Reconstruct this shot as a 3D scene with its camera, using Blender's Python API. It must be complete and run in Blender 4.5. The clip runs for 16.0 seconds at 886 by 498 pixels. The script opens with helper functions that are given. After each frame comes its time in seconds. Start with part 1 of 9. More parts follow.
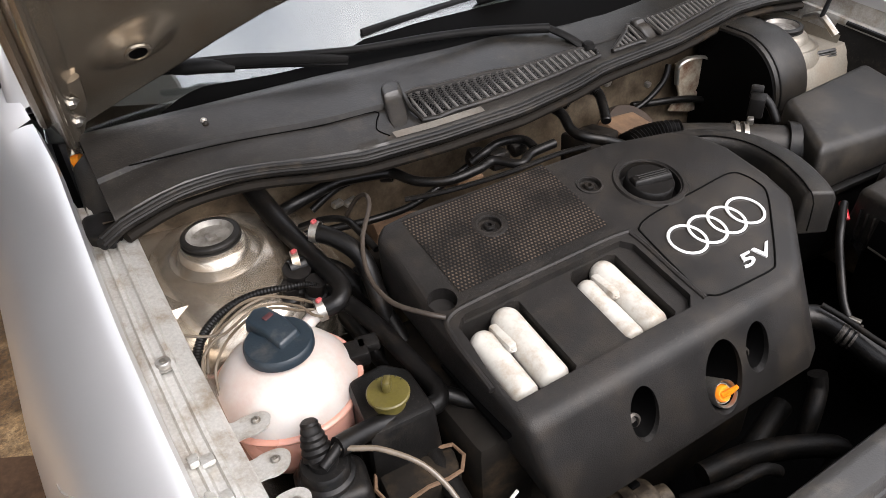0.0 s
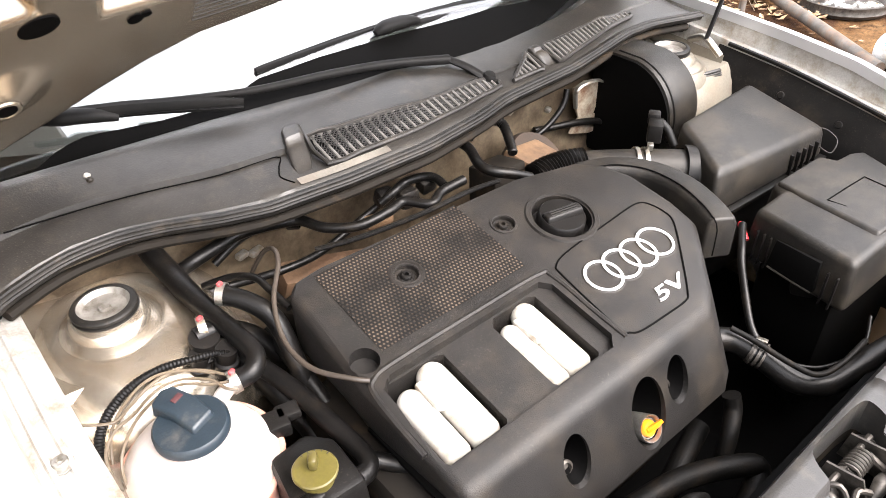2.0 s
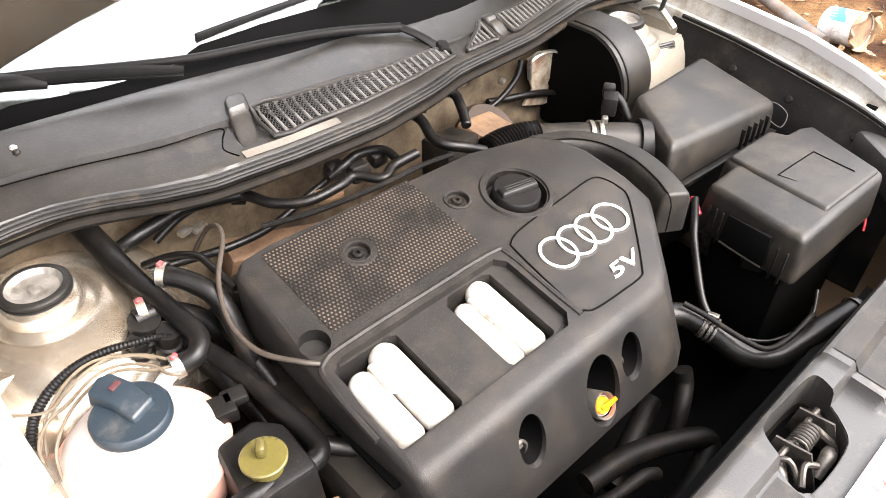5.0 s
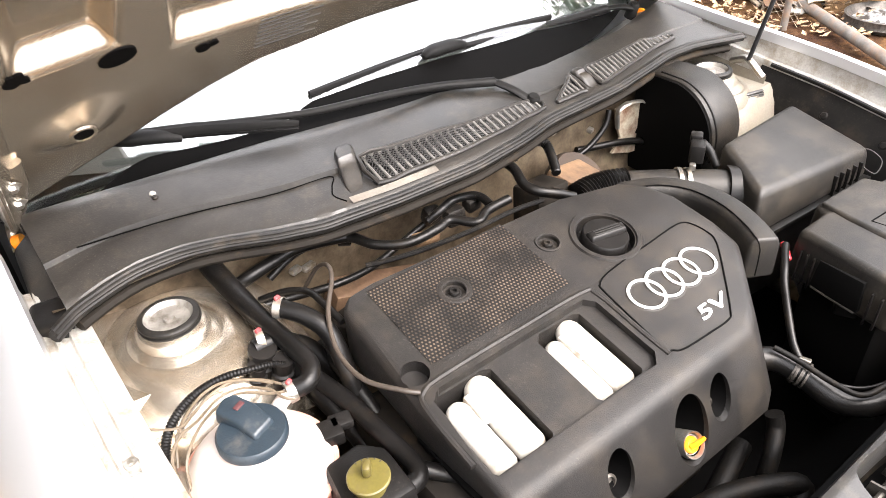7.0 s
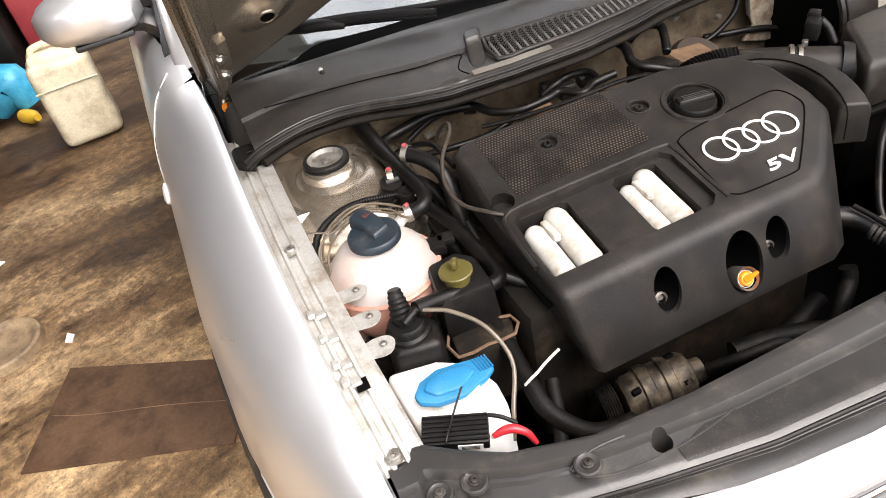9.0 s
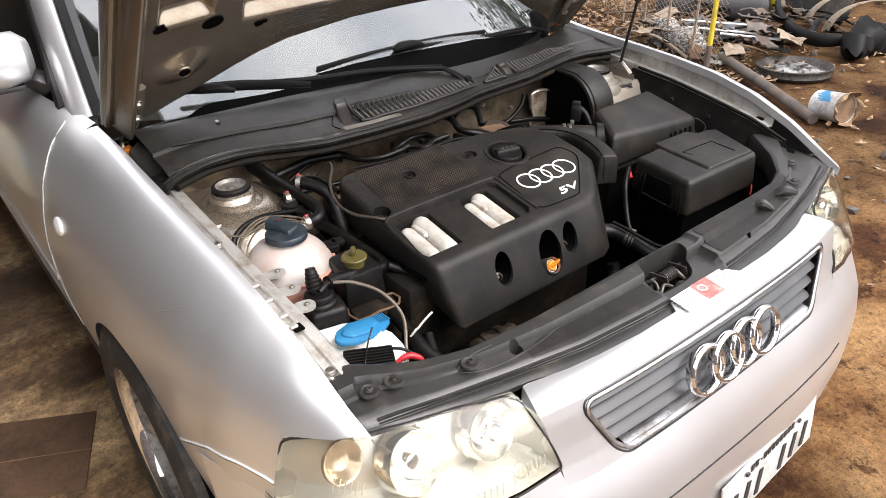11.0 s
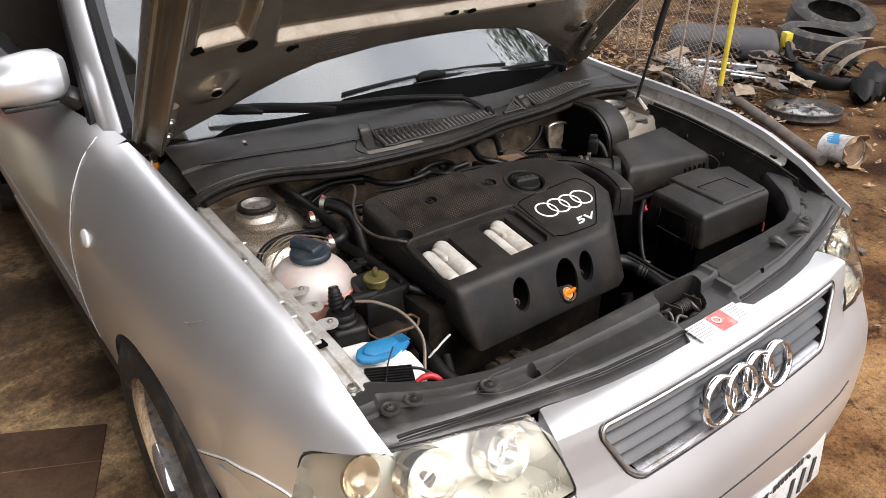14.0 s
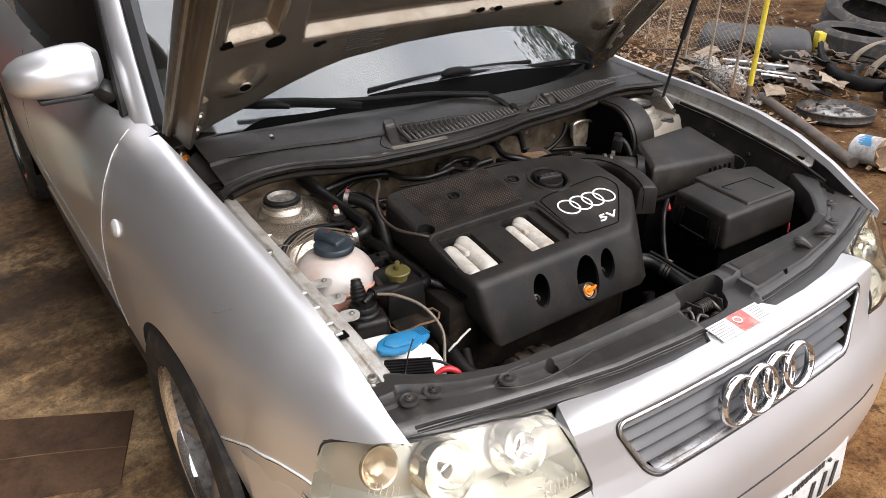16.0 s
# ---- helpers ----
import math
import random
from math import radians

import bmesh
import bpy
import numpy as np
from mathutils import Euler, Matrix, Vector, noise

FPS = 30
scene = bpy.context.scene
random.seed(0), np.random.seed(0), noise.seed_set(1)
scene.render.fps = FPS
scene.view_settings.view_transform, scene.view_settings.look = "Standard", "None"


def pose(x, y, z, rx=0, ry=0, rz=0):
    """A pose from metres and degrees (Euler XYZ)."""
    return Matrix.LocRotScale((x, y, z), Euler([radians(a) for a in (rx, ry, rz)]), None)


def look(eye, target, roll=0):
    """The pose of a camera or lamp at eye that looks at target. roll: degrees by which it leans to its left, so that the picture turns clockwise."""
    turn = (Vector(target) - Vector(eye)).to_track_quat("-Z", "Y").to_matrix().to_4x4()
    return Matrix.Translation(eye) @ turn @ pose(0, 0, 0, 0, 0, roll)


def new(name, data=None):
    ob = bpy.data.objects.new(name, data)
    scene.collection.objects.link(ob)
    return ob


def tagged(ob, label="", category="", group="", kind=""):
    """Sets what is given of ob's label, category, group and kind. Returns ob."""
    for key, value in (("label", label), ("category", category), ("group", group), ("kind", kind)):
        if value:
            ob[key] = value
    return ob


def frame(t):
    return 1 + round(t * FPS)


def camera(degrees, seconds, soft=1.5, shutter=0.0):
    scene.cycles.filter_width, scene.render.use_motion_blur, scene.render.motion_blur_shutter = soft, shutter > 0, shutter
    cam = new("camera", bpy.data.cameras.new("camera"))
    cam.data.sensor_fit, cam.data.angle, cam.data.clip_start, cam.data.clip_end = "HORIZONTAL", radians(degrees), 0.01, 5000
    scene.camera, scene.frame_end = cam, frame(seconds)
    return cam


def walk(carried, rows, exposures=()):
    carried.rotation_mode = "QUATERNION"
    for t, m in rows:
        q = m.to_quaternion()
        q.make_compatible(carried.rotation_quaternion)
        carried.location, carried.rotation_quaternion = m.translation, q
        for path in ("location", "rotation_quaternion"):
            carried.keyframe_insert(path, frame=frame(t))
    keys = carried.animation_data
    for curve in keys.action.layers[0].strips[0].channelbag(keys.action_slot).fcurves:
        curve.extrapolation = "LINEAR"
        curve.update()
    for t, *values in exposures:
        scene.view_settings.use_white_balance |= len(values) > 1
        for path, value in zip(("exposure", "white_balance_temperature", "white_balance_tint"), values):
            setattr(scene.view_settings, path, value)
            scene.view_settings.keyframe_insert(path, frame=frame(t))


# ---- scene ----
cam = camera(62.6, 16.0, soft=0.6)
PATH = [
    (0, (-0.685, 0.064, 1.421), (0.092, 1.448, 0.204), -4.3),
    (0.5, (-0.656, 0.118, 1.429), (0.157, 1.507, 0.242), -3.5),
    (1, (-0.651, 0.116, 1.43), (0.166, 1.522, 0.265), -3.0),
    (1.5, (-0.651, 0.117, 1.441), (0.255, 1.459, 0.267), -2.1),
    (2, (-0.665, 0.126, 1.452), (0.335, 1.351, 0.227), -1.9),
    (2.5, (-0.663, 0.13, 1.451), (0.37, 1.287, 0.19), -0.8),
    (3, (-0.662, 0.139, 1.446), (0.4, 1.249, 0.165), 0.3),
    (3.5, (-0.663, 0.142, 1.447), (0.388, 1.259, 0.163), 0.1),
    (4, (-0.661, 0.145, 1.447), (0.406, 1.245, 0.162), 1.2),
    (4.2, (-0.658, 0.147, 1.443), (0.406, 1.241, 0.15), 1.1),
    (6.3, (-0.644, 0.143, 1.457), (0.416, 1.271, 0.191), 0.7),
    (6.5, (-0.658, 0.14, 1.462), (0.339, 1.33, 0.2), -1.0),
    (7, (-0.693, 0.117, 1.476), (0.249, 1.42, 0.287), -3.4),
    (7.5, (-0.703, 0.094, 1.48), (0.227, 1.404, 0.289), -3.4),
    (8, (-0.703, -0.002, 1.495), (0.053, 1.413, 0.3), -5.8),
    (8.2, (-0.684, -0.047, 1.511), (-0.033, 1.365, 0.254), -7.5),
    (8.5, (-0.692, -0.13, 1.485), (-0.166, 1.35, 0.247), -8.9),
    (9, (-0.693, -0.173, 1.483), (-0.29, 1.331, 0.228), -14.0),
    (9.5, (-0.784, -0.197, 1.507), (-0.092, 1.276, 0.344), -5.9),
    (10, (-0.943, -0.307, 1.515), (0.092, 1.057, 0.482), -2.5),
    (10.2, (-0.984, -0.361, 1.529), (0.054, 0.994, 0.488), -2.4),
    (12.3, (-1.087, -0.461, 1.531), (-0.008, 0.874, 0.506), 0.3),
    (12.5, (-1.092, -0.461, 1.539), (-0.008, 0.895, 0.546), 0.1),
    (13, (-1.104, -0.461, 1.541), (-0.045, 0.926, 0.564), -0.2),
    (13.5, (-1.1, -0.45, 1.536), (-0.033, 0.924, 0.549), 0.2),
    (14, (-1.104, -0.442, 1.537), (-0.034, 0.941, 0.565), 0.2),
    (14.5, (-1.102, -0.443, 1.535), (-0.045, 0.939, 0.549), 0.4),
    (15, (-1.101, -0.442, 1.533), (-0.044, 0.939, 0.545), 0.6),
    (15.5, (-1.102, -0.442, 1.537), (-0.061, 0.958, 0.558), 0.2),
    (16, (-1.108, -0.457, 1.539), (-0.094, 0.964, 0.561), 0.1),
]
EXPOSURES = [(0.0, 1.72, 6500, 15), (0.6, 2.24, 6650, 15), (1.5, 2.88, 6700, 15), (4.2, 3.25, 6750, 15), (6.3, 3.33, 6750, 15), (7.6, 3.05, 6750, 15), (8.6, 2.3, 6750, 15), (9.5, 1.90, 6650, 15), (10.2, 1.92, 6550, 15), (12.3, 1.06, 6650, 15), (13.0, 1.23, 6600, 15), (16.0, 1.33, 6550, 15)]
walk(cam, [(t, look(eye, target, roll)) for t, eye, target, roll in PATH], EXPOSURES)

# ---- light ----
world = bpy.data.worlds.new("overcast_sky")
scene.world = world
world.use_nodes = True
SUN_UP, SUN_ROUND = 51.0, 156.0
wn, wl = world.node_tree.nodes, world.node_tree.links
wn.clear()
sky = wn.new("ShaderNodeTexSky")
sky.sky_type, sky.sun_disc = "NISHITA", False
sky.sun_elevation, sky.sun_rotation = radians(SUN_UP), radians(SUN_ROUND)
sky.air_density, sky.dust_density = 1.0, 4.0
pale = wn.new("ShaderNodeHueSaturation")
pale.inputs["Saturation"].default_value = 0.25
wtc = wn.new("ShaderNodeTexCoord")
clouds = wn.new("ShaderNodeTexNoise")
clouds.inputs["Scale"].default_value, clouds.inputs["Detail"].default_value = 2.6, 5.0
cramp = wn.new("ShaderNodeValToRGB")
cramp.color_ramp.elements[0].position, cramp.color_ramp.elements[0].color = 0.38, (0.72, 0.74, 0.78, 1)
cramp.color_ramp.elements[1].position, cramp.color_ramp.elements[1].color = 0.62, (1.15, 1.14, 1.12, 1)
wmul = wn.new("ShaderNodeMix")
wmul.data_type, wmul.blend_type = "RGBA", "MULTIPLY"
wmul.inputs["Factor"].default_value = 1.0
back = wn.new("ShaderNodeBackground")
back.inputs["Strength"].default_value = 0.12
wout = wn.new("ShaderNodeOutputWorld")
wl.new(sky.outputs["Color"], pale.inputs["Color"])
wl.new(wtc.outputs["Generated"], clouds.inputs["Vector"])
wl.new(clouds.outputs["Fac"], cramp.inputs["Fac"])
veil = wn.new("ShaderNodeMix")
veil.data_type = "RGBA"
veil.inputs["Factor"].default_value = 0.65
veil.inputs[7].default_value = (9.0, 9.3, 9.6, 1)
wl.new(pale.outputs["Color"], veil.inputs[6])
wl.new(veil.outputs[2], wmul.inputs[6])
wl.new(cramp.outputs["Color"], wmul.inputs[7])
wl.new(wmul.outputs[2], back.inputs["Color"])
wl.new(back.outputs["Background"], wout.inputs["Surface"])

sun_data = bpy.data.lights.new("sun", "SUN")
sun_data.energy, sun_data.angle, sun_data.color = 1.2, radians(40), (1.0, 0.96, 0.90)
sun = new("sun", sun_data)
az = radians(SUN_ROUND)
sun_way = Vector((math.sin(az) * math.cos(radians(SUN_UP)), math.cos(az) * math.cos(radians(SUN_UP)), math.sin(radians(SUN_UP))))
sun.rotation_euler = sun_way.to_track_quat("Z", "Y").to_euler()

# ---- materials ----


def surface(name, c1, c2, rough=0.5, metal=0.0, big=6.0, fine=120.0, bump=0.15, coat=0.0, spread=0.25, grime=None, grime_amt=0.4, grime_scale=14.0, trans=0.0, ior=1.5, sss=0.0, emit=None, fine_mix=0.35, spec=0.5, specks=None):
    """Two-scale colour variation, grime patches and fine relief."""
    m = bpy.data.materials.new(name)
    m.use_nodes = True
    n, l = m.node_tree.nodes, m.node_tree.links
    b = n["Principled BSDF"]
    tc = n.new("ShaderNodeTexCoord")

    def noi(scale, detail=4.0, rgh=0.55):
        t = n.new("ShaderNodeTexNoise")
        t.inputs["Scale"].default_value, t.inputs["Detail"].default_value, t.inputs["Roughness"].default_value = scale, detail, rgh
        l.new(tc.outputs["Object"], t.inputs["Vector"])
        return t

    def ramp(src, a, z, ca=(0, 0, 0, 1), cz=(1, 1, 1, 1)):
        r = n.new("ShaderNodeValToRGB")
        r.color_ramp.elements[0].position, r.color_ramp.elements[1].position = a, z
        r.color_ramp.elements[0].color, r.color_ramp.elements[1].color = ca, cz
        l.new(src, r.inputs["Fac"])
        return r

    def mix(fac, a, z, kind="MIX"):
        x = n.new("ShaderNodeMix")
        x.data_type, x.blend_type = "RGBA", kind
        for sock, v in ((x.inputs["Factor"], fac), (x.inputs[6], a), (x.inputs[7], z)):
            if isinstance(v, (int, float)):
                sock.default_value = v
            elif isinstance(v, tuple):
                sock.default_value = (*v, 1)
            else:
                l.new(v, sock)
        return x

    nb, nf = noi(big), noi(fine, 3.0)
    base = mix(ramp(nb.outputs["Fac"], 0.5 - spread, 0.5 + spread).outputs["Color"], tuple(c1), tuple(c2))
    base = mix(fine_mix, base.outputs[2], ramp(nf.outputs["Fac"], 0.3, 0.7, (0.62, 0.62, 0.62, 1), (1.25, 1.25, 1.25, 1)).outputs["Color"], "MULTIPLY")
    if grime:
        g = noi(grime_scale, 8.0, 0.68)
        gr = ramp(g.outputs["Fac"], 0.62 - grime_amt * 0.35, 0.72)
        base = mix(gr.outputs["Color"], base.outputs[2], tuple(grime))
    if specks:
        # settled dust: fine pale grains, thicker in patches
        sp = ramp(noi(420, 2.0, 0.5).outputs["Fac"], 0.60, 0.72)
        pt = ramp(noi(9, 6.0, 0.7).outputs["Fac"], 0.40, 0.66)
        sp = mix(1.0, sp.outputs["Color"], pt.outputs["Color"], "MULTIPLY")
        base = mix(sp.outputs[2], base.outputs[2], tuple(specks))
        smear = ramp(noi(6.5, 9.0, 0.72).outputs["Fac"], 0.43, 0.57, (0.66, 0.65, 0.64, 1), (1.16, 1.15, 1.14, 1))
        base = mix(1.0, base.outputs[2], smear.outputs["Color"], "MULTIPLY")
    l.new(base.outputs[2], b.inputs["Base Color"])
    rr = n.new("ShaderNodeMapRange")
    rr.inputs["To Min"].default_value, rr.inputs["To Max"].default_value = max(0.02, rough - 0.12 * min(1, rough * 3)), min(1.0, rough + 0.12 * min(1, rough * 3))
    l.new(nb.outputs["Fac"], rr.inputs["Value"])
    l.new(rr.outputs["Result"], b.inputs["Roughness"])
    b.inputs["Metallic"].default_value = metal
    b.inputs["Specular IOR Level"].default_value = spec
    b.inputs["Coat Weight"].default_value = coat
    b.inputs["Coat Roughness"].default_value = 0.06
    b.inputs["Transmission Weight"].default_value = trans
    b.inputs["IOR"].default_value = ior
    b.inputs["Subsurface Weight"].default_value = sss
    b.inputs["Subsurface Radius"].default_value = (0.02, 0.012, 0.008)
    if emit:
        b.inputs["Emission Color"].default_value = (*emit[0], 1)
        b.inputs["Emission Strength"].default_value = emit[1]
    if bump:
        bp = n.new("ShaderNodeBump")
        bp.inputs["Strength"].default_value, bp.inputs["Distance"].default_value = bump, 0.0015
        l.new(nf.outputs["Fac"], bp.inputs["Height"])
        l.new(bp.outputs["Normal"], b.inputs["Normal"])
    return m


SILVER = surface("silver_paint", (0.73, 0.736, 0.745), (0.78, 0.785, 0.793), 0.34, 0.78, 3, 900, 0.0, fine_mix=0.05, coat=0.25)
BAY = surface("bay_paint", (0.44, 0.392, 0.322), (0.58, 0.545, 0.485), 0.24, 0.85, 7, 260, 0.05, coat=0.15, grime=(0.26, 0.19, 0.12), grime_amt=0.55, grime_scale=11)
# Darker, less metallic copy of bay_paint for the car's left side.
FARBAY = surface("far_bay_paint", (0.15, 0.134, 0.108), (0.24, 0.22, 0.182), 0.42, 0.3, 8, 260, 0.06, grime=(0.15, 0.115, 0.08), grime_amt=0.45, grime_scale=16)
FLANGE = surface("flange_paint", (0.46, 0.45, 0.425), (0.58, 0.57, 0.54), 0.34, 0.55, 4, 300, 0.06, grime=(0.26, 0.205, 0.14), grime_amt=0.45, grime_scale=24)
HOODIN = surface("hood_inner_paint", (0.25, 0.21, 0.158), (0.345, 0.30, 0.238), 0.25, 0.80, 5, 300, 0.0, coat=0.15, grime=(0.22, 0.17, 0.12), grime_amt=0.4, grime_scale=9)
FIREWALL = surface("firewall_paint", (0.12, 0.088, 0.055), (0.27, 0.215, 0.15), 0.36, 0.35, 9, 200, 0.15, grime=(0.030, 0.020, 0.013), grime_amt=0.85, grime_scale=17)
# Metal darkened for the shade deep in the bay, with brown grime.
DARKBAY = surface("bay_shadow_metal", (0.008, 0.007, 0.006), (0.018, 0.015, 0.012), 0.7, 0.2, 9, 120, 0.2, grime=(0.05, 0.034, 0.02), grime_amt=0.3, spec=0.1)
COWL = surface("cowl_plastic", (0.0145, 0.0135, 0.0125), (0.023, 0.021, 0.019), 0.40, 0, 7, 420, 0.22, grime=(0.040, 0.034, 0.027), grime_amt=0.24, grime_scale=22, spec=0.5, specks=(0.06, 0.053, 0.045))
CARRIER = surface("slam_panel_plastic", (0.023, 0.022, 0.021), (0.032, 0.0305, 0.029), 0.36, 0, 5, 420, 0.2, grime=(0.065, 0.058, 0.048), grime_amt=0.25, grime_scale=22, spec=0.5, fine_mix=0.25)
COVER = surface("cover_plastic", (0.0082, 0.0075, 0.0071), (0.0136, 0.0121, 0.0112), 0.5, 0, 6, 700, 0.35, grime=(0.026, 0.021, 0.016), grime_amt=0.42, grime_scale=14, spec=0.28, specks=(0.045, 0.040, 0.034))
COVER2 = surface("cover_top_plastic", (0.008, 0.0066, 0.0056), (0.013, 0.0105, 0.0088), 0.5, 0, 7, 600, 0.35, grime=(0.0035, 0.003, 0.0026), grime_amt=0.6, grime_scale=18, spec=0.28, specks=(0.04, 0.034, 0.028))
BLACK = surface("black_plastic", (0.0045, 0.0045, 0.0045), (0.009, 0.008, 0.0075), 0.42, 0, 8, 500, 0.2, grime=(0.02, 0.016, 0.012), grime_amt=0.22, grime_scale=13, spec=0.2, specks=(0.035, 0.030, 0.025))
BOXP = surface("box_plastic", (0.0095, 0.009, 0.0085), (0.015, 0.0135, 0.012), 0.45, 0, 5, 800, 0.25, grime=(0.036, 0.030, 0.023), grime_amt=0.42, grime_scale=12, spec=0.28, specks=(0.055, 0.049, 0.042))
# Grimy hose rubber, darkened for the shade below the engine cover.
DEEPHOSE = surface("deep_shade_hose", (0.0025, 0.0024, 0.0022), (0.0045, 0.004, 0.0036), 0.55, 0, 14, 300, 0.3, grime=(0.018, 0.013, 0.009), grime_amt=0.30, grime_scale=30, spec=0.12, specks=(0.03, 0.025, 0.02))
FADEDRED = surface("faded_red_print", (0.40, 0.085, 0.075), (0.52, 0.17, 0.15), 0.45, 0, 60, 300, 0.02, grime=(0.5, 0.36, 0.32), grime_amt=0.35, grime_scale=60)
RUBBER = surface("rubber_hose", (0.003, 0.003, 0.003), (0.0055, 0.005, 0.0048), 0.38, 0, 14, 300, 0.2, grime=(0.014, 0.011, 0.008), grime_amt=0.22, grime_scale=24, spec=0.22, specks=(0.03, 0.026, 0.022))
SEAL = surface("seal_rubber", (0.008, 0.0075, 0.007), (0.014, 0.013, 0.012), 0.45, 0, 20, 400, 0.2, grime=(0.035, 0.029, 0.022), grime_amt=0.25, grime_scale=30, spec=0.22, specks=(0.035, 0.03, 0.025))
# Near black: painted shade in recesses, also joints and print.
VOID = surface("shade_joint_black", (0.0010, 0.0010, 0.0010), (0.0022, 0.002, 0.0019), 0.7, 0, 9, 200, 0.1, spec=0.05)
TUBEW = surface("intake_white", (0.36, 0.345, 0.31), (0.50, 0.48, 0.44), 0.4, 0.0, 12, 200, 0.02, fine_mix=0.15, grime=(0.26, 0.21, 0.155), grime_amt=0.42, grime_scale=34)
TANKW = surface("tank_plastic", (0.37, 0.338, 0.315), (0.47, 0.437, 0.412), 0.35, 0, 5, 300, 0.02, fine_mix=0.06, sss=0.25, grime=(0.38, 0.26, 0.21), grime_amt=0.45, grime_scale=8)
TANKP = surface("coolant_pink_plastic", (0.50, 0.25, 0.19), (0.56, 0.32, 0.26), 0.32, 0, 6, 300, 0.02, fine_mix=0.06, sss=0.25, grime=(0.32, 0.18, 0.13), grime_amt=0.3)
WASHW = surface("washer_tank_plastic", (0.76, 0.76, 0.73), (0.84, 0.84, 0.82), 0.4, 0, 8, 200, 0.02, fine_mix=0.08, sss=0.2, grime=(0.5, 0.45, 0.36), grime_amt=0.3)
NAVY = surface("navy_cap", (0.009, 0.016, 0.023), (0.015, 0.024, 0.032), 0.42, 0, 12, 400, 0.15, grime=(0.07, 0.066, 0.06), grime_amt=0.2)
YELLOW = surface("yellow_cap", (0.058, 0.048, 0.010), (0.098, 0.080, 0.016), 0.42, 0, 20, 300, 0.1, grime=(0.07, 0.055, 0.02), grime_amt=0.4, grime_scale=60)
BLUE = surface("blue_cap", (0.015, 0.14, 0.30), (0.02, 0.19, 0.37), 0.4, 0, 10, 300, 0.08, grime=(0.06, 0.20, 0.33), grime_amt=0.3)
ORANGE = surface("orange_handle", (0.80, 0.20, 0.005), (0.90, 0.30, 0.01), 0.35, 0, 10, 200, 0.02, sss=0.2)
RED = surface("red_plastic", (0.44, 0.018, 0.025), (0.54, 0.035, 0.042), 0.4, 0, 20, 200, 0.05)
PINKC = surface("faded_red_clamp", (0.26, 0.025, 0.03), (0.38, 0.08, 0.08), 0.45, 0.1, 90, 300, 0.05)
STEEL = surface("zinc_steel", (0.33, 0.315, 0.285), (0.47, 0.455, 0.42), 0.36, 0.9, 20, 300, 0.08, grime=(0.25, 0.19, 0.12), grime_amt=0.35, grime_scale=40)
CHROME = surface("chrome", (0.80, 0.80, 0.81), (0.86, 0.86, 0.87), 0.06, 0.95, 10, 100, 0.0)
WHITEP = surface("white_lettering", (0.80, 0.80, 0.79), (0.86, 0.86, 0.85), 0.4, 0, 20, 300, 0.03)
GREYG = surface("grille_grey", (0.042, 0.044, 0.047), (0.062, 0.064, 0.067), 0.42, 0.1, 9, 300, 0.1, grime=(0.08, 0.075, 0.068), grime_amt=0.25)
WIRE = surface("clear_tube", (0.070, 0.054, 0.038), (0.15, 0.12, 0.088), 0.14, 0, 12, 200, 0.05, sss=0.1)
TYRE = surface("tyre_rubber", (0.012, 0.012, 0.012), (0.028, 0.026, 0.024), 0.75, 0, 14, 250, 0.3, grime=(0.10, 0.08, 0.055), grime_amt=0.35)
ALLOY = surface("alloy_silver", (0.50, 0.50, 0.51), (0.62, 0.62, 0.63), 0.3, 0.9, 8, 200, 0.05, grime=(0.18, 0.15, 0.11), grime_amt=0.35, grime_scale=12)
ALLOYD = surface("dull_steel_cup", (0.16, 0.15, 0.135), (0.30, 0.285, 0.26), 0.5, 0.5, 30, 200, 0.1, grime=(0.06, 0.045, 0.03), grime_amt=0.45, grime_scale=50)
PILLARB = surface("trim_black", (0.012, 0.012, 0.013), (0.022, 0.022, 0.022), 0.35, 0, 9, 200, 0.05)
DASH = surface("dashboard_grey", (0.010, 0.010, 0.011), (0.014, 0.014, 0.014), 0.85, 0, 3, 30, 0.0, fine_mix=0.05)
RUST = surface("rusty_steel", (0.13, 0.075, 0.045), (0.26, 0.16, 0.09), 0.75, 0.35, 9, 150, 0.4, grime=(0.07, 0.045, 0.03), grime_amt=0.5)
STICKER = surface("sticker_white", (0.72, 0.72, 0.70), (0.80, 0.80, 0.78), 0.35, 0, 30, 300, 0.02, grime=(0.55, 0.52, 0.46), grime_amt=0.2)
GREYTXT = surface("grey_print", (0.18, 0.18, 0.18), (0.26, 0.26, 0.26), 0.5, 0, 30, 300, 0)
DARKTXT = surface("dark_print", (0.02, 0.02, 0.02), (0.04, 0.04, 0.04), 0.5, 0, 30, 300, 0)
AMBER = surface("amber_lens", (0.46, 0.37, 0.27), (0.54, 0.45, 0.34), 0.18, 0.6, 20, 200, 0)
REFLECT = surface("lamp_reflector", (0.70, 0.69, 0.63), (0.80, 0.79, 0.73), 0.12, 0.95, 10, 100, 0.0)
HOUSING = surface("lamp_housing", (0.55, 0.53, 0.46), (0.66, 0.64, 0.58), 0.28, 0.55, 8, 100, 0.0, fine_mix=0.05)


def glass(name, tint, rough=0.0, ior=1.5):
    m = bpy.data.materials.new(name)
    m.use_nodes = True
    b = m.node_tree.nodes["Principled BSDF"]
    b.inputs["Base Color"].default_value = (*tint, 1)
    b.inputs["Roughness"].default_value = rough
    b.inputs["Transmission Weight"].default_value = 1.0
    b.inputs["IOR"].default_value = ior
    return m


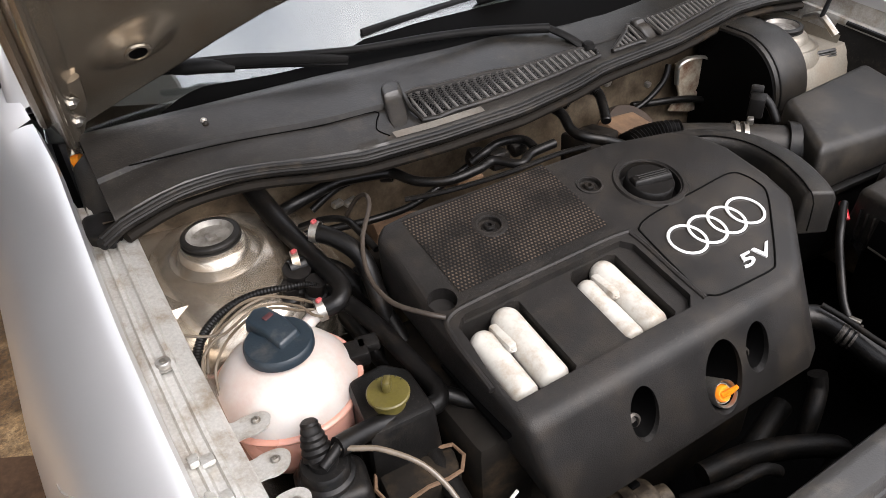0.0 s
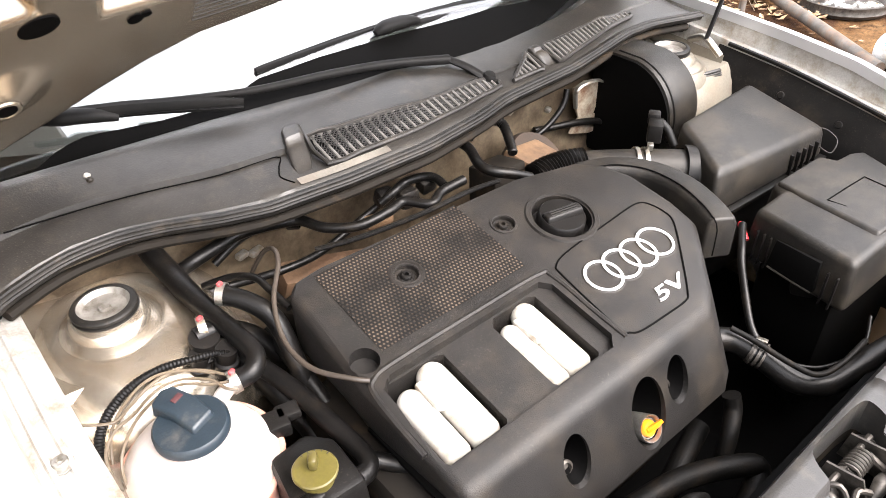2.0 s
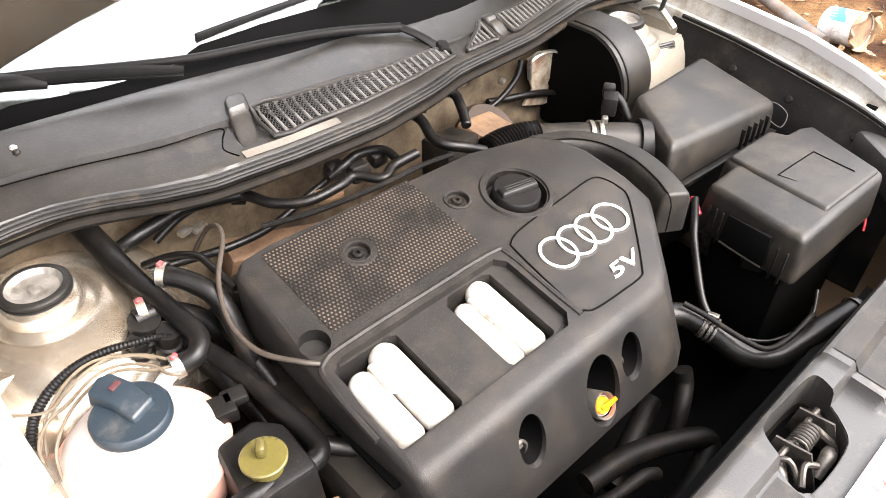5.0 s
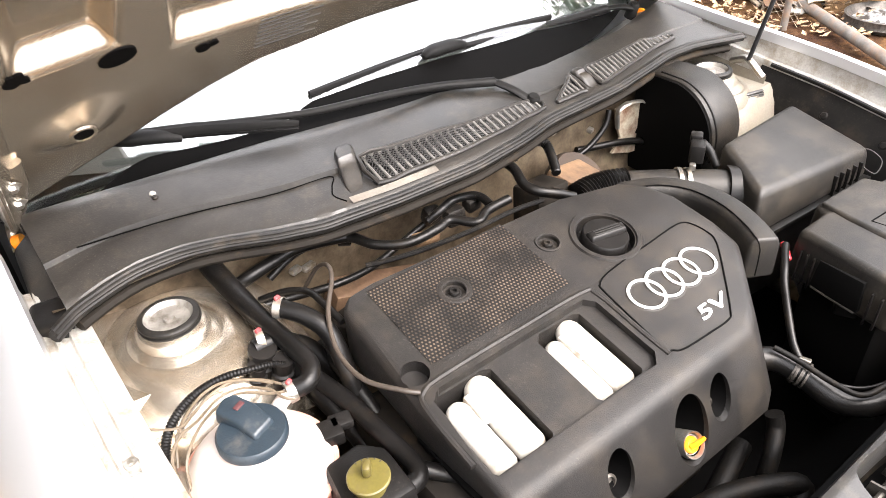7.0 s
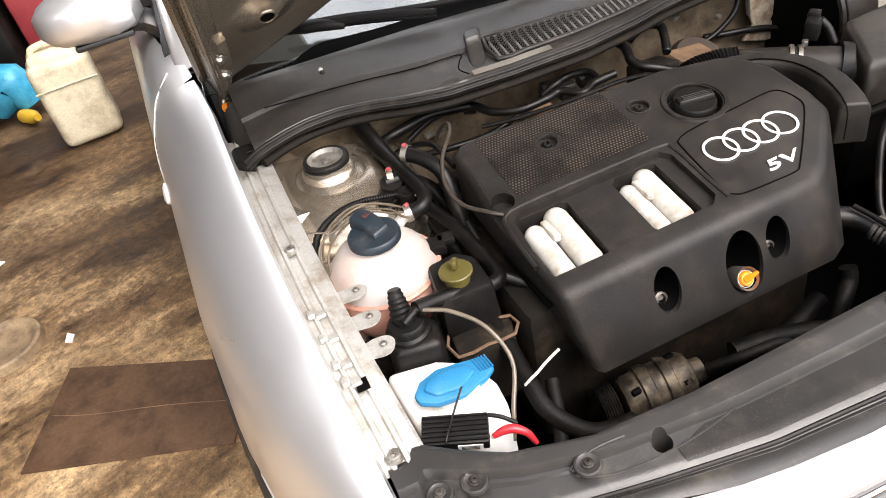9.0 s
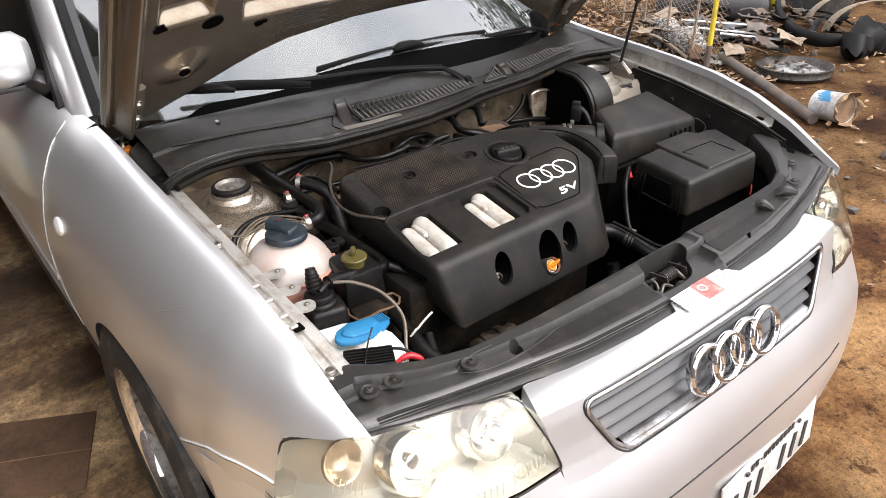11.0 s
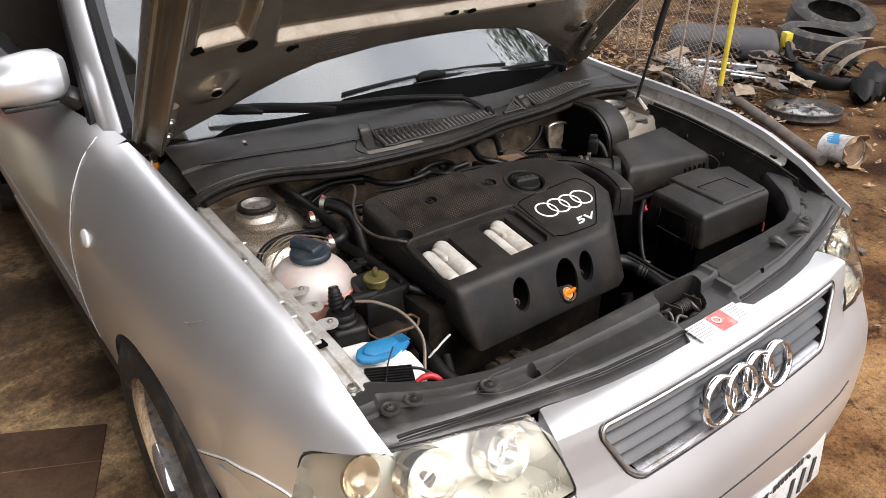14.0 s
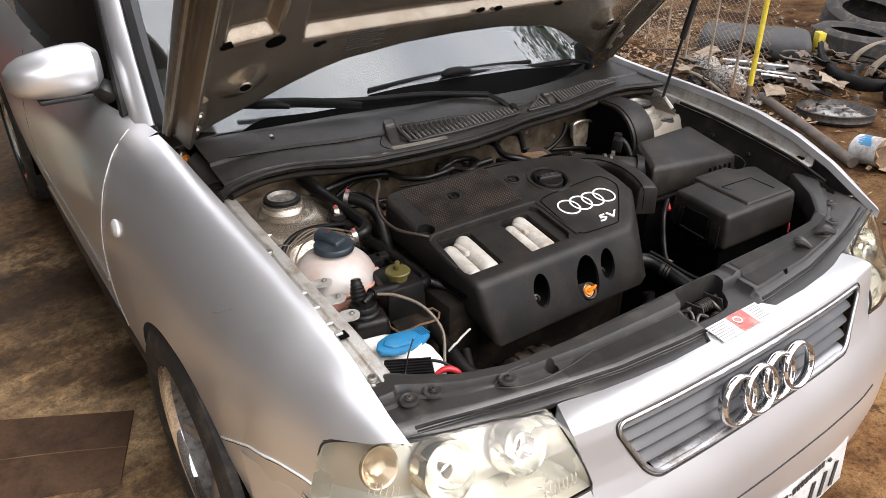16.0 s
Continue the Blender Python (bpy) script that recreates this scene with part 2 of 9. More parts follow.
GLASS = glass("window_glass", (0.80, 0.86, 0.84), 0.0, 2.05)
DARKGLASS = glass("tinted_glass", (0.025, 0.028, 0.028), 0.0, 1.22)
GREASY = surface("greasy_steel", (0.055, 0.050, 0.045), (0.14, 0.125, 0.11), 0.42, 0.6, 30, 200, 0.1, grime=(0.012, 0.010, 0.008), grime_amt=0.65, grime_scale=60)
LENS = glass("headlamp_lens", (0.97, 0.965, 0.92), 0.05, 1.30)
WIPERM = surface("wiper_black", (0.006, 0.006, 0.006), (0.011, 0.0105, 0.010), 0.5, 0, 20, 300, 0.1, spec=0.12)
# Cowl plastic made paler for the light that the slats catch.
SLATM = surface("lit_slat_plastic", (0.085, 0.080, 0.074), (0.125, 0.117, 0.108), 0.4, 0, 30, 300, 0.1)

# ---- mesh helpers ----


def catmull(pts, n=6, closed=False):
    p = [Vector(q) for q in pts]
    if len(p) < 3:
        return p
    out = []
    m = len(p)
    for i in range(m if closed else m - 1):
        a, b, c, d = (p[(i + k) % m] for k in (-1, 0, 1, 2)) if closed else (p[max(i - 1, 0)], p[i], p[i + 1], p[min(i + 2, m - 1)])
        for k in range(n):
            t = k / n
            out.append(0.5 * ((2 * b) + (c - a) * t + (2 * a - 5 * b + 4 * c - d) * t * t + (3 * b - a - 3 * c + d) * t ** 3))
    if not closed:
        out.append(p[-1])
    return out


def interp(table, v):
    xs = [r[0] for r in table]
    if isinstance(table[0][1], (int, float)):
        return float(np.interp(v, xs, [r[1] for r in table]))
    return [float(np.interp(v, xs, [r[1][k] for r in table])) for k in range(len(table[0][1]))]


def grid(bm, rows, close_u=False, close_v=False, flip=False):
    """Quads over rows of points."""
    vs = [[bm.verts.new(Vector(p)) for p in r] for r in rows]
    nu, nv = len(vs), len(vs[0])
    for i in range(nu if close_u else nu - 1):
        for j in range(nv if close_v else nv - 1):
            q = [vs[i][j], vs[(i + 1) % nu][j], vs[(i + 1) % nu][(j + 1) % nv], vs[i][(j + 1) % nv]]
            bm.faces.new(q[::-1] if flip else q)
    return [v for r in vs for v in r]


def tube(bm, pts, r, seg=10, n=6, closed=False, flat=1.0, rib=0.0):
    """A round (or flattened) tube along a smooth line; r may be a list along it."""
    c = catmull(pts, n, closed)
    m = len(c)
    rows, side = [], None
    for i, p in enumerate(c):
        tan = (c[(i + 1) % m] - c[i - 1]) if closed else (c[min(i + 1, m - 1)] - c[max(i - 1, 0)])
        tan.normalize()
        if side is None:
            side = tan.cross(Vector((0, 0, 1)))
            if side.length < 0.1:
                side = tan.cross(Vector((1, 0, 0)))
        side = (side - tan * side.dot(tan)).normalized()
        up = tan.cross(side)
        rad = r if isinstance(r, (int, float)) else float(np.interp(i / max(1, m - 1), np.linspace(0, 1, len(r)), r))
        rad *= 1 + (rib if i % 2 else 0)
        rows.append([p + side * math.cos(2 * math.pi * k / seg) * rad + up * math.sin(2 * math.pi * k / seg) * rad * flat for k in range(seg)])
    vs = grid(bm, rows, closed, True)
    if not closed:
        bm.faces.new(vs[:seg])
        bm.faces.new(vs[-seg:][::-1])
    return vs


def lathe(bm, prof, at=(0, 0, 0), axis=(0, 0, 1), seg=32, arc=1.0, caps=True):
    """Turns a profile of (radius, height) about an axis."""
    m = Matrix.Translation(at) @ Vector(axis).to_track_quat("Z", "Y").to_matrix().to_4x4()
    full = arc >= 1.0
    ks = range(seg) if full else range(seg + 1)
    rows = [[m @ Vector((r * math.cos(2 * math.pi * arc * k / seg), r * math.sin(2 * math.pi * arc * k / seg), h)) for k in ks] for r, h in prof]
    vs = grid(bm, rows, False, full, True)
    n = len(rows[0])
    if caps and full:
        if prof[0][0] > 1e-5:
            bm.faces.new(vs[:n])
        if prof[-1][0] > 1e-5:
            bm.faces.new(vs[-n:][::-1])
    bmesh.ops.remove_doubles(bm, verts=vs, dist=1e-6)
    return [v for v in bm.verts]


def bevel(bm, r, seg=2, angle=25, edges=None):
    bm.normal_update()
    es = edges or [e for e in bm.edges if len(e.link_faces) == 2 and e.calc_face_angle(0) > radians(angle)]
    bmesh.ops.bevel(bm, geom=es, offset=r, segments=seg, profile=0.5, affect="EDGES", clamp_overlap=True)


def prism(bm, low, high, r=0.0, seg=2):
    """A solid between two loops of the same number of points."""
    a = [bm.verts.new(Vector(p)) for p in low]
    b = [bm.verts.new(Vector(p)) for p in high]
    n = len(a)
    for i in range(n):
        bm.faces.new((a[i], a[(i + 1) % n], b[(i + 1) % n], b[i]))
    bm.faces.new(a[::-1])
    bm.faces.new(b)
    bmesh.ops.recalc_face_normals(bm, faces=bm.faces)
    if r:
        bevel(bm, r, seg)
    return a + b


def box(bm, c, size, r=0.0, rot=(0, 0, 0), seg=2):
    t = bmesh.new()
    x, y, z = (s / 2 for s in size)
    prism(t, [(-x, -y, -z), (x, -y, -z), (x, y, -z), (-x, y, -z)], [(-x, -y, z), (x, -y, z), (x, y, z), (-x, y, z)], r, seg)
    return merge(bm, t, pose(*c, *rot))


def merge(bm, t, m=Matrix.Identity(4)):
    t.transform(m)
    me = bpy.data.meshes.new("tmp")
    t.to_mesh(me)
    t.free()
    bm.from_mesh(me)
    bpy.data.meshes.remove(me)
    return bm


def ring_flat(bm, at, axis, R, w, h, seg=40):
    """A flat ring with a rounded section, R to its middle, w wide, h high."""
    prof = [(R + w / 2 * math.cos(a), h / 2 * math.sin(a)) for a in np.linspace(0, 2 * math.pi, 10, endpoint=False)]
    m = Matrix.Translation(at) @ Vector(axis).to_track_quat("Z", "Y").to_matrix().to_4x4()
    rows = [[m @ Vector((r * math.cos(t), r * math.sin(t), hh)) for r, hh in prof] for t in np.linspace(0, 2 * math.pi, seg, endpoint=False)]
    return grid(bm, rows, True, True)


def solid_sheet(bm, thick):
    """Gives an open sheet its thickness."""
    bm.normal_update()
    bmesh.ops.solidify(bm, geom=list(bm.faces), thickness=thick)


def part(name, bm, material, parent=None, label="", smooth=40):
    me = bpy.data.meshes.new(name)
    bm.normal_update()
    bm.to_mesh(me)
    bm.free()
    for p in me.polygons:
        p.use_smooth = True
    me.set_sharp_from_angle(angle=radians(smooth))
    me.materials.append(material)
    ob = new(name, me)
    if parent is not None:
        ob.parent = parent
        ob.matrix_parent_inverse = parent_inverse(parent)
    if label:
        ob["label"] = label
    return ob


def parent_inverse(p):
    m = Matrix.Identity(4)
    while p is not None:
        m = (p.matrix_parent_inverse @ p.matrix_basis) @ m if p.parent is not None else p.matrix_basis @ m
        p = p.parent
    return m.inverted()


def thing(name, at, label, category, group="", kind=""):
    e = new(name)
    e.empty_display_size = 0.05
    e.matrix_basis = Matrix.Translation(at)
    return tagged(e, label, category, group, kind)


def mono(name, bm, material, label, category, group="", kind="", smooth=40):
    return tagged(part(name, bm, material, None, "", smooth), label, category, group, kind)


def cut(ob, cutters):
    """Cuts closed meshes out of ob; the cutters go."""
    for bm in cutters:
        bmesh.ops.recalc_face_normals(bm, faces=bm.faces)
        me = bpy.data.meshes.new("cutter")
        bm.to_mesh(me)
        bm.free()
        c = new("cutter", me)
        mod = ob.modifiers.new("cut", "BOOLEAN")
        mod.operation, mod.solver, mod.object = "DIFFERENCE", "EXACT", c
        bpy.context.view_layer.update()
        done = bpy.data.meshes.new_from_object(ob.evaluated_get(bpy.context.evaluated_depsgraph_get()))
        ob.modifiers.clear()
        old, ob.data = ob.data, done
        done.name = old.name
        bpy.data.objects.remove(c)
        bpy.data.meshes.remove(me)
    for p in ob.data.polygons:
        p.use_smooth = True
    ob.data.set_sharp_from_angle(angle=radians(30))
    return ob


def letters(name, text, size, depth, m, material, parent=None, label="", align="CENTER", slant=0.0, fat=0.0):
    """Raised letters in the built-in font, on the plane of m."""
    cu = bpy.data.curves.new(name, "FONT")
    cu.body, cu.size, cu.extrude, cu.align_x, cu.align_y, cu.shear, cu.offset = text, size, depth, align, "CENTER", slant, fat
    ob = new("cutter", cu)
    bpy.context.view_layer.update()
    me = bpy.data.meshes.new_from_object(ob.evaluated_get(bpy.context.evaluated_depsgraph_get()))
    bpy.data.objects.remove(ob)
    bpy.data.curves.remove(cu)
    bm = bmesh.new()
    bm.from_mesh(me)
    bpy.data.meshes.remove(me)
    bm.transform(m)
    return part(name, bm, material, parent, label, 30)


def axes(at, x, z):
    """A pose at a place with its x along one way and its z near another."""
    x = Vector(x).normalized()
    y = Vector(z).cross(x).normalized()
    z = x.cross(y)
    return Matrix.Translation(at) @ Matrix((x, y, z)).transposed().to_4x4()

def smooth_in(d, w):
    t = max(0.0, min(1.0, d / w))
    return t * t * (3 - 2 * t)


# ---- ground and surroundings ----


def earth_material(name, tones, scale, relief, mid, bands=None, streak=None, dry=None):
    """Patchy ground in three tones, with crumbs and relief."""
    m = bpy.data.materials.new(name)
    m.use_nodes = True
    n, l = m.node_tree.nodes, m.node_tree.links
    b = n["Principled BSDF"]
    tc = n.new("ShaderNodeTexCoord")

    def noi(s, d, r=0.6):
        t = n.new("ShaderNodeTexNoise")
        t.inputs["Scale"].default_value, t.inputs["Detail"].default_value, t.inputs["Roughness"].default_value = s, d, r
        if streak:
            mp = n.new("ShaderNodeMapping")
            mp.vector_type = "TEXTURE"
            mp.inputs["Rotation"].default_value = (0, 0, 0.29)
            mp.inputs["Scale"].default_value = tuple(1 / k for k in streak) if s < 10 else (1, 1, 1)
            l.new(tc.outputs["Object"], mp.inputs["Vector"])
            l.new(mp.outputs["Vector"], t.inputs["Vector"])
        else:
            l.new(tc.outputs["Object"], t.inputs["Vector"])
        return t

    def ramp(src, stops):
        r = n.new("ShaderNodeValToRGB")
        e = r.color_ramp.elements
        while len(e) < len(stops):
            e.new(0.5)
        for k, (p, c) in zip(e, stops):
            k.position, k.color = p, (*c, 1)
        l.new(src, r.inputs["Fac"])
        return r

    def mix(fac, a, z, kind="MIX"):
        x = n.new("ShaderNodeMix")
        x.data_type, x.blend_type = "RGBA", kind
        x.inputs["Factor"].default_value = fac
        l.new(a, x.inputs[6])
        l.new(z, x.inputs[7])
        return x

    a = ramp(noi(scale, 9, 0.66).outputs["Fac"], [(0.425, tones[0]), (0.478, tones[1]), (0.585, tones[2])])
    c = ramp(noi(mid, 12, 0.70).outputs["Fac"], [(0.38, (0.36, 0.31, 0.25)), (0.43, (0.92, 0.90, 0.87)), (0.62, (1.25, 1.22, 1.16))])
    d = ramp(noi(60, 6, 0.7).outputs["Fac"], [(0.34, (0.42, 0.39, 0.35)), (0.43, (0.92, 0.92, 0.92)), (0.68, (1.3, 1.27, 1.22))])
    x = mix(1.0, a.outputs["Color"], c.outputs["Color"], "MULTIPLY")
    x = mix(1.0, x.outputs[2], d.outputs["Color"], "MULTIPLY")
    e = ramp(noi(170, 4, 0.7).outputs["Fac"], [(0.34, (0.55, 0.53, 0.50)), (0.5, (1, 1, 1)), (0.68, (1.4, 1.38, 1.33))])
    x = mix(0.7, x.outputs[2], e.outputs["Color"], "MULTIPLY")
    b.inputs["Roughness"].default_value = 0.85
    b.inputs["Specular IOR Level"].default_value = 0.4 if streak else 0.12
    if streak:
        # the darkest patches are damp and a little shiny
        dm = n.new("ShaderNodeMapRange")
        dm.inputs["From Min"].default_value, dm.inputs["From Max"].default_value = 0.02, 0.16
        dm.inputs["To Min"].default_value, dm.inputs["To Max"].default_value = 0.42, 0.85
        l.new(x.outputs[2], dm.inputs["Value"])
        l.new(dm.outputs["Result"], b.inputs["Roughness"])
    if dry:
        # a paler patch with a ragged edge, twice as bright at its middle
        dv = n.new("ShaderNodeVectorMath")
        dv.operation = "DISTANCE"
        l.new(tc.outputs["Object"], dv.inputs[0])
        dv.inputs[1].default_value = dry[0]
        ad = n.new("ShaderNodeMath")
        ad.operation = "MULTIPLY_ADD"
        l.new(noi(3.0, 9, 0.68).outputs["Fac"], ad.inputs[0])
        ad.inputs[1].default_value = 1.6
        l.new(dv.outputs["Value"], ad.inputs[2])
        rw = n.new("ShaderNodeMapRange")
        rw.inputs["From Min"].default_value, rw.inputs["From Max"].default_value = dry[1] + 0.55, dry[1] + 1.05
        l.new(ad.outputs["Value"], rw.inputs["Value"])
        dk = ramp(rw.outputs["Result"], [(0.0, (2.0, 2.05, 2.1)), (1.0, (1, 1, 1))])
        x = mix(1.0, x.outputs[2], dk.outputs["Color"], "MULTIPLY")
    if bands:
        crust = ramp(noi(24, 10, 0.78).outputs["Fac"], [(0.40, (0.50, 0.46, 0.42)), (0.50, (0.95, 0.94, 0.93)), (0.60, (1.55, 1.50, 1.40))])
        x = mix(0.8, x.outputs[2], crust.outputs["Color"], "MULTIPLY")
        # soaked and dry ragged-edged stripes lie across the floor; near end paler, far darker
        sp = n.new("ShaderNodeSeparateXYZ")
        l.new(tc.outputs["Object"], sp.inputs["Vector"])

        def madd(p, k, q):
            t = n.new("ShaderNodeMath")
            t.operation = "MULTIPLY_ADD"
            for sock, v in zip(t.inputs, (p, k, q)):
                if isinstance(v, (int, float)):
                    sock.default_value = v
                else:
                    l.new(v, sock)
            return t.outputs["Value"]

        way = madd(sp.outputs["X"], 0.3, sp.outputs["Y"])
        way = madd(noi(2.4, 9, 0.66).outputs["Fac"], 0.75, way)
        way = madd(noi(34, 6, 0.75).outputs["Fac"], 0.30, way)
        lo, hi = bands[0][0], bands[-1][0]
        rw = n.new("ShaderNodeMapRange")
        rw.inputs["From Min"].default_value, rw.inputs["From Max"].default_value = lo - 0.33 + 0.525, hi - 0.33 + 0.525
        l.new(way, rw.inputs["Value"])
        dk = ramp(rw.outputs["Result"], [((p - lo) / (hi - lo), (v, v * (0.98 if v > 0.9 else 0.88), v * (0.94 if v > 0.9 else 0.77))) for p, v in bands])
        x = mix(1.0, x.outputs[2], dk.outputs["Color"], "MULTIPLY")
    l.new(x.outputs[2], b.inputs["Base Color"])
    bp = n.new("ShaderNodeBump")
    bp.inputs["Strength"].default_value, bp.inputs["Distance"].default_value = 0.8, relief
    l.new(noi(28, 9, 0.7).outputs["Fac"], bp.inputs["Height"])
    l.new(bp.outputs["Normal"], b.inputs["Normal"])
    return m


EARTH = earth_material("trodden_earth", ((0.022, 0.009, 0.0035), (0.058, 0.029, 0.0115), (0.105, 0.062, 0.029)), 1.3, 0.012, 7.5, dry=((1.3, 0.1, 0.0), 0.9))
CONCRETE = earth_material("stained_concrete", ((0.072, 0.046, 0.024), (0.130, 0.090, 0.051), (0.212, 0.157, 0.096)), 1.5, 0.006, 4.2, ((0.6, 1.55), (1.40, 1.55), (1.58, 1.5), (1.74, 1.5), (1.84, 0.72), (1.96, 0.72), (2.04, 1.45), (2.22, 1.35), (2.32, 0.58), (2.58, 0.52), (2.66, 1.15), (2.95, 0.85), (3.3, 0.62), (4.6, 0.42)), (0.55, 1.5, 1.0))
DARKPLANK = surface("oily_plate", (0.060, 0.034, 0.020), (0.105, 0.062, 0.036), 0.6, 0, 4, 90, 0.3, grime=(0.022, 0.013, 0.009), grime_amt=0.4, grime_scale=7, spec=0.15)
WALLM = surface("dim_wall_paint", (0.045, 0.037, 0.03), (0.08, 0.068, 0.055), 0.85, 0, 1.5, 40, 0.4, grime=(0.06, 0.045, 0.035), grime_amt=0.5, grime_scale=3)
ROOFM = surface("shade_roof_sheet", (0.10, 0.095, 0.09), (0.16, 0.15, 0.14), 0.7, 0.2, 2, 40, 0.2)

bm = bmesh.new()
ys = [-400, -60, -12, *np.linspace(-6, 12, 73), 20, 60, 400]
xs = [-400, -60, -12, *np.linspace(-6, 12, 73), 20, 60, 400]
grid(bm, [[(x, y, 0.018 * noise.noise((x * 1.3, y * 1.3, 0)) * min(1.0, max(0.0, (x - 0.2) * 0.8)) - 0.002 - (0.02 if x < -0.7 else 0)) for x in xs] for y in ys], flip=True)
ground = mono("ground", bm, EARTH, "brown trodden earth with stones and litter", "ground", kind="structure")
bm = bmesh.new()
prism(bm, [(-6, -6, -0.06), (-0.62, -6, -0.06), (-0.5, 8, -0.06), (-6, 8, -0.06)], [(-6, -6, 0.0), (-0.62, -6, 0.0), (-0.5, 8, 0.0), (-6, 8, 0.0)], 0.01)
pavement = mono("pavement", bm, CONCRETE, "oil-stained rough brown concrete yard floor", "concrete floor", kind="structure")
# Unseen walls and roof, added to darken the car's flank and floor.
bm = bmesh.new()
box(bm, (-4.35, 2.0, 1.6), (0.2, 12, 3.2))
mono("wall_west", bm, WALLM, "dim grimy unseen wall added beside the car", "wall", kind="structure")
bm = bmesh.new()
box(bm, (-1.2, 8.1, 1.6), (6.2, 0.2, 3.2))
mono("wall_north", bm, WALLM, "dim unseen wall added behind the car", "wall", kind="structure")
bm = bmesh.new()
box(bm, (-2.75, 4.2, 2.8), (3.4, 8.2, 0.08))
mono("shade_roof", bm, ROOFM, "unseen grey lean-to roof added to shade the car's side", "roof", kind="structure")

# Unseen walls, added to close the yard and cut low sky light.
bm = bmesh.new()
box(bm, (2.5, -9.1, 0.7), (14, 0.2, 1.4))
mono("wall_south", bm, WALLM, "plain dim unseen wall closing the yard", "wall", kind="structure")
bm = bmesh.new()
box(bm, (12.0, 1.5, 1.5), (0.2, 15, 3.0))
mono("wall_east", bm, WALLM, "plain dim unseen wall closing the yard", "wall", kind="structure")

# ---- the car's body ----
car = thing("car", (0, 2.0, 0), "silver three-door hatchback with its hood propped open", "car")

EDGE = [(0.215, (-0.680, 0.752)), (0.27, (-0.686, 0.777)), (0.37, (-0.692, 0.828)), (0.49, (-0.700, 0.870)), (0.61, (-0.705, 0.895)), (0.74, (-0.708, 0.908)), (0.86, (-0.708, 0.916)), (0.98, (-0.707, 0.922)), (1.10, (-0.706, 0.930)), (1.26, (-0.715, 0.945)), (1.55, (-0.735, 0.955)), (2.6, (-0.74, 0.97)), (4.0, (-0.70, 0.97))]
WIDE = [(0.20, 0.722), (0.33, 0.785), (0.45, 0.826), (0.60, 0.852), (0.85, 0.866), (1.1, 0.867), (1.5, 0.866), (2.6, 0.866), (3.4, 0.862), (3.9, 0.80), (4.1, 0.66)]
HUB_Y, HUB_Z, ARCH = 0.855, 0.310, 0.332
REAR_Y = HUB_Y + 2.513


def side_point(y, z, s=-1):
    """The outer skin of the body's side at a height; s: -1 the car's right, 1 its left."""
    ex, ez = interp(EDGE, y)
    w = interp(WIDE, y)
    zs = 0.60
    if z >= zs:
        k = max(0.0, min(1.0, (z - zs) / (ez - zs)))
        x = -ex + (w - -ex) * math.sqrt(max(0.0, 1 - k * k))
    else:
        x = w - 0.05 * ((zs - z) / 0.4) ** 2
    return Vector((s * x, y, z))


def arch_z(y, hub):
    d = abs(y - hub)
    return HUB_Z + math.sqrt(max(0.0, ARCH ** 2 - d * d)) if d < ARCH else 0.0


def fender(s):
    bm = bmesh.new()
    rows = []
    for j in range(33):
        v = j / 32
        row = []
        for i in range(41):
            u = i / 40
            # heights run from the hood gap down the side
            k = v
            yf = interp([(0, 0.222), (0.12, 0.262), (0.34, 0.330), (0.62, 0.343), (1.0, 0.36)], k)
            zf = interp([(0, 0.752), (0.12, 0.748), (0.34, 0.731), (0.62, 0.68), (1.0, 0.575)], k)
            yb = 1.235 + 0.04 * k + 0.27 * k ** 2
            y = yf + (yb - yf) * u
            ez = interp(EDGE, y)[1]
            low = max(0.30, arch_z(y, HUB_Y))
            if y < HUB_Y - ARCH:
                low = 0.575 - 0.27 * (y - 0.35)
            z = ez - (ez - low) * (1 - math.cos(min(k, 0.62) * math.pi / 2))
            if k > 0.62:
                z += (low - z) * (k - 0.62) / 0.38
            w = (1 - u) ** 22 * min(1.0, k / 0.12)
            z = z * (1 - w) + zf * w
            row.append(side_point(y, z, s))
        rows.append(row)
    # the turned-down inner lip
    lip = [Vector((p.x - s * 0.004, p.y, p.z - 0.018)) for p in rows[0]]
    rows.insert(0, lip)
    grid(bm, rows, flip=s < 0)
    return part("fender", bm, SILVER, car, "silver front fender with small dents")


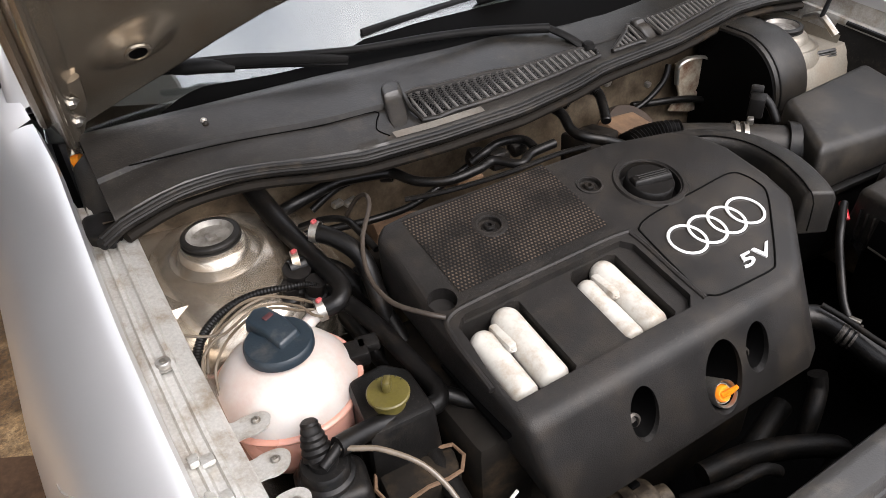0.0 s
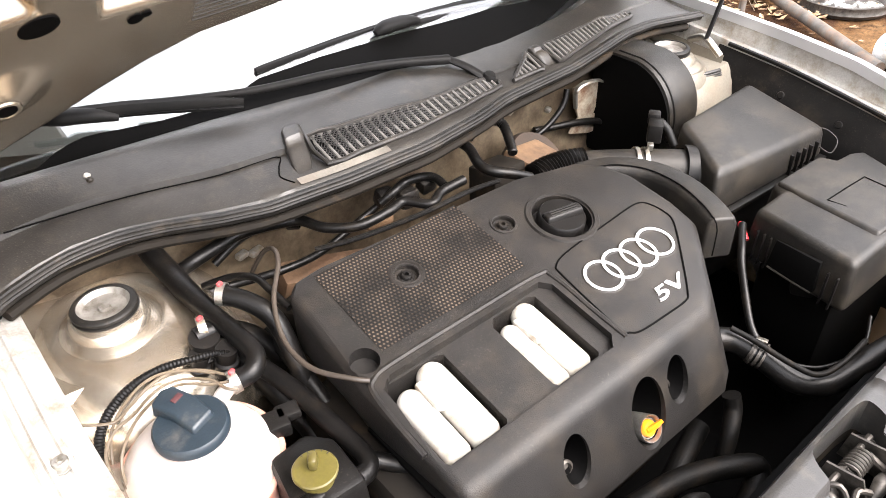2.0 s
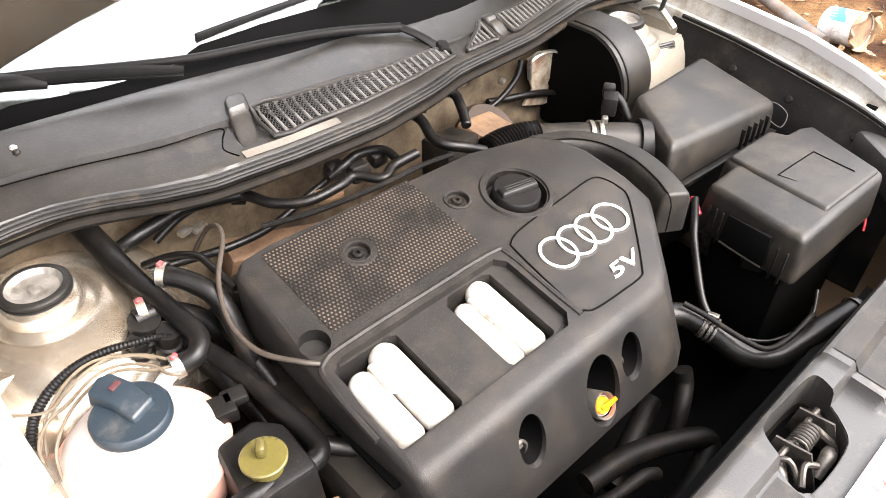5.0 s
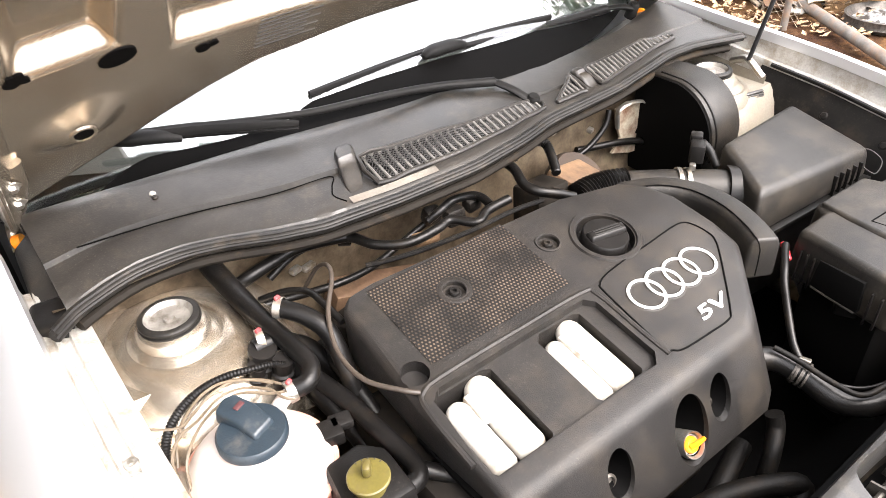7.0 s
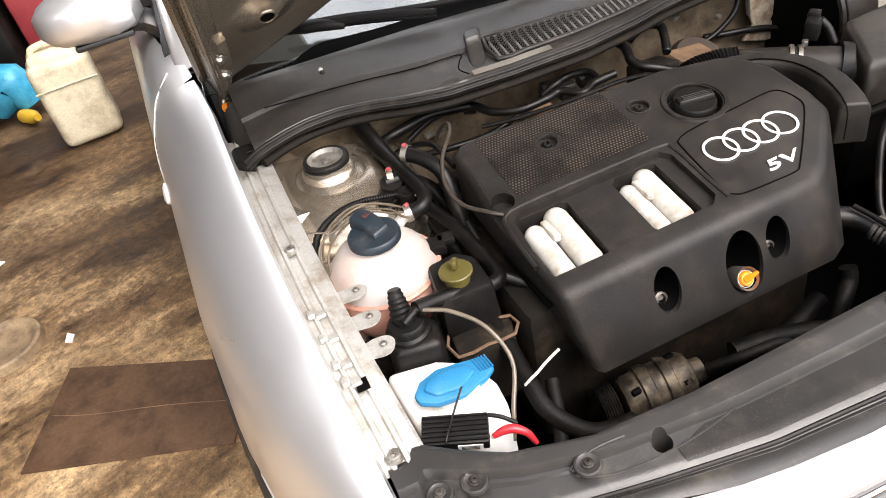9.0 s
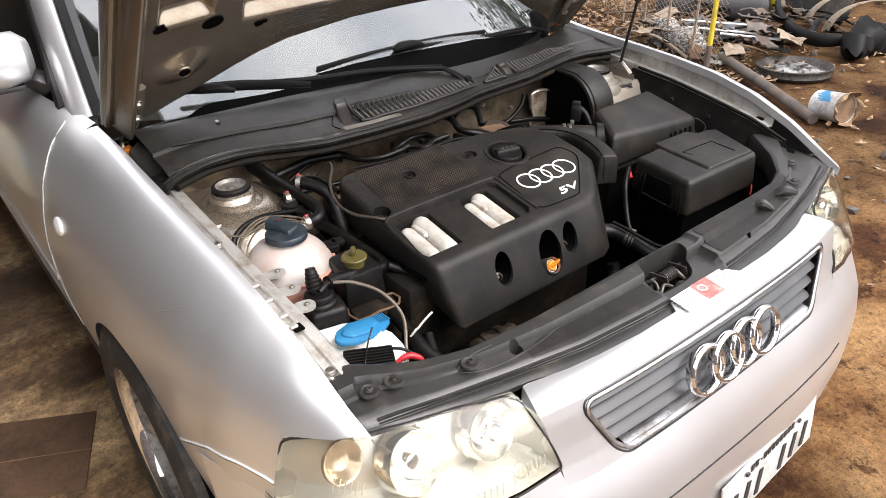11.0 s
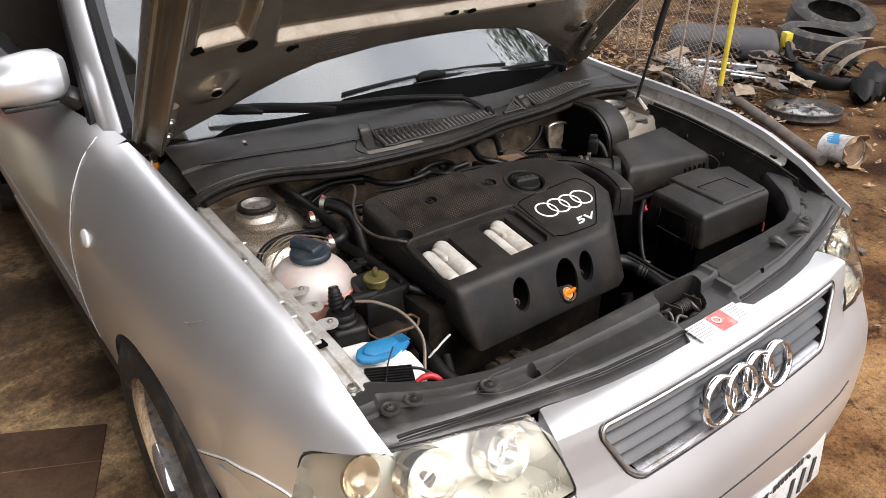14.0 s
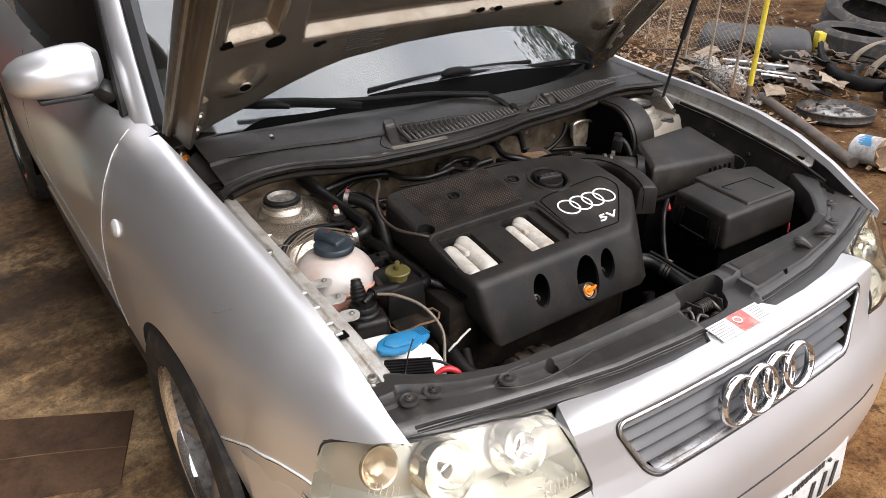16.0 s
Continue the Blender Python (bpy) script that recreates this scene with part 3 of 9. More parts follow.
# small bright scuff and a long faint scratch on the car's right fender
bm = bmesh.new()
tube(bm, [side_point(y, z) + Vector((-0.0002, 0, 0.0003)) for y, z in ((0.668, 0.803), (0.655, 0.806), (0.640, 0.813), (0.622, 0.824), (0.600, 0.835))], [0.0004, 0.0012, 0.0018, 0.0010, 0.0003], 6, 4, flat=0.5)
SCUFF = bm
SEAM = [(0.34, 0.630), (0.371, 0.634), (0.431, 0.633), (0.51, 0.613), (0.57, 0.585), (0.62, 0.560)]
for s in (-1, 1):
    wing = fender(s)
    if s < 0:
        part("scuff", SCUFF, FLANGE, wing, "bright crescent scuff in the paint")
    # pale seam between fender and bumper
    bm = bmesh.new()
    tube(bm, [side_point(y, interp(SEAM, y), s) + Vector((s * 0.0006, 0, 0)) for y in np.linspace(0.352, 0.615, 16)], 0.0021, 6, 3)
    part("fender_seam", bm, STICKER, car, "pale seam line under the fender")
    bm = bmesh.new()
    tube(bm, [side_point(y, interp(SEAM, y) - 0.0032, s) + Vector((s * 0.0002, 0, 0)) for y in np.linspace(0.352, 0.615, 16)], 0.0016, 6, 3)
    part("bumper_gap", bm, VOID, car, "narrow dark gap between fender and bumper")
    # door
    bm = bmesh.new()
    rows = []
    for z in [0.24, 0.32, 0.38, 0.385, 0.45, 0.52, 0.60, 0.68, 0.76, 0.82, 0.87, 0.91, 0.935, 0.948]:
        k = max(0.0, min(1.0, (0.945 - z) / 0.645))
        y0 = 1.239 + 0.04 * k + 0.27 * k ** 2
        rows.append([side_point(y, z, s) + Vector((s * (0.006 if 0.32 < z < 0.381 else 0), 0, 0)) for y in np.linspace(y0, 2.50, 20)])
    grid(bm, rows, flip=s > 0)
    part("door", bm, SILVER, car, "silver door panel reflecting the yard")
    # rear side panel with its wheel arch
    bm = bmesh.new()
    rows = []
    for k in np.linspace(0, 1, 12):
        row = []
        for y in np.linspace(2.506, 4.05, 40):
            low = max(0.26, arch_z(y, REAR_Y))
            row.append(side_point(y, low + (0.955 - low) * k, s))
        rows.append(row)
    grid(bm, rows, flip=s > 0)
    part("rear_side_panel", bm, SILVER, car)
    # side window and roof rail
    bm = bmesh.new()
    grid(bm, [[(s * 0.742, 1.52, 0.955), (s * 0.744, 2.5, 0.965), (s * 0.72, 3.4, 0.97)], [(s * 0.60, 2.02, 1.34), (s * 0.60, 2.5, 1.38), (s * 0.58, 3.2, 1.35)]], flip=s > 0)
    solid_sheet(bm, 0.004)
    part("side_window", bm, DARKGLASS, car, "dark side window glass").visible_shadow = False
    # front pillar
    bm = bmesh.new()
    a, b = Vector((s * 0.733, 1.32, 0.935)), Vector((s * 0.597, 2.02, 1.375))
    rows = []
    for t in np.linspace(0, 1, 9):
        p = a.lerp(b, t) + Vector((s * 0.012, 0, 0.03)) * math.sin(t * math.pi)
        row = [p + Vector((-s * 0.034, -0.008, 0.004)), p + Vector((-s * 0.029, -0.016, 0.009)), p + Vector((-s * 0.010, -0.016, 0.004)), p + Vector((s * 0.008, 0.0, -0.006)), p + Vector((s * 0.014, 0.045, -0.03)), p + Vector((-s * 0.03, 0.05, -0.03))]
        rows.append(row)
    grid(bm, rows, close_v=True, flip=s < 0)
    part("front_pillar", bm, SILVER, car, "silver windscreen pillar")
    bm = bmesh.new()
    tube(bm, [a + Vector((-s * 0.004, 0.085, 0.0)), a.lerp(b, 0.5) + Vector((0.0, 0.085, 0.02)), b + Vector((-s * 0.004, 0.08, -0.01))], 0.026, 8)
    part("window_frame", bm, PILLARB, car, "black door window frame")
    seam = [Vector((s * 0.757, 1.331, 0.9355)), Vector((s * 0.781, 1.329, 0.911)), Vector((s * 0.804, 1.330, 0.883)), Vector((s * 0.8355, 1.338, 0.8145))]
    seam += [side_point(1.345 + 0.14 * k, 0.76 - 0.45 * k, s) + Vector((s * 0.0005, 0, 0)) for k in np.linspace(0, 1, 8)]
    bm = bmesh.new()
    tube(bm, [p + Vector((s * 0.0005, 0.003, 0.0005)) for p in seam], 0.0016, 6, 5)
    part("door_gap", bm, VOID, car, "narrow dark gap before the door")
    # White strip paints the highlight on the fender's rear edge.
    bm = bmesh.new()
    tube(bm, [p + Vector((s * 0.0012, 0, 0.0010)) for p in seam], 0.0014, 6, 5)
    part("edge_highlight", bm, STICKER, car, "pale strip painting the fender edge's highlight")
    bm = bmesh.new()
    tube(bm, [a + Vector((-s * 0.055, -0.010, 0.000)), a.lerp(b, 0.5) + Vector((-s * 0.044, -0.010, 0.030)), b + Vector((-s * 0.055, -0.010, 0.000))], 0.021, 8)
    part("pillar_trim", bm, PILLARB, car, "black windscreen edge trim")
    # sill, with the ground's dark reflection put into its colour
    bm = bmesh.new()
    tube(bm, [(s * 0.77, 1.25, 0.205), (s * 0.78, 2.0, 0.195), (s * 0.77, 2.95, 0.205)], 0.055, 10)
    part("sill", bm, PILLARB, car, "sill coloured dark for the ground's reflection")
    bm = bmesh.new()
    tube(bm, [side_point(y, 0.500 + 0.012 * (y - 1.4), s) + Vector((s * 0.003, 0, 0)) for y in np.linspace(1.44, 2.48, 8)], 0.004, 6, 3, flat=1.6)
    part("door_moulding", bm, SILVER, car, "thin bright door moulding")

# roof and rear shell
bm = bmesh.new()
rows = []
for y, w, z in [(1.93, 0.57, 1.365), (2.1, 0.585, 1.395), (2.5, 0.60, 1.42), (3.0, 0.59, 1.41), (3.4, 0.575, 1.36), (3.8, 0.60, 1.10), (4.05, 0.64, 0.93), (4.15, 0.64, 0.6), (4.12, 0.62, 0.25)]:
    rows.append([(w * k, y - 0.04 * (1 - k * k) * (1 if y < 2.2 else 0), z - 0.035 * k * k) for k in np.linspace(-1, 1, 13)])
grid(bm, rows, flip=True)
solid_sheet(bm, 0.02)
part("roof", bm, SILVER, car)


def screen_point(u, v):
    """The windscreen: u -1..1 across, v 0..1 upwards."""
    x = u * (0.70 - 0.135 * v)
    y = 1.085 + 0.21 * abs(u) ** 2.4 * (1 - 0.35 * v) + 0.78 * v
    z = 0.950 + 0.415 * v + 0.03 * math.sin(v * math.pi) - 0.02 * abs(u) ** 2
    return Vector((x, y, z))


bm = bmesh.new()


SCREEN_LOW = -0.06
BAND = [(-0.57, -0.05), (-0.50, 0.004), (-0.465, 0.016), (-0.37, 0.014), (-0.26, 0.018), (-0.215, 0.044), (-0.10, 0.050), (0.06, 0.045), (0.30, 0.022), (0.50, -0.025), (0.62, -0.055)]
grid(bm, [[screen_point(u, SCREEN_LOW + (1 - SCREEN_LOW) * k) for u in np.linspace(-1, 1, 33)] for k in np.linspace(0, 1, 13)], flip=True)
solid_sheet(bm, 0.005)
part("windscreen", bm, GLASS, car, "windscreen glass reflecting cloudy sky").visible_shadow = False
# Band stands for the edge print and paints the wipers' dark reflection.
bm = bmesh.new()
grid(bm, [[screen_point(x / 0.70, SCREEN_LOW + (interp(BAND, x) - SCREEN_LOW) * k) + Vector((0, -0.0015, 0.003)) for x in np.linspace(-0.57, 0.62, 60)] for k in (0, 0.33, 0.66, 1)], flip=True)
part("screen_edge_band", bm, VOID, car, "black lower windscreen band, edge print plus painted wiper reflection")
# dark cabin
bm = bmesh.new()
rows = [[(0.68 * k, 1.16 + 0.25 * abs(k) ** 2, 0.885) for k in np.linspace(-1, 1, 9)], [(0.68 * k, 1.55, 0.93) for k in np.linspace(-1, 1, 9)], [(0.68 * k, 1.95, 0.90) for k in np.linspace(-1, 1, 9)], [(0.68 * k, 2.0, 0.5) for k in np.linspace(-1, 1, 9)]]
grid(bm, rows, flip=True)
part("dashboard", bm, DASH, car, "dark grey dashboard top")
bm = bmesh.new()
box(bm, (0, 2.6, 0.45), (1.4, 2.4, 0.04))
part("cabin_floor", bm, DASH, car)
for sx in (-0.36, 0.36):
    bm = bmesh.new()
    box(bm, (sx, 2.35, 0.62), (0.48, 0.5, 0.16), 0.05)
    box(bm, (sx, 2.62, 0.92), (0.46, 0.14, 0.62), 0.05, (-14, 0, 0))
    box(bm, (sx, 2.72, 1.22), (0.26, 0.09, 0.17), 0.035, (-10, 0, 0))
    part("seat", bm, DASH, car, "dark front seat")


def mirror(s):
    bm = bmesh.new()
    rows = []
    for t, w, h, d in [(0, 0.25, 0.35, 0.02), (0.08, 0.62, 0.62, 0.05), (0.2, 0.86, 0.80, 0.075), (0.45, 1.0, 0.94, 0.085), (0.7, 1.0, 1.0, 0.085), (0.9, 0.92, 0.92, 0.075), (1.0, 0.55, 0.6, 0.04)]:
        x = 0.968 - 0.215 * t
        zc = 1.036 + 0.012 * t
        rows.append([(s * x, 1.54 + d * math.copysign(abs(math.cos(a)) ** 0.7, math.cos(a)) * (0.55 if math.cos(a) > 0 else 1.0), zc + 0.060 * h * math.copysign(abs(math.sin(a)) ** 0.7, math.sin(a))) for a in np.linspace(0, 2 * math.pi, 24, endpoint=False)])
    vs = grid(bm, rows, close_v=True, flip=s > 0)
    bm.faces.new(vs[:24])
    bm.faces.new(vs[-24:])
    bmesh.ops.recalc_face_normals(bm, faces=bm.faces)
    mi = part("side_mirror", bm, SILVER, car, "silver side mirror on a black foot")
    bm = bmesh.new()
    tube(bm, [(s * 0.80, 1.545, 1.005), (s * 0.765, 1.55, 0.988), (s * 0.735, 1.55, 0.965)], [0.05, 0.042, 0.05], 12, flat=0.6)
    part("mirror_foot", bm, PILLARB, mi, "black mirror foot")
    bm = bmesh.new()
    box(bm, (s * 0.850, 1.522, 0.986), (0.125, 0.080, 0.014), 0.006)
    part("mirror_underside", bm, PILLARB, mi, "black underside")


mirror(-1)
mirror(1)


def wheel(s, y, name="wheel"):
    at = Vector((s * 0.774, y, HUB_Z + 0.011))
    bm = bmesh.new()
    prof = [(0.210, -0.085), (0.240, -0.100), (0.283, -0.100), (0.310, -0.087), (0.320, -0.062), (0.320, 0.062), (0.310, 0.087), (0.283, 0.100), (0.240, 0.100), (0.216, 0.087)]
    lathe(bm, prof, at, (s, 0, 0), 48, caps=False)
    ty = part("tyre", bm, TYRE, car, "worn black road tyre")
    ty.name = name
    bm = bmesh.new()
    lathe(bm, [(0.203, 0.070), (0.206, 0.078), (0.213, 0.090), (0.219, 0.093), (0.222, 0.088)], at, (s, 0, 0), 56, caps=False)
    part("rim_lip", bm, CHROME, ty, "bright thin rim lip")
    # Barrel takes a darker steel that paints the shade inside the rim.
    bm = bmesh.new()
    lathe(bm, [(0.205, -0.08), (0.198, -0.02), (0.199, 0.05), (0.203, 0.070)], at, (s, 0, 0), 48, caps=False)
    lathe(bm, [(0.205, -0.06), (0.0, -0.06)], at, (s, 0, 0), 48, caps=False)
    part("rim", bm, ALLOYD, ty, "shaded alloy rim barrel")
    bm = bmesh.new()
    lathe(bm, [(0.0, 0.052), (0.03, 0.052), (0.062, 0.044), (0.07, 0.02)], at, (s, 0, 0), 32, caps=False)
    for k in range(6):
        a = 2 * math.pi * k / 6 + 0.35
        t = bmesh.new()
        prism(t, [(0.04, -0.024, 0.01), (0.205, -0.026, 0.035), (0.205, 0.026, 0.035), (0.04, 0.024, 0.01)], [(0.04, -0.017, 0.040), (0.205, -0.018, 0.066), (0.205, 0.018, 0.066), (0.04, 0.017, 0.040)], 0.005)
        merge(bm, t, Matrix.Translation(at) @ Vector((s, 0, 0)).to_track_quat("Z", "Y").to_matrix().to_4x4() @ pose(0, 0, 0, 0, 0, math.degrees(a)))
    part("spokes", bm, ALLOY, ty, "six broad silver spokes")
    bm = bmesh.new()
    lathe(bm, [(0.0, -0.01), (0.13, -0.01), (0.13, 0.0), (0.0, 0.0)], at, (s, 0, 0), 32)
    part("brake_disc", bm, RUST, ty, "dull brake disc")
    # dark wheel-arch liner
    bm = bmesh.new()
    rows = [[(s * x, y + ARCH * 0.99 * math.cos(a), HUB_Z + ARCH * 0.99 * math.sin(a)) for a in np.linspace(-0.25, math.pi + 0.25, 24)] for x in (0.845, 0.52)]
    grid(bm, rows)
    part("wheel_arch_liner", bm, VOID, car)


for s in (-1, 1):
    wheel(s, HUB_Y)
    wheel(s, REAR_Y)
    bm = bmesh.new()
    p = side_point(1.221, 0.745, s)
    lathe(bm, [(0.0, 0.009), (0.012, 0.009), (0.019, 0.005), (0.021, -0.004)], p, (s, 0, 0.25), 20)
    for v in bm.verts:
        v.co.y = p.y + (v.co.y - p.y) * 1.5
    part("side_indicator", bm, STICKER, car, "clear oval side indicator")
bm = bmesh.new()
box(bm, (0, 2.3, 0.2), (1.5, 3.6, 0.04))
part("underbody", bm, VOID, car)

# ---- nose, grille, bumper ----
PLAN = [(0, 0.0), (0.1, 0.001), (0.2, 0.003), (0.3, 0.008), (0.36, 0.013), (0.42, 0.023), (0.5, 0.036), (0.6, 0.066), (0.7, 0.145), (0.77, 0.255), (0.815, 0.375), (0.845, 0.50)]
FACE = [(0.18, 0.04), (0.28, 0.010), (0.36, -0.002), (0.42, -0.004), (0.47, 0.0), (0.53, 0.012), (0.565, 0.027), (0.60, 0.045), (0.63, 0.058), (0.66, 0.068), (0.71, 0.080), (0.735, 0.089)]


def nose(x, z):
    return Vector((x, interp(PLAN, abs(x)) + interp(FACE, z), z))


HOODGAP = [(0, 0.150), (0.085, 0.150), (0.10, 0.128), (0.2, 0.130), (0.29, 0.140), (0.35, 0.151), (0.39, 0.163), (0.42, 0.173), (0.45, 0.177), (0.50, 0.189), (0.56, 0.209), (0.62, 0.226), (0.668, 0.242), (0.69, 0.25)]


def lamp_low(x):
    """Height of the headlamp's lower edge."""
    return 0.630 - 0.11 * (abs(x) - 0.43)


def lamp_edge(z):
    """Where the headlamp's inner edge lies."""
    return 0.4275 + 0.025 * max(0.0, z - 0.637) / 0.105


def in_grille(x, z):
    """Below nought inside the rounded grille opening."""
    hx, hz, r = 0.340 + 0.62 * (z - 0.664) - 0.028, 0.058 - 0.028, 0.028
    dx, dz = max(0.0, abs(x) - hx), max(0.0, abs(z - 0.664) - hz)
    return math.hypot(dx, dz) - r


bm = bmesh.new()
xs = sorted([*np.linspace(-0.845, 0.845, 61), -0.424, 0.424, -0.431, 0.431])
rows = []
for k in np.linspace(0, 1, 22):
    row = []
    for x in xs:
        top = 0.5985 if abs(x) < 0.427 else lamp_low(x)
        row.append(nose(x, 0.18 + (top - 0.18) * k))
    rows.append(row)
grid(bm, rows)
solid_sheet(bm, -0.004)
bumper = part("bumper", bm, SILVER, car, "silver front bumper skin")
# nose with the grille's rounded opening
bm = bmesh.new()
NZ = np.linspace(0.5985, 0.733, 34)
US = [-1, *np.linspace(-1, 1, 201), 1]


def nose_row(z):
    row = [nose(u * lamp_edge(z), z) for u in US]
    back = 0.05 * smooth_in(z - 0.62, 0.05) + 0.001
    row[0], row[-1] = row[0] + Vector((0, back, 0)), row[-1] + Vector((0, back, 0))
    return row


rows = [nose_row(z) for z in NZ]
for a in np.linspace(0, 90, 11)[1:]:
    row = []
    for i, u in enumerate(US):
        p = nose(u * lamp_edge(0.733), 0.733)
        k = a / 90.0
        x = p.x * (1 - 0.045 * k * k * abs(u) ** 6)
        y1 = interp(HOODGAP, abs(x)) - 0.001
        top = 0.756 - 0.012 * (x / 0.42) ** 4
        mid_y, mid_z = p.y + 0.010, top + 0.002
        row.append(Vector((x, (1 - k) ** 2 * p.y + 2 * k * (1 - k) * mid_y + k * k * y1, (1 - k) ** 2 * 0.733 + 2 * k * (1 - k) * mid_z + k * k * top)))
        if i in (0, len(US) - 1):
            row[-1].y += 0.05 * (1 - k)
            row[-1].z -= 0.01
    rows.append(row)
rows.append([p + Vector((0, 0.002, -0.02)) for p in rows[-1]])
grid(bm, rows)
hole = []
for f in bm.faces:
    c = f.calc_center_median()
    if c.z < 0.73 and in_grille(c.x, c.z) < -0.001:
        hole.append(f)
bmesh.ops.delete(bm, geom=hole, context="FACES")
part("nose_panel", bm, SILVER, car, "silver nose panel round the grille")


def grille_edge(z):
    """Half the grille's width at a height."""
    return 0.340 + 0.62 * (z - 0.664)


loop = []
for cx, cz, a0 in ((1, -1, -90), (1, 1, 0), (-1, 1, 90), (-1, -1, 180)):
    for a in np.linspace(a0, a0 + 90, 8):
        z = 0.664 + cz * 0.030 + 0.028 * math.sin(math.radians(a))
        loop.append((cx * (grille_edge(z) - 0.028) + 0.028 * math.cos(math.radians(a)), z))
    if cx == 1 and cz == 1 or cx == -1 and cz == -1:
        zz = 0.722 if cz == 1 else 0.606
        w = grille_edge(zz) - 0.04
        for x in np.linspace(cx * w, -cx * w, 12):
            loop.append((x, zz))
bm = bmesh.new()
tube(bm, [nose(x, z) + Vector((0, 0.0005, 0)) for x, z in loop], 0.0046, 8, 2, True)
surround = part("grille", bm, ALLOY, car, "grey slatted grille in a thin chrome frame")
bm = bmesh.new()
tube(bm, [nose(x * 1.018, 0.664 + (z - 0.664) * 1.10) + Vector((0, -0.0002, 0)) for x, z in loop], 0.0022, 6, 2, True)
part("frame_gap", bm, PILLARB, surround, "thin dark gap round the frame")
bm = bmesh.new()
grid(bm, [[nose(x, z) + Vector((0, 0.055, 0)) for x in np.linspace(-0.40, 0.40, 25)] for z in (0.585, 0.65, 0.735)])
part("grille_backing", bm, VOID, surround)
for k in range(4):
    z = 0.628 + 0.0255 * k
    hw = grille_edge(z) - 0.003
    bm = bmesh.new()
    sec = [(0.0, -0.004), (-0.002, 0.0), (0.004, 0.006), (0.030, 0.017), (0.036, 0.016), (0.036, 0.012), (0.010, 0.0), (0.006, -0.005)]
    rows = [[nose(x, z) + Vector((0, 0.008 + a, b)) for a, b in sec] for x in np.linspace(-hw, hw, 25)]
    grid(bm, rows, close_v=True)
    bmesh.ops.recalc_face_normals(bm, faces=bm.faces)
    part("slat", bm, GREYG, surround)
bm = bmesh.new()
hw = grille_edge(0.612) - 0.012
rows = [[nose(x, 0.607) + Vector((0, 0.002, 0)), nose(x, 0.609) + Vector((0, 0.004, 0.004)), nose(x, 0.611) + Vector((0, 0.016, 0.005)), nose(x, 0.611) + Vector((0, 0.030, 0.004))] for x in np.linspace(-hw, hw, 41)]
grid(bm, rows)
part("grille_sill", bm, ALLOY, surround, "worn bright lower ledge")
for k in range(4):
    x = -0.090 + 0.060 * k
    bm = bmesh.new()
    p = nose(x, 0.664)
    ring_flat(bm, (x, p.y - 0.014 - 0.003 * (k % 2), 0.664), (0, -1, 0.28), 0.0440, 0.0125, 0.020, 48)
    part("badge_ring", bm, CHROME, surround, "chrome ring")
bm = bmesh.new()
tube(bm, [nose(x, 0.475) + Vector((0, 0.0002, 0)) for x in np.linspace(-0.42, 0.42, 25)], 0.0022, 6, 2)
part("bumper_seam", bm, PILLARB, bumper, "narrow dark seam over the plate")

# number plate
plate = tagged(new("number_plate"), "dusty white number plate with plain black bars", "number plate")
plate.matrix_basis = pose(0.03, 0, 0.35)
PX, PZ = 0.145, 0.318
bm = bmesh.new()
box(bm, (PX, nose(PX, PZ).y - 0.012, PZ), (0.40, 0.004, 0.13), 0.002, (-6, 0, 3))
body = part("plate_body", bm, surface("plate_paint", (0.50, 0.50, 0.49), (0.60, 0.60, 0.58), 0.4, 0, 12, 200, 0.05, grime=(0.30, 0.28, 0.25), grime_amt=0.35, grime_scale=20), plate, "dusty white painted sheet")
pm = pose(PX, nose(PX, PZ).y - 0.016, PZ, 84, 0, 3)
for k in range(11):
    bm = bmesh.new()
    box(bm, (-0.085 + 0.017 * k, 0.045, 0.0004), (0.006 if k == 2 else 0.012, 0.004 if k == 2 else 0.017, 0.0008))
    bm.transform(pm)
    part("town_bar", bm, DARKTXT, plate, "short black bar")
for k in range(7):
    if k != 3:
        bm = bmesh.new()
        box(bm, (-0.15 + 0.05 * k, -0.018, 0), (0.015, 0.062, 0.002), 0.0, (0, 0, -14))
        bm.transform(pm)
        part("plate_bar", bm, DARKTXT, plate, "black bar")
for sx in (-0.11, 0.11):
    bm = bmesh.new()
    lathe(bm, [(0.0, 0.004), (0.005, 0.004), (0.006, 0)], pm @ Vector((sx, 0.045, 0.001)), (0, -1, 0), 10)
    part("plate_bolt", bm, DARKTXT, plate)

# ---- headlamps ----
LT = [(0.448, 0.742), (0.50, 0.744), (0.56, 0.746), (0.62, 0.748), (0.68, 0.750), (0.73, 0.742), (0.765, 0.728)]
LTY = [(0.448, 0.166), (0.50, 0.184), (0.56, 0.205), (0.62, 0.222), (0.68, 0.240), (0.73, 0.285), (0.768, 0.335)]


def lamp_point(u, v):
    """The lens: u 0 inner to 1 outer, v 0 bottom to 1 top."""
    xt, xb = 0.452 + 0.318 * u, 0.428 + 0.372 * u
    x = xb + (xt - xb) * v
    zt, zb = interp(LT, xt), lamp_low(xb)
    z = zb + (zt - zb) * v
    yb = nose(xb, zb).y + 0.001
    yt = interp(LTY, xt)
    y = yb + (yt - yb) * v ** 1.5 - 0.008 * math.sin(math.pi * v)
    return Vector((x, y, z))


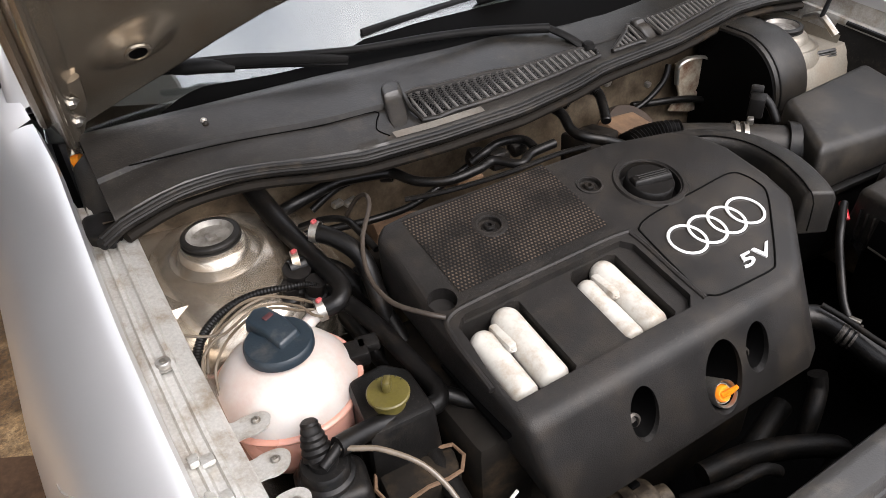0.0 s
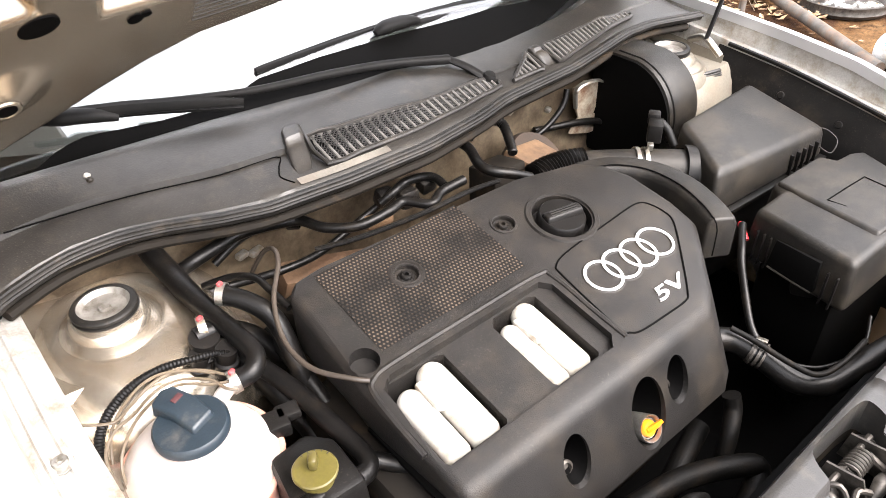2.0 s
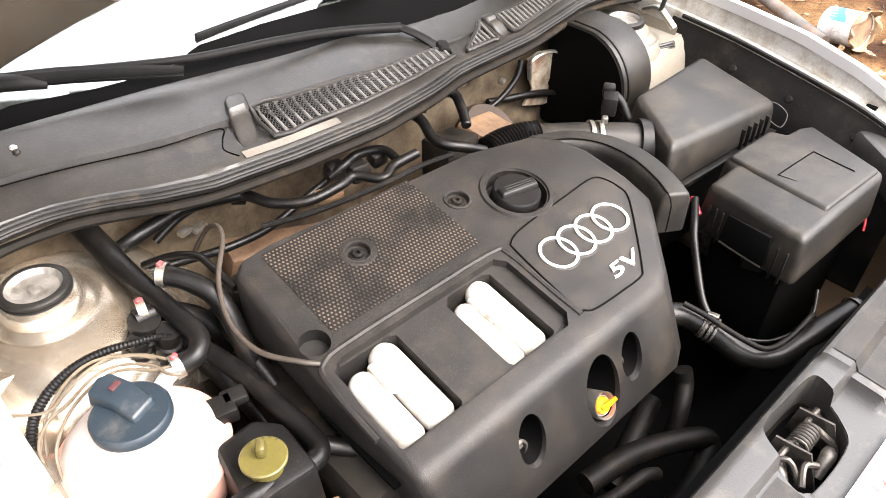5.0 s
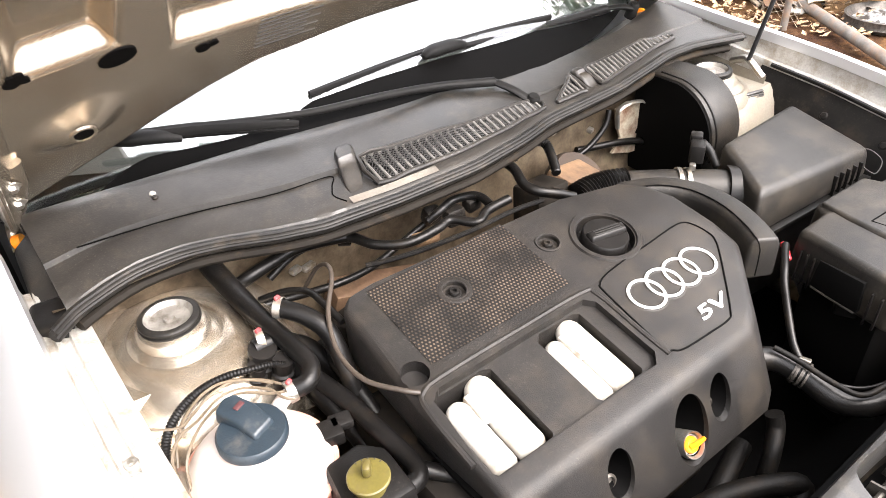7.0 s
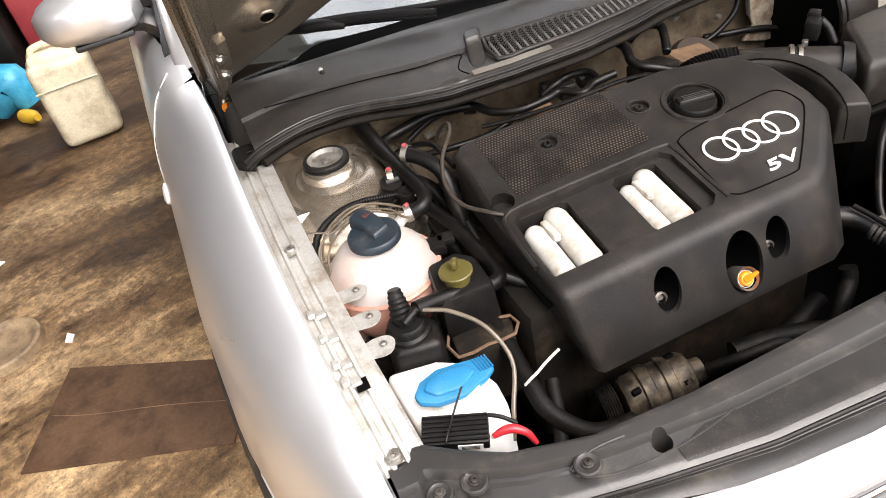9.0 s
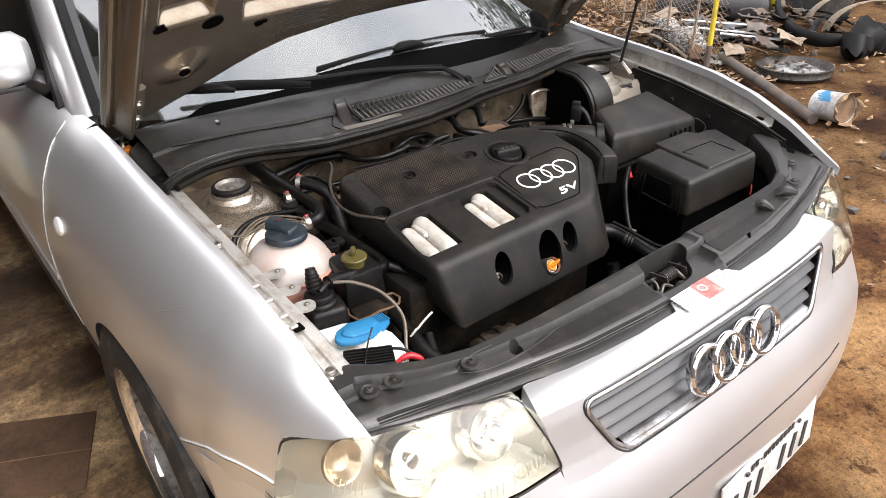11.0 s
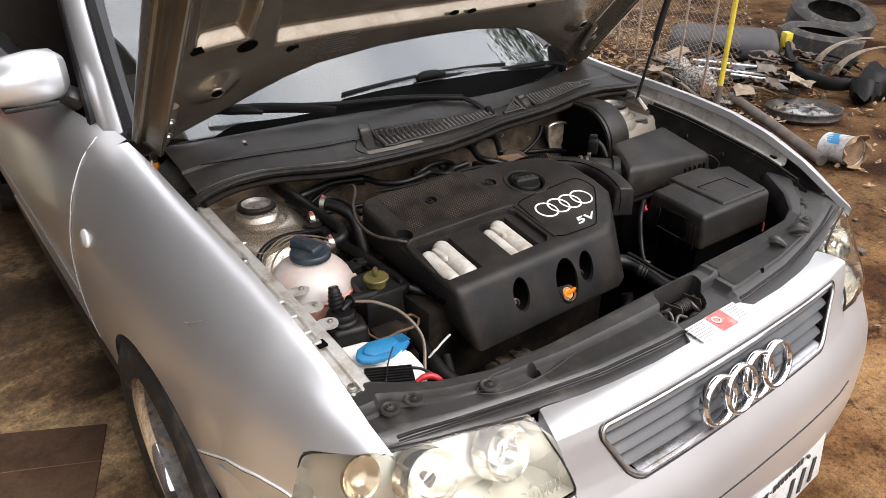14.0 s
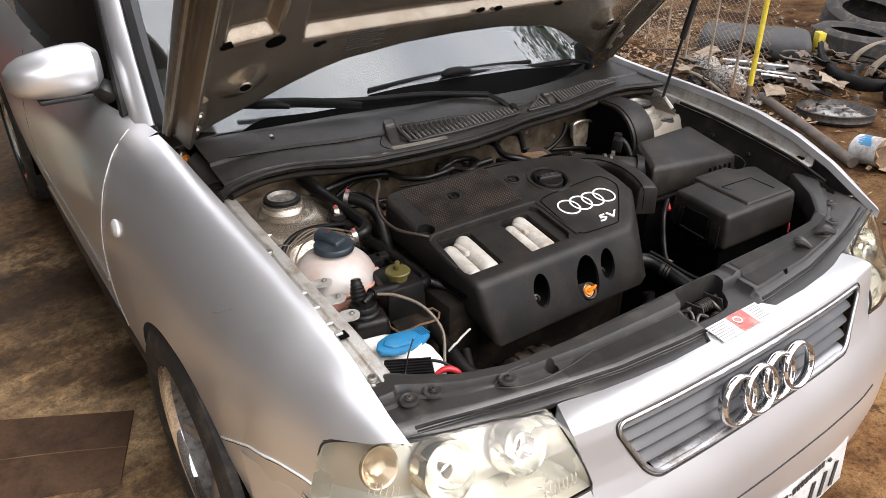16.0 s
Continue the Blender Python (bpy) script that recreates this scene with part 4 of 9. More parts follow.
def headlamp(s):
    mir = Matrix.Diagonal((s, 1, 1, 1))

    def piece(name, bm, mat, parent, label=""):
        bm.transform(mir)
        bmesh.ops.recalc_face_normals(bm, faces=bm.faces)
        if bm.calc_volume(signed=True) < 0:
            bmesh.ops.reverse_faces(bm, faces=bm.faces)
        return part(name, bm, mat, parent, label)

    bm = bmesh.new()
    grid(bm, [[lamp_point(u, v) for u in np.linspace(0, 1, 25)] for v in np.linspace(0, 1, 11)])
    solid_sheet(bm, 0.003)
    lens = piece("headlamp", bm, LENS, car, "hazy clear headlamp with twin round reflectors")
    lens.visible_shadow = False
    # closed housing: a deep tray behind the lens
    bm = bmesh.new()

    def tray(u, v):
        d = min(1.0, min(u, 1 - u) / 0.07, min(v, 1 - v) / 0.12)
        d = d ** 0.6
        return lamp_point(u, v) + Vector((0.0, 0.006 + 0.095 * d * (1 - 0.35 * u), -0.012 * d * v))

    grid(bm, [[tray(u, v) for u in np.linspace(0.0, 1.0, 46)] for v in np.linspace(0.0, 1, 24)])
    piece("lamp_housing", bm, HOUSING, lens, "pale hazy inner housing")
    way = Vector((-0.10, -1, 0.45)).normalized()
    for u, v, r, inner in ((0.155, 0.58, 0.045, True), (0.52, 0.53, 0.049, False)):
        c = lamp_point(u, v) + Vector((0, 0.048, -0.006))
        bm = bmesh.new()
        lathe(bm, [(r * 1.10, -0.035), (r * 1.05, -0.002), (r * 1.02, 0.001), (r * 0.99, -0.003), (r * 0.93, -0.014), (r * 0.78, -0.028), (r * 0.5, -0.038), (0.012, -0.043), (0.0, -0.043)], c, way, 40, caps=False)
        rf = piece("reflector", bm, REFLECT, lens, "bright round reflector bowl")
        bm = bmesh.new()
        if inner:
            lathe(bm, [(r * 0.52, -0.030), (r * 0.52, -0.004), (r * 0.45, -0.002), (r * 0.42, -0.010), (r * 0.30, -0.026)], c, way, 32, caps=False)
        else:
            lathe(bm, [(0.0, -0.006), (0.012, -0.008), (0.014, -0.016), (0.014, -0.036)], c, way, 20)
        piece("bulb_shield", bm, CHROME, rf)
    c = lamp_point(0.79, 0.62) + Vector((0, 0.034, 0))
    bm = bmesh.new()
    lathe(bm, [(0.034, -0.006), (0.034, 0.002), (0.030, 0.0), (0.022, -0.014), (0.010, -0.020), (0.0, -0.020)], c, way, 28, caps=False)
    piece("turn_signal", bm, AMBER, lens, "amber turn signal bowl")
    # fluting
    for u0, u1, v, nn in ((0.04, 0.20, 0.22, 8), (0.26, 0.40, 0.13, 6), (0.76, 0.84, 0.44, 6)):
        for u in np.linspace(u0, u1, nn):
            bm = bmesh.new()
            tube(bm, [lamp_point(u + 0.012, v - 0.06) + Vector((0, 0.008, 0)), lamp_point(u, v + 0.09) + Vector((0, 0.009, 0))], 0.0012, 6)
            piece("lens_flute", bm, HOUSING, lens)
    # black gasket round the lens
    bm = bmesh.new()
    loop = [lamp_point(u, 1) for u in np.linspace(0.05, 0.97, 12)] + [lamp_point(1, v) for v in np.linspace(0.93, 0.07, 8)] + [lamp_point(u, 0) for u in np.linspace(0.97, 0.03, 12)] + [lamp_point(0, v) for v in np.linspace(0.07, 0.93, 8)]
    tube(bm, loop, 0.0023, 6, 2, True)
    piece("lamp_gasket", bm, PILLARB, lens, "black rubber gasket")


headlamp(-1)
headlamp(1)

# ---- hood ----
HN = Vector((0, 1.12, 1.0)).normalized()
HD = Vector((0, -1.0, 1.12)).normalized()
H0 = Vector((0, 1.1213, 1.0646))
REAR = [(0, 0.072), (0.15, 0.068), (0.25, 0.053), (0.31, 0.045), (0.38, 0.018), (0.45, -0.020), (0.51, -0.060), (0.57, -0.095), (0.64, -0.137), (0.70, -0.170)]


def hood_s0(x):
    """Where the hood's rear edge lies along its slope."""
    return interp(REAR, abs(x))


def hood_at(x, s, h):
    """A place on the hood: s along the slope from the hinge line, h proud of it towards the engine."""
    dip = 0.05 * (x / 0.7) ** 2 - 0.03
    return H0 + Vector((x, 0, 0)) + HD * s - HN * (h + dip * 0.4)


def pocket(x, s):
    """Depth of the pressed pockets of the inner panel: 1 inside."""
    ax = abs(x)
    a = min(ax - 0.500 - 0.02 * max(0, 0.4 - s), 0.628 - ax, s - (0.194 - 0.10 * (ax - 0.57)), 0.75 - s)
    b = min(0.466 - 0.10 * max(0, 0.35 - s) - ax, s - (0.154 + 0.02 * ax), 0.42 - s)
    c = min(0.46 - ax, s - 0.50, 0.85 - s, ax - 0.04)
    return max(smooth_in(d, 0.027) for d in (a, b, c))


bm = bmesh.new()
rows = []
NS = 250
for j in range(NS + 1):
    row = []
    for i in range(301):
        x = -0.694 + 1.388 * i / 300
        s0 = hood_s0(x)
        s1 = 0.98 - 0.10 * (abs(x) / 0.7) ** 2
        s = s0 + (s1 - s0) * j / NS
        edge = min(smooth_in(s - s0, 0.02), smooth_in(0.694 - abs(x), 0.02))
        rib = 0.035 * edge
        h = rib - 0.032 * pocket(x, s) + 0.040 * smooth_in(abs(x) - 0.640, 0.035) * smooth_in(0.692 - abs(x), 0.012) * smooth_in(s - s0, 0.05)
        h += 0.016 * smooth_in(0.068 - math.hypot(abs(x) - 0.562, (s - 0.060) * 1.15 + 0.25 * (abs(x) - 0.562)), 0.055)
        row.append(hood_at(x, s, h))
    rows.append(row)
grid(bm, rows, flip=True)
hood_in = part("hood", bm, HOODIN, car, "raised hood, brown-stained silver underside with pressed ribs", 60)
bm = bmesh.new()
rows = []
for j in range(31):
    rows.append([hood_at(x, hood_s0(x) - 0.004 + (0.99 - 0.10 * (abs(x) / 0.7) ** 2 - hood_s0(x)) * j / 30, -0.018 - 0.02 * math.sin(math.pi * j / 30)) for x in np.linspace(-0.703, 0.703, 41)])
grid(bm, rows)
solid_sheet(bm, 0.004)
part("hood_skin", bm, SILVER, hood_in, "silver outer skin")
# rolled hem along both sides
for s in (-1, 1):
    bm = bmesh.new()
    tube(bm, [hood_at(s * 0.697, hood_s0(0.69) + 0.02 + k * 1.0, 0.004) for k in np.linspace(0, 1, 8)], 0.009, 8, 3)
    tube(bm, [hood_at(s * 0.676, hood_s0(0.69) + 0.07 + k * 0.94, 0.074) for k in np.linspace(0, 1, 8)], 0.005, 8, 3)
    part("hood_hem", bm, HOODIN, hood_in)
    # hinge arm
    bm = bmesh.new()
    tube(bm, [hood_at(s * 0.655, 0.030, 0.040), hood_at(s * 0.657, -0.030, 0.046), hood_at(s * 0.664, -0.110, 0.048), (s * 0.674, 1.205, 0.905), (s * 0.676, 1.185, 0.872)], [0.019, 0.021, 0.013, 0.010, 0.013], 10, 5, flat=0.45)
    hg = part("hinge", bm, HOODIN, car, "painted steel hood hinge")
    for k in (-0.006, -0.062):
        bm = bmesh.new()
        lathe(bm, [(0.0, 0.008), (0.007, 0.008), (0.008, 0.003), (0.013, 0.002), (0.013, 0)], hood_at(s * 0.659, k, 0.054), -HN, 6)
        part("hinge_bolt", bm, STEEL, hg)
    bm = bmesh.new()
    lathe(bm, [(0.0, 0.014), (0.010, 0.012), (0.012, 0.0), (0.0, -0.002)], (s * 0.680, 1.180, 0.889), (-s, -0.5, 0.4), 12)
    part("hinge_pin", bm, ORANGE, hg, "orange plastic hinge clip")
# openings and bosses of the underside
HOLES = [(-0.510, 0.184, 20, ((0, 0, 0.028, 0.020),)), (-0.618, 0.200, 60, ((0, 0, 0.017, 0.009), (0.003, -0.002, 0.008, 0.016), (-0.009, 0.007, 0.007, 0.006))), (-0.399, 0.146, 10, ((-0.004, 0, 0.012, 0.011), (0.013, 0.003, 0.008, 0.006))), (0.510, 0.184, -20, ((0, 0, 0.026, 0.018),)), (0.570, 0.062, -50, ((0, 0, 0.016, 0.009), (0.002, 0, 0.007, 0.014))), (0.035, 0.174, 0, ((0, 0, 0.016, 0.010),)), (0.092, 0.171, 0, ((0, 0, 0.016, 0.010),)), (0.302, 0.158, -8, ((0, 0, 0.018, 0.008), (0.006, 0.003, 0.008, 0.009)))]
for hx, hs, tw, lobes in HOLES:
    bm = bmesh.new()
    # Slightly proud black discs paint the dark inside each opening.
    m = axes(hood_at(hx, hs, 0.0365), (1, 0, 0), -HN) @ pose(0, 0, 0, 0, 0, tw)
    for k, (dx, dy, ra, rb) in enumerate(lobes):
        t = bmesh.new()
        lathe(t, [(1.0, -0.002), (0.98, 0.0006 + 0.0003 * k), (0.0, 0.0010 + 0.0003 * k)], (0, 0, 0), (0, 0, 1), 24, caps=False)
        for v in t.verts:
            v.co.x, v.co.y = 0.82 * (v.co.x * ra + dx), 0.82 * (v.co.y * rb + dy)
        merge(bm, t)
    bm.transform(m)
    part("panel_opening", bm, VOID, hood_in, "cut-out opening painted as a black disc")
for s in (-1, 1):
    bm = bmesh.new()
    lathe(bm, [(0.0185, 0.0), (0.0170, 0.0025), (0.0145, 0.0032), (0.0122, 0.002), (0.0118, -0.002)], hood_at(s * 0.562, 0.060, 0.0505), -HN, 28, caps=False)
    part("rubber_stop_seat", bm, HOODIN, hood_in, "round pressed boss with a hole")
    # Black disc paints the dark of the boss's hole.
    bm = bmesh.new()
    lathe(bm, [(0.0, 0.001), (0.0122, 0.001), (0.0122, 0)], hood_at(s * 0.562, 0.060, 0.0515), -HN, 20)
    part("boss_hole", bm, VOID, hood_in)
# faint data print on the underside
bm = bmesh.new()
for k in range(8):
    x0 = -0.325
    a, b = hood_at(x0, 0.166 - 0.009 * k, 0.0358), hood_at(x0 + 0.075 + 0.02 * (k % 2), 0.168 - 0.009 * k, 0.0358)
    tube(bm, [a, b], 0.0009, 4)
part("data_print", bm, DARKTXT, hood_in, "faint printed lines")
# prop: gas strut on the car's left
bm = bmesh.new()
tube(bm, [(0.612, 0.853, 0.890), (0.612, 0.818, 1.065)], 0.0045, 10)
pr = part("prop_rod", bm, PILLARB, car, "black hood prop strut")
bm = bmesh.new()
tube(bm, [(0.612, 0.818, 1.065), (0.612, 0.748, 1.420)], 0.0090, 12)
part("strut_tube", bm, PILLARB, pr)
bm = bmesh.new()
tube(bm, [(0.640, 0.905, 0.866), (0.628, 0.872, 0.884), (0.614, 0.850, 0.887), (0.618, 0.820, 0.862)], 0.007, 8)
part("strut_bracket", bm, STEEL, pr, "bent steel foot bracket")

# ---- engine bay structure ----
FLZ = [(0.33, 0.778), (0.45, 0.812), (0.55, 0.829), (0.71, 0.852), (0.90, 0.868), (1.05, 0.878)]


def mesh_screw(at, axis, r, parent, mat=None, name="screw", label="", seg=18):
    """A round-headed screw with a socket, on its washer."""
    bm = bmesh.new()
    lathe(bm, [(r * 1.5, 0.0), (r * 1.5, r * 0.18), (r * 1.02, r * 0.25), (r, r * 0.65), (r * 0.85, r * 0.85), (r * 0.42, r * 0.88), (r * 0.38, r * 0.25), (0.0, r * 0.2)], at, axis, seg, caps=False)
    return part(name, bm, mat or STEEL, parent, label)


for s in (-1, 1):
    # rail along the fender
    bm = bmesh.new()
    rows = []
    for y in np.linspace(0.335 if s < 0 else 0.415, 1.06, 30):
        z, xe = interp(FLZ, y), -interp(EDGE, y)[0]
        step = 0.004 if 0.69 < y < 0.80 or 0.5 < y < 0.56 else 0.0
        if s > 0:
            rows.append([(xe + 0.001, y, max(z + 0.006, interp(EDGE, y)[1] - 0.012)), (xe - 0.005, y, z + 0.003), (xe - 0.014, y, z + 0.003), (xe - 0.018, y, z + 0.006), (xe - 0.023, y, z + 0.005), (xe - 0.026, y, z - 0.003), (xe - 0.027, y, z - 0.04)])
            continue
        rows.append([(s * (xe + 0.001), y, max(z + 0.006, interp(EDGE, y)[1] - 0.012)), (s * (xe - 0.005), y, z + 0.002), (s * (xe - 0.013), y, z + step), (s * (xe - 0.0155), y, z + 0.0045 + step), (s * (xe - 0.020), y, z + 0.0045 + step), (s * (xe - 0.0225), y, z - 0.001 + step), (s * (xe - 0.031), y, z - 0.001 + step), (s * (xe - 0.0335), y, z + 0.0045 + step), (s * (xe - 0.038), y, z + 0.0045 + step), (s * (xe - 0.041), y, z + step * 0.5), (s * (xe - 0.055), y, z - 0.001), (s * (xe - 0.060), y, z - 0.006), (s * (xe - 0.061), y, z - 0.05)])
    grid(bm, rows, flip=s > 0)
    rail = part("fender_rail", bm, FLANGE, car, "pale dusty steel rail inside the fender")
    if s < 0:
        mesh_screw((s * 0.680, 0.711, 0.856), (0, 0, 1), 0.0085, rail)
    if s < 0:
        mesh_screw((s * 0.668, 0.354, 0.786), (0, 0, 1), 0.008, rail)
    # Black block on the rail paints the dark of a square hole.
    bm = bmesh.new()
    box(bm, (s * (0.667 if s < 0 else 0.688), 0.45, 0.8165), (0.016 if s < 0 else 0.010, 0.018, 0.004))
    part("square_hole", bm, VOID, rail)
    for y in (0.590, 0.545, 0.500, 0.470) if s < 0 else ():
        bm = bmesh.new()
        zz, xe = interp(FLZ, y), -interp(EDGE, y)[0]
        for dx, wx, hh in ((-0.014, 0.010, 0.0075), (-0.026, 0.014, 0.0055)):
            box(bm, (s * (xe + dx), y + dx * 0.5, zz + hh * 0.5), (wx, 0.017, hh), 0.0018, (-16, 0, 0))
        part("pressed_bracket", bm, FLANGE, rail, "small pressed steel bracket")
    for y, w in ((0.602, 0.036), (0.550, 0.040), (0.500, 0.044)) if s < 0 else ():
        bm = bmesh.new()
        z = interp(FLZ, y) - 0.008
        out = catmull([(-0.655, y + w * 0.5, 0), (-0.640, y + w * 0.40, 0), (-0.628, y + w * 0.46, 0), (-0.611, y + w * 0.42, 0), (-0.604, y + w * 0.16, 0), (-0.611, y - w * 0.20, 0), (-0.624, y - w * 0.34, 0), (-0.640, y - w * 0.30, 0), (-0.655, y - w * 0.46, 0)], 3)
        prism(bm, [(p.x, p.y, z - 0.10 * (p.x + 0.652) - 0.0015) for p in out], [(p.x, p.y, z - 0.10 * (p.x + 0.652) + 0.001) for p in out])
        tab = part("rail_tab", bm, FLANGE, rail, "thin bent steel tab")
        if s < 0:
            mesh_screw((s * 0.620, y + 0.003, z + 0.0005), (0, 0, 1), 0.0035, rail)
    # inner wing
    bm = bmesh.new()
    rows = []
    for y in np.linspace(0.30 if s < 0 else 0.83, 1.03, 24):
        z = interp(FLZ, y) - 0.012
        bulge = 0.03 * math.exp(-((y - 0.75) / 0.12) ** 2)
        rows.append([(s * 0.652, y, z), (s * (0.645 - bulge * 0.3), y, z - 0.04), (s * (0.635 - bulge), y, z - 0.12), (s * (0.60 - bulge), y, z - 0.25), (s * 0.55, y, 0.45)])
    grid(bm, rows, flip=s > 0)
    part("inner_wing", bm, BAY if s < 0 else FARBAY, car, "brown-stained silver inner wing")
    # strut tower
    bm = bmesh.new()
    prof = [(0.028, 0.864), (0.040, 0.862), (0.045, 0.857), (0.048, 0.848), (0.056, 0.844), (0.060, 0.841), (0.066, 0.842), (0.085, 0.837), (0.108, 0.826), (0.128, 0.808), (0.142, 0.782), (0.150, 0.74), (0.158, 0.45)]
    if s > 0:
        prof = prof[:7] + [(0.074, 0.825), (0.080, 0.78), (0.080, 0.70), (0.080, 0.45)]
    lathe(bm, prof, (s * 0.565, 0.90, 0), (0, 0, 1), 48, caps=False)
    bmesh.ops.scale(bm, vec=(1, 1.12, 1), verts=bm.verts, space=Matrix.Translation((0, -0.90, 0)))
    tower = part("strut_tower", bm, BAY if s < 0 else FARBAY, car, "silver strut tower dome with brown stains")
    bm = bmesh.new()
    lathe(bm, [(0.034, 0.861), (0.0395, 0.862), (0.0398, 0.8645), (0.0372, 0.8655), (0.0372, 0.8665), (0.0392, 0.8675), (0.0392, 0.871), (0.0375, 0.8728), (0.035, 0.8735), (0.0315, 0.874), (0.0305, 0.870)], (s * 0.565, 0.90, 0), (0, 0, 1), 40, caps=False)
    part("strut_bearing", bm, SEAL, tower, "dark worn strut bearing ring")
    bm = bmesh.new()
    lathe(bm, [(0.0322, 0.8735), (0.0308, 0.8725), (0.026, 0.8665), (0.018, 0.865), (0.008, 0.865), (0.007, 0.869), (0.0, 0.870)], (s * 0.565, 0.90, 0), (0, 0, 1), 40, caps=False)
    part("strut_cup", bm, ALLOYD, tower, "bare metal cup with a nut")
    # pressed shelf between the tower and the firewall
    bm = bmesh.new()
    rows = []
    for y in np.linspace(0.78, 1.06, 14):
        rows.append([(s * x, y, 0.806 + 0.03 * smooth_in(x - 0.42, 0.25) - 0.05 * smooth_in(0.44 - x, 0.05) - 0.10 * smooth_in(0.82 - y, 0.05)) for x in np.linspace(0.40 if s < 0 else 0.53, 0.66, 14)])
    grid(bm, rows, flip=s < 0)
    part("tower_shelf", bm, BAY if s < 0 else FARBAY, car, "silver shelf beside the strut tower")

for k in range(6):
    bm = bmesh.new()
    box(bm, (0.600 + 0.002 * k, 0.822 - 0.0005 * k, 0.834 - 0.0055 * k), (0.050, 0.006, 0.0032), 0.001, (20, 0, -14))
    part("sound_pad", bm, CARRIER, car, "ribbed dark pad beside the far strut tower")
bm = bmesh.new()
rows = []
for z, dy in [(0.895, -0.03), (0.885, 0.0), (0.86, 0.012), (0.78, 0.015), (0.70, 0.0), (0.60, -0.03), (0.35, -0.05)]:
    rows.append([(x, 1.0 + dy - 0.02 * (1 - (x / 0.68) ** 2) + 0.006 * noise.noise((x * 9, z * 9, 0)), z) for x in np.linspace(-0.68, 0.68, 40)])
grid(bm, rows)
part("firewall", bm, FIREWALL, car, "tan painted firewall with dark grime")
# Bay floor and radiator pack: the bay's shade is put into their colour.
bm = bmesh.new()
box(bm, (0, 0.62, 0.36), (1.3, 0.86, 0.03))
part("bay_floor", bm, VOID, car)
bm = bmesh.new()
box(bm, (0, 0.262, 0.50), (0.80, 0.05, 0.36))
part("radiator_pack", bm, VOID, car, "radiator pack coloured near black for the bay's shade")

# ---- cowl ----
SEALY = [(-0.70, 0.935), (-0.66, 0.955), (-0.61, 0.978), (-0.56, 0.990), (-0.50, 0.985), (-0.45, 0.966), (-0.39, 0.936), (-0.33, 0.914), (-0.21, 0.900), (-0.07, 0.895), (0.05, 0.910), (0.13, 0.930), (0.22, 0.934), (0.31, 0.938), (0.42, 0.958), (0.50, 0.974), (0.58, 0.970), (0.65, 0.945), (0.70, 0.930)]
REARY = [(-0.70, 1.16), (-0.5, 1.135), (-0.29, 1.102), (0, 1.074), (0.25, 1.060), (0.5, 1.095), (0.70, 1.15)]
REARZ = [(-0.70, 0.945), (-0.5, 0.946), (-0.3, 0.951), (0.0, 0.944), (0.2, 0.928), (0.45, 0.920), (0.70, 0.925)]


def cowl_at(x, k, up=0.0):
    """The cowl panel: k 0 at the seal, 1 at the windscreen."""
    f, r, zr = interp(SEALY, x), interp(REARY, x), interp(REARZ, x)
    y = f + (r - f) * k
    crease = 0.42
    z = 0.893 + (zr - 0.893) * (0.16 + 0.30 * k / crease if k < crease else 0.60 + 0.40 * (k - crease) / (1 - crease))
    if k < 0.04:
        z = 0.893
    return Vector((x, y, z + up))


cowl = thing("windscreen_cowl", (0, 1.0, 0.895), "dusty black plastic cowl panel with slatted grilles", "cowl panel")
bm = bmesh.new()
rows = []
for x in np.linspace(-0.665, 0.69, 92):
    rows.append([cowl_at(x, k) for k in (0.0, 0.045, 0.12, 0.25, 0.36, 0.415, 0.425, 0.55, 0.7, 0.85, 0.96)] + [cowl_at(x, 1.0, -0.004), cowl_at(x, 1.0, -0.020) + Vector((0, 0.005, 0)), cowl_at(x, 1.0, -0.035) + Vector((0, 0.05, 0))])
grid(bm, rows, flip=False)
solid_sheet(bm, 0.003)
part("panel", bm, COWL, cowl)
SLAT_ROWS = ((-0.215, 0.148, 0.155, 0.45, 26), (0.180, 0.258, 0.10, 0.46, 7), (0.300, 0.57, 0.14, 0.50, 21))
MESHDK = surface("grille_mesh", (0.008, 0.0075, 0.007), (0.015, 0.014, 0.013), 0.5, 0, 300, 900, 0.1)
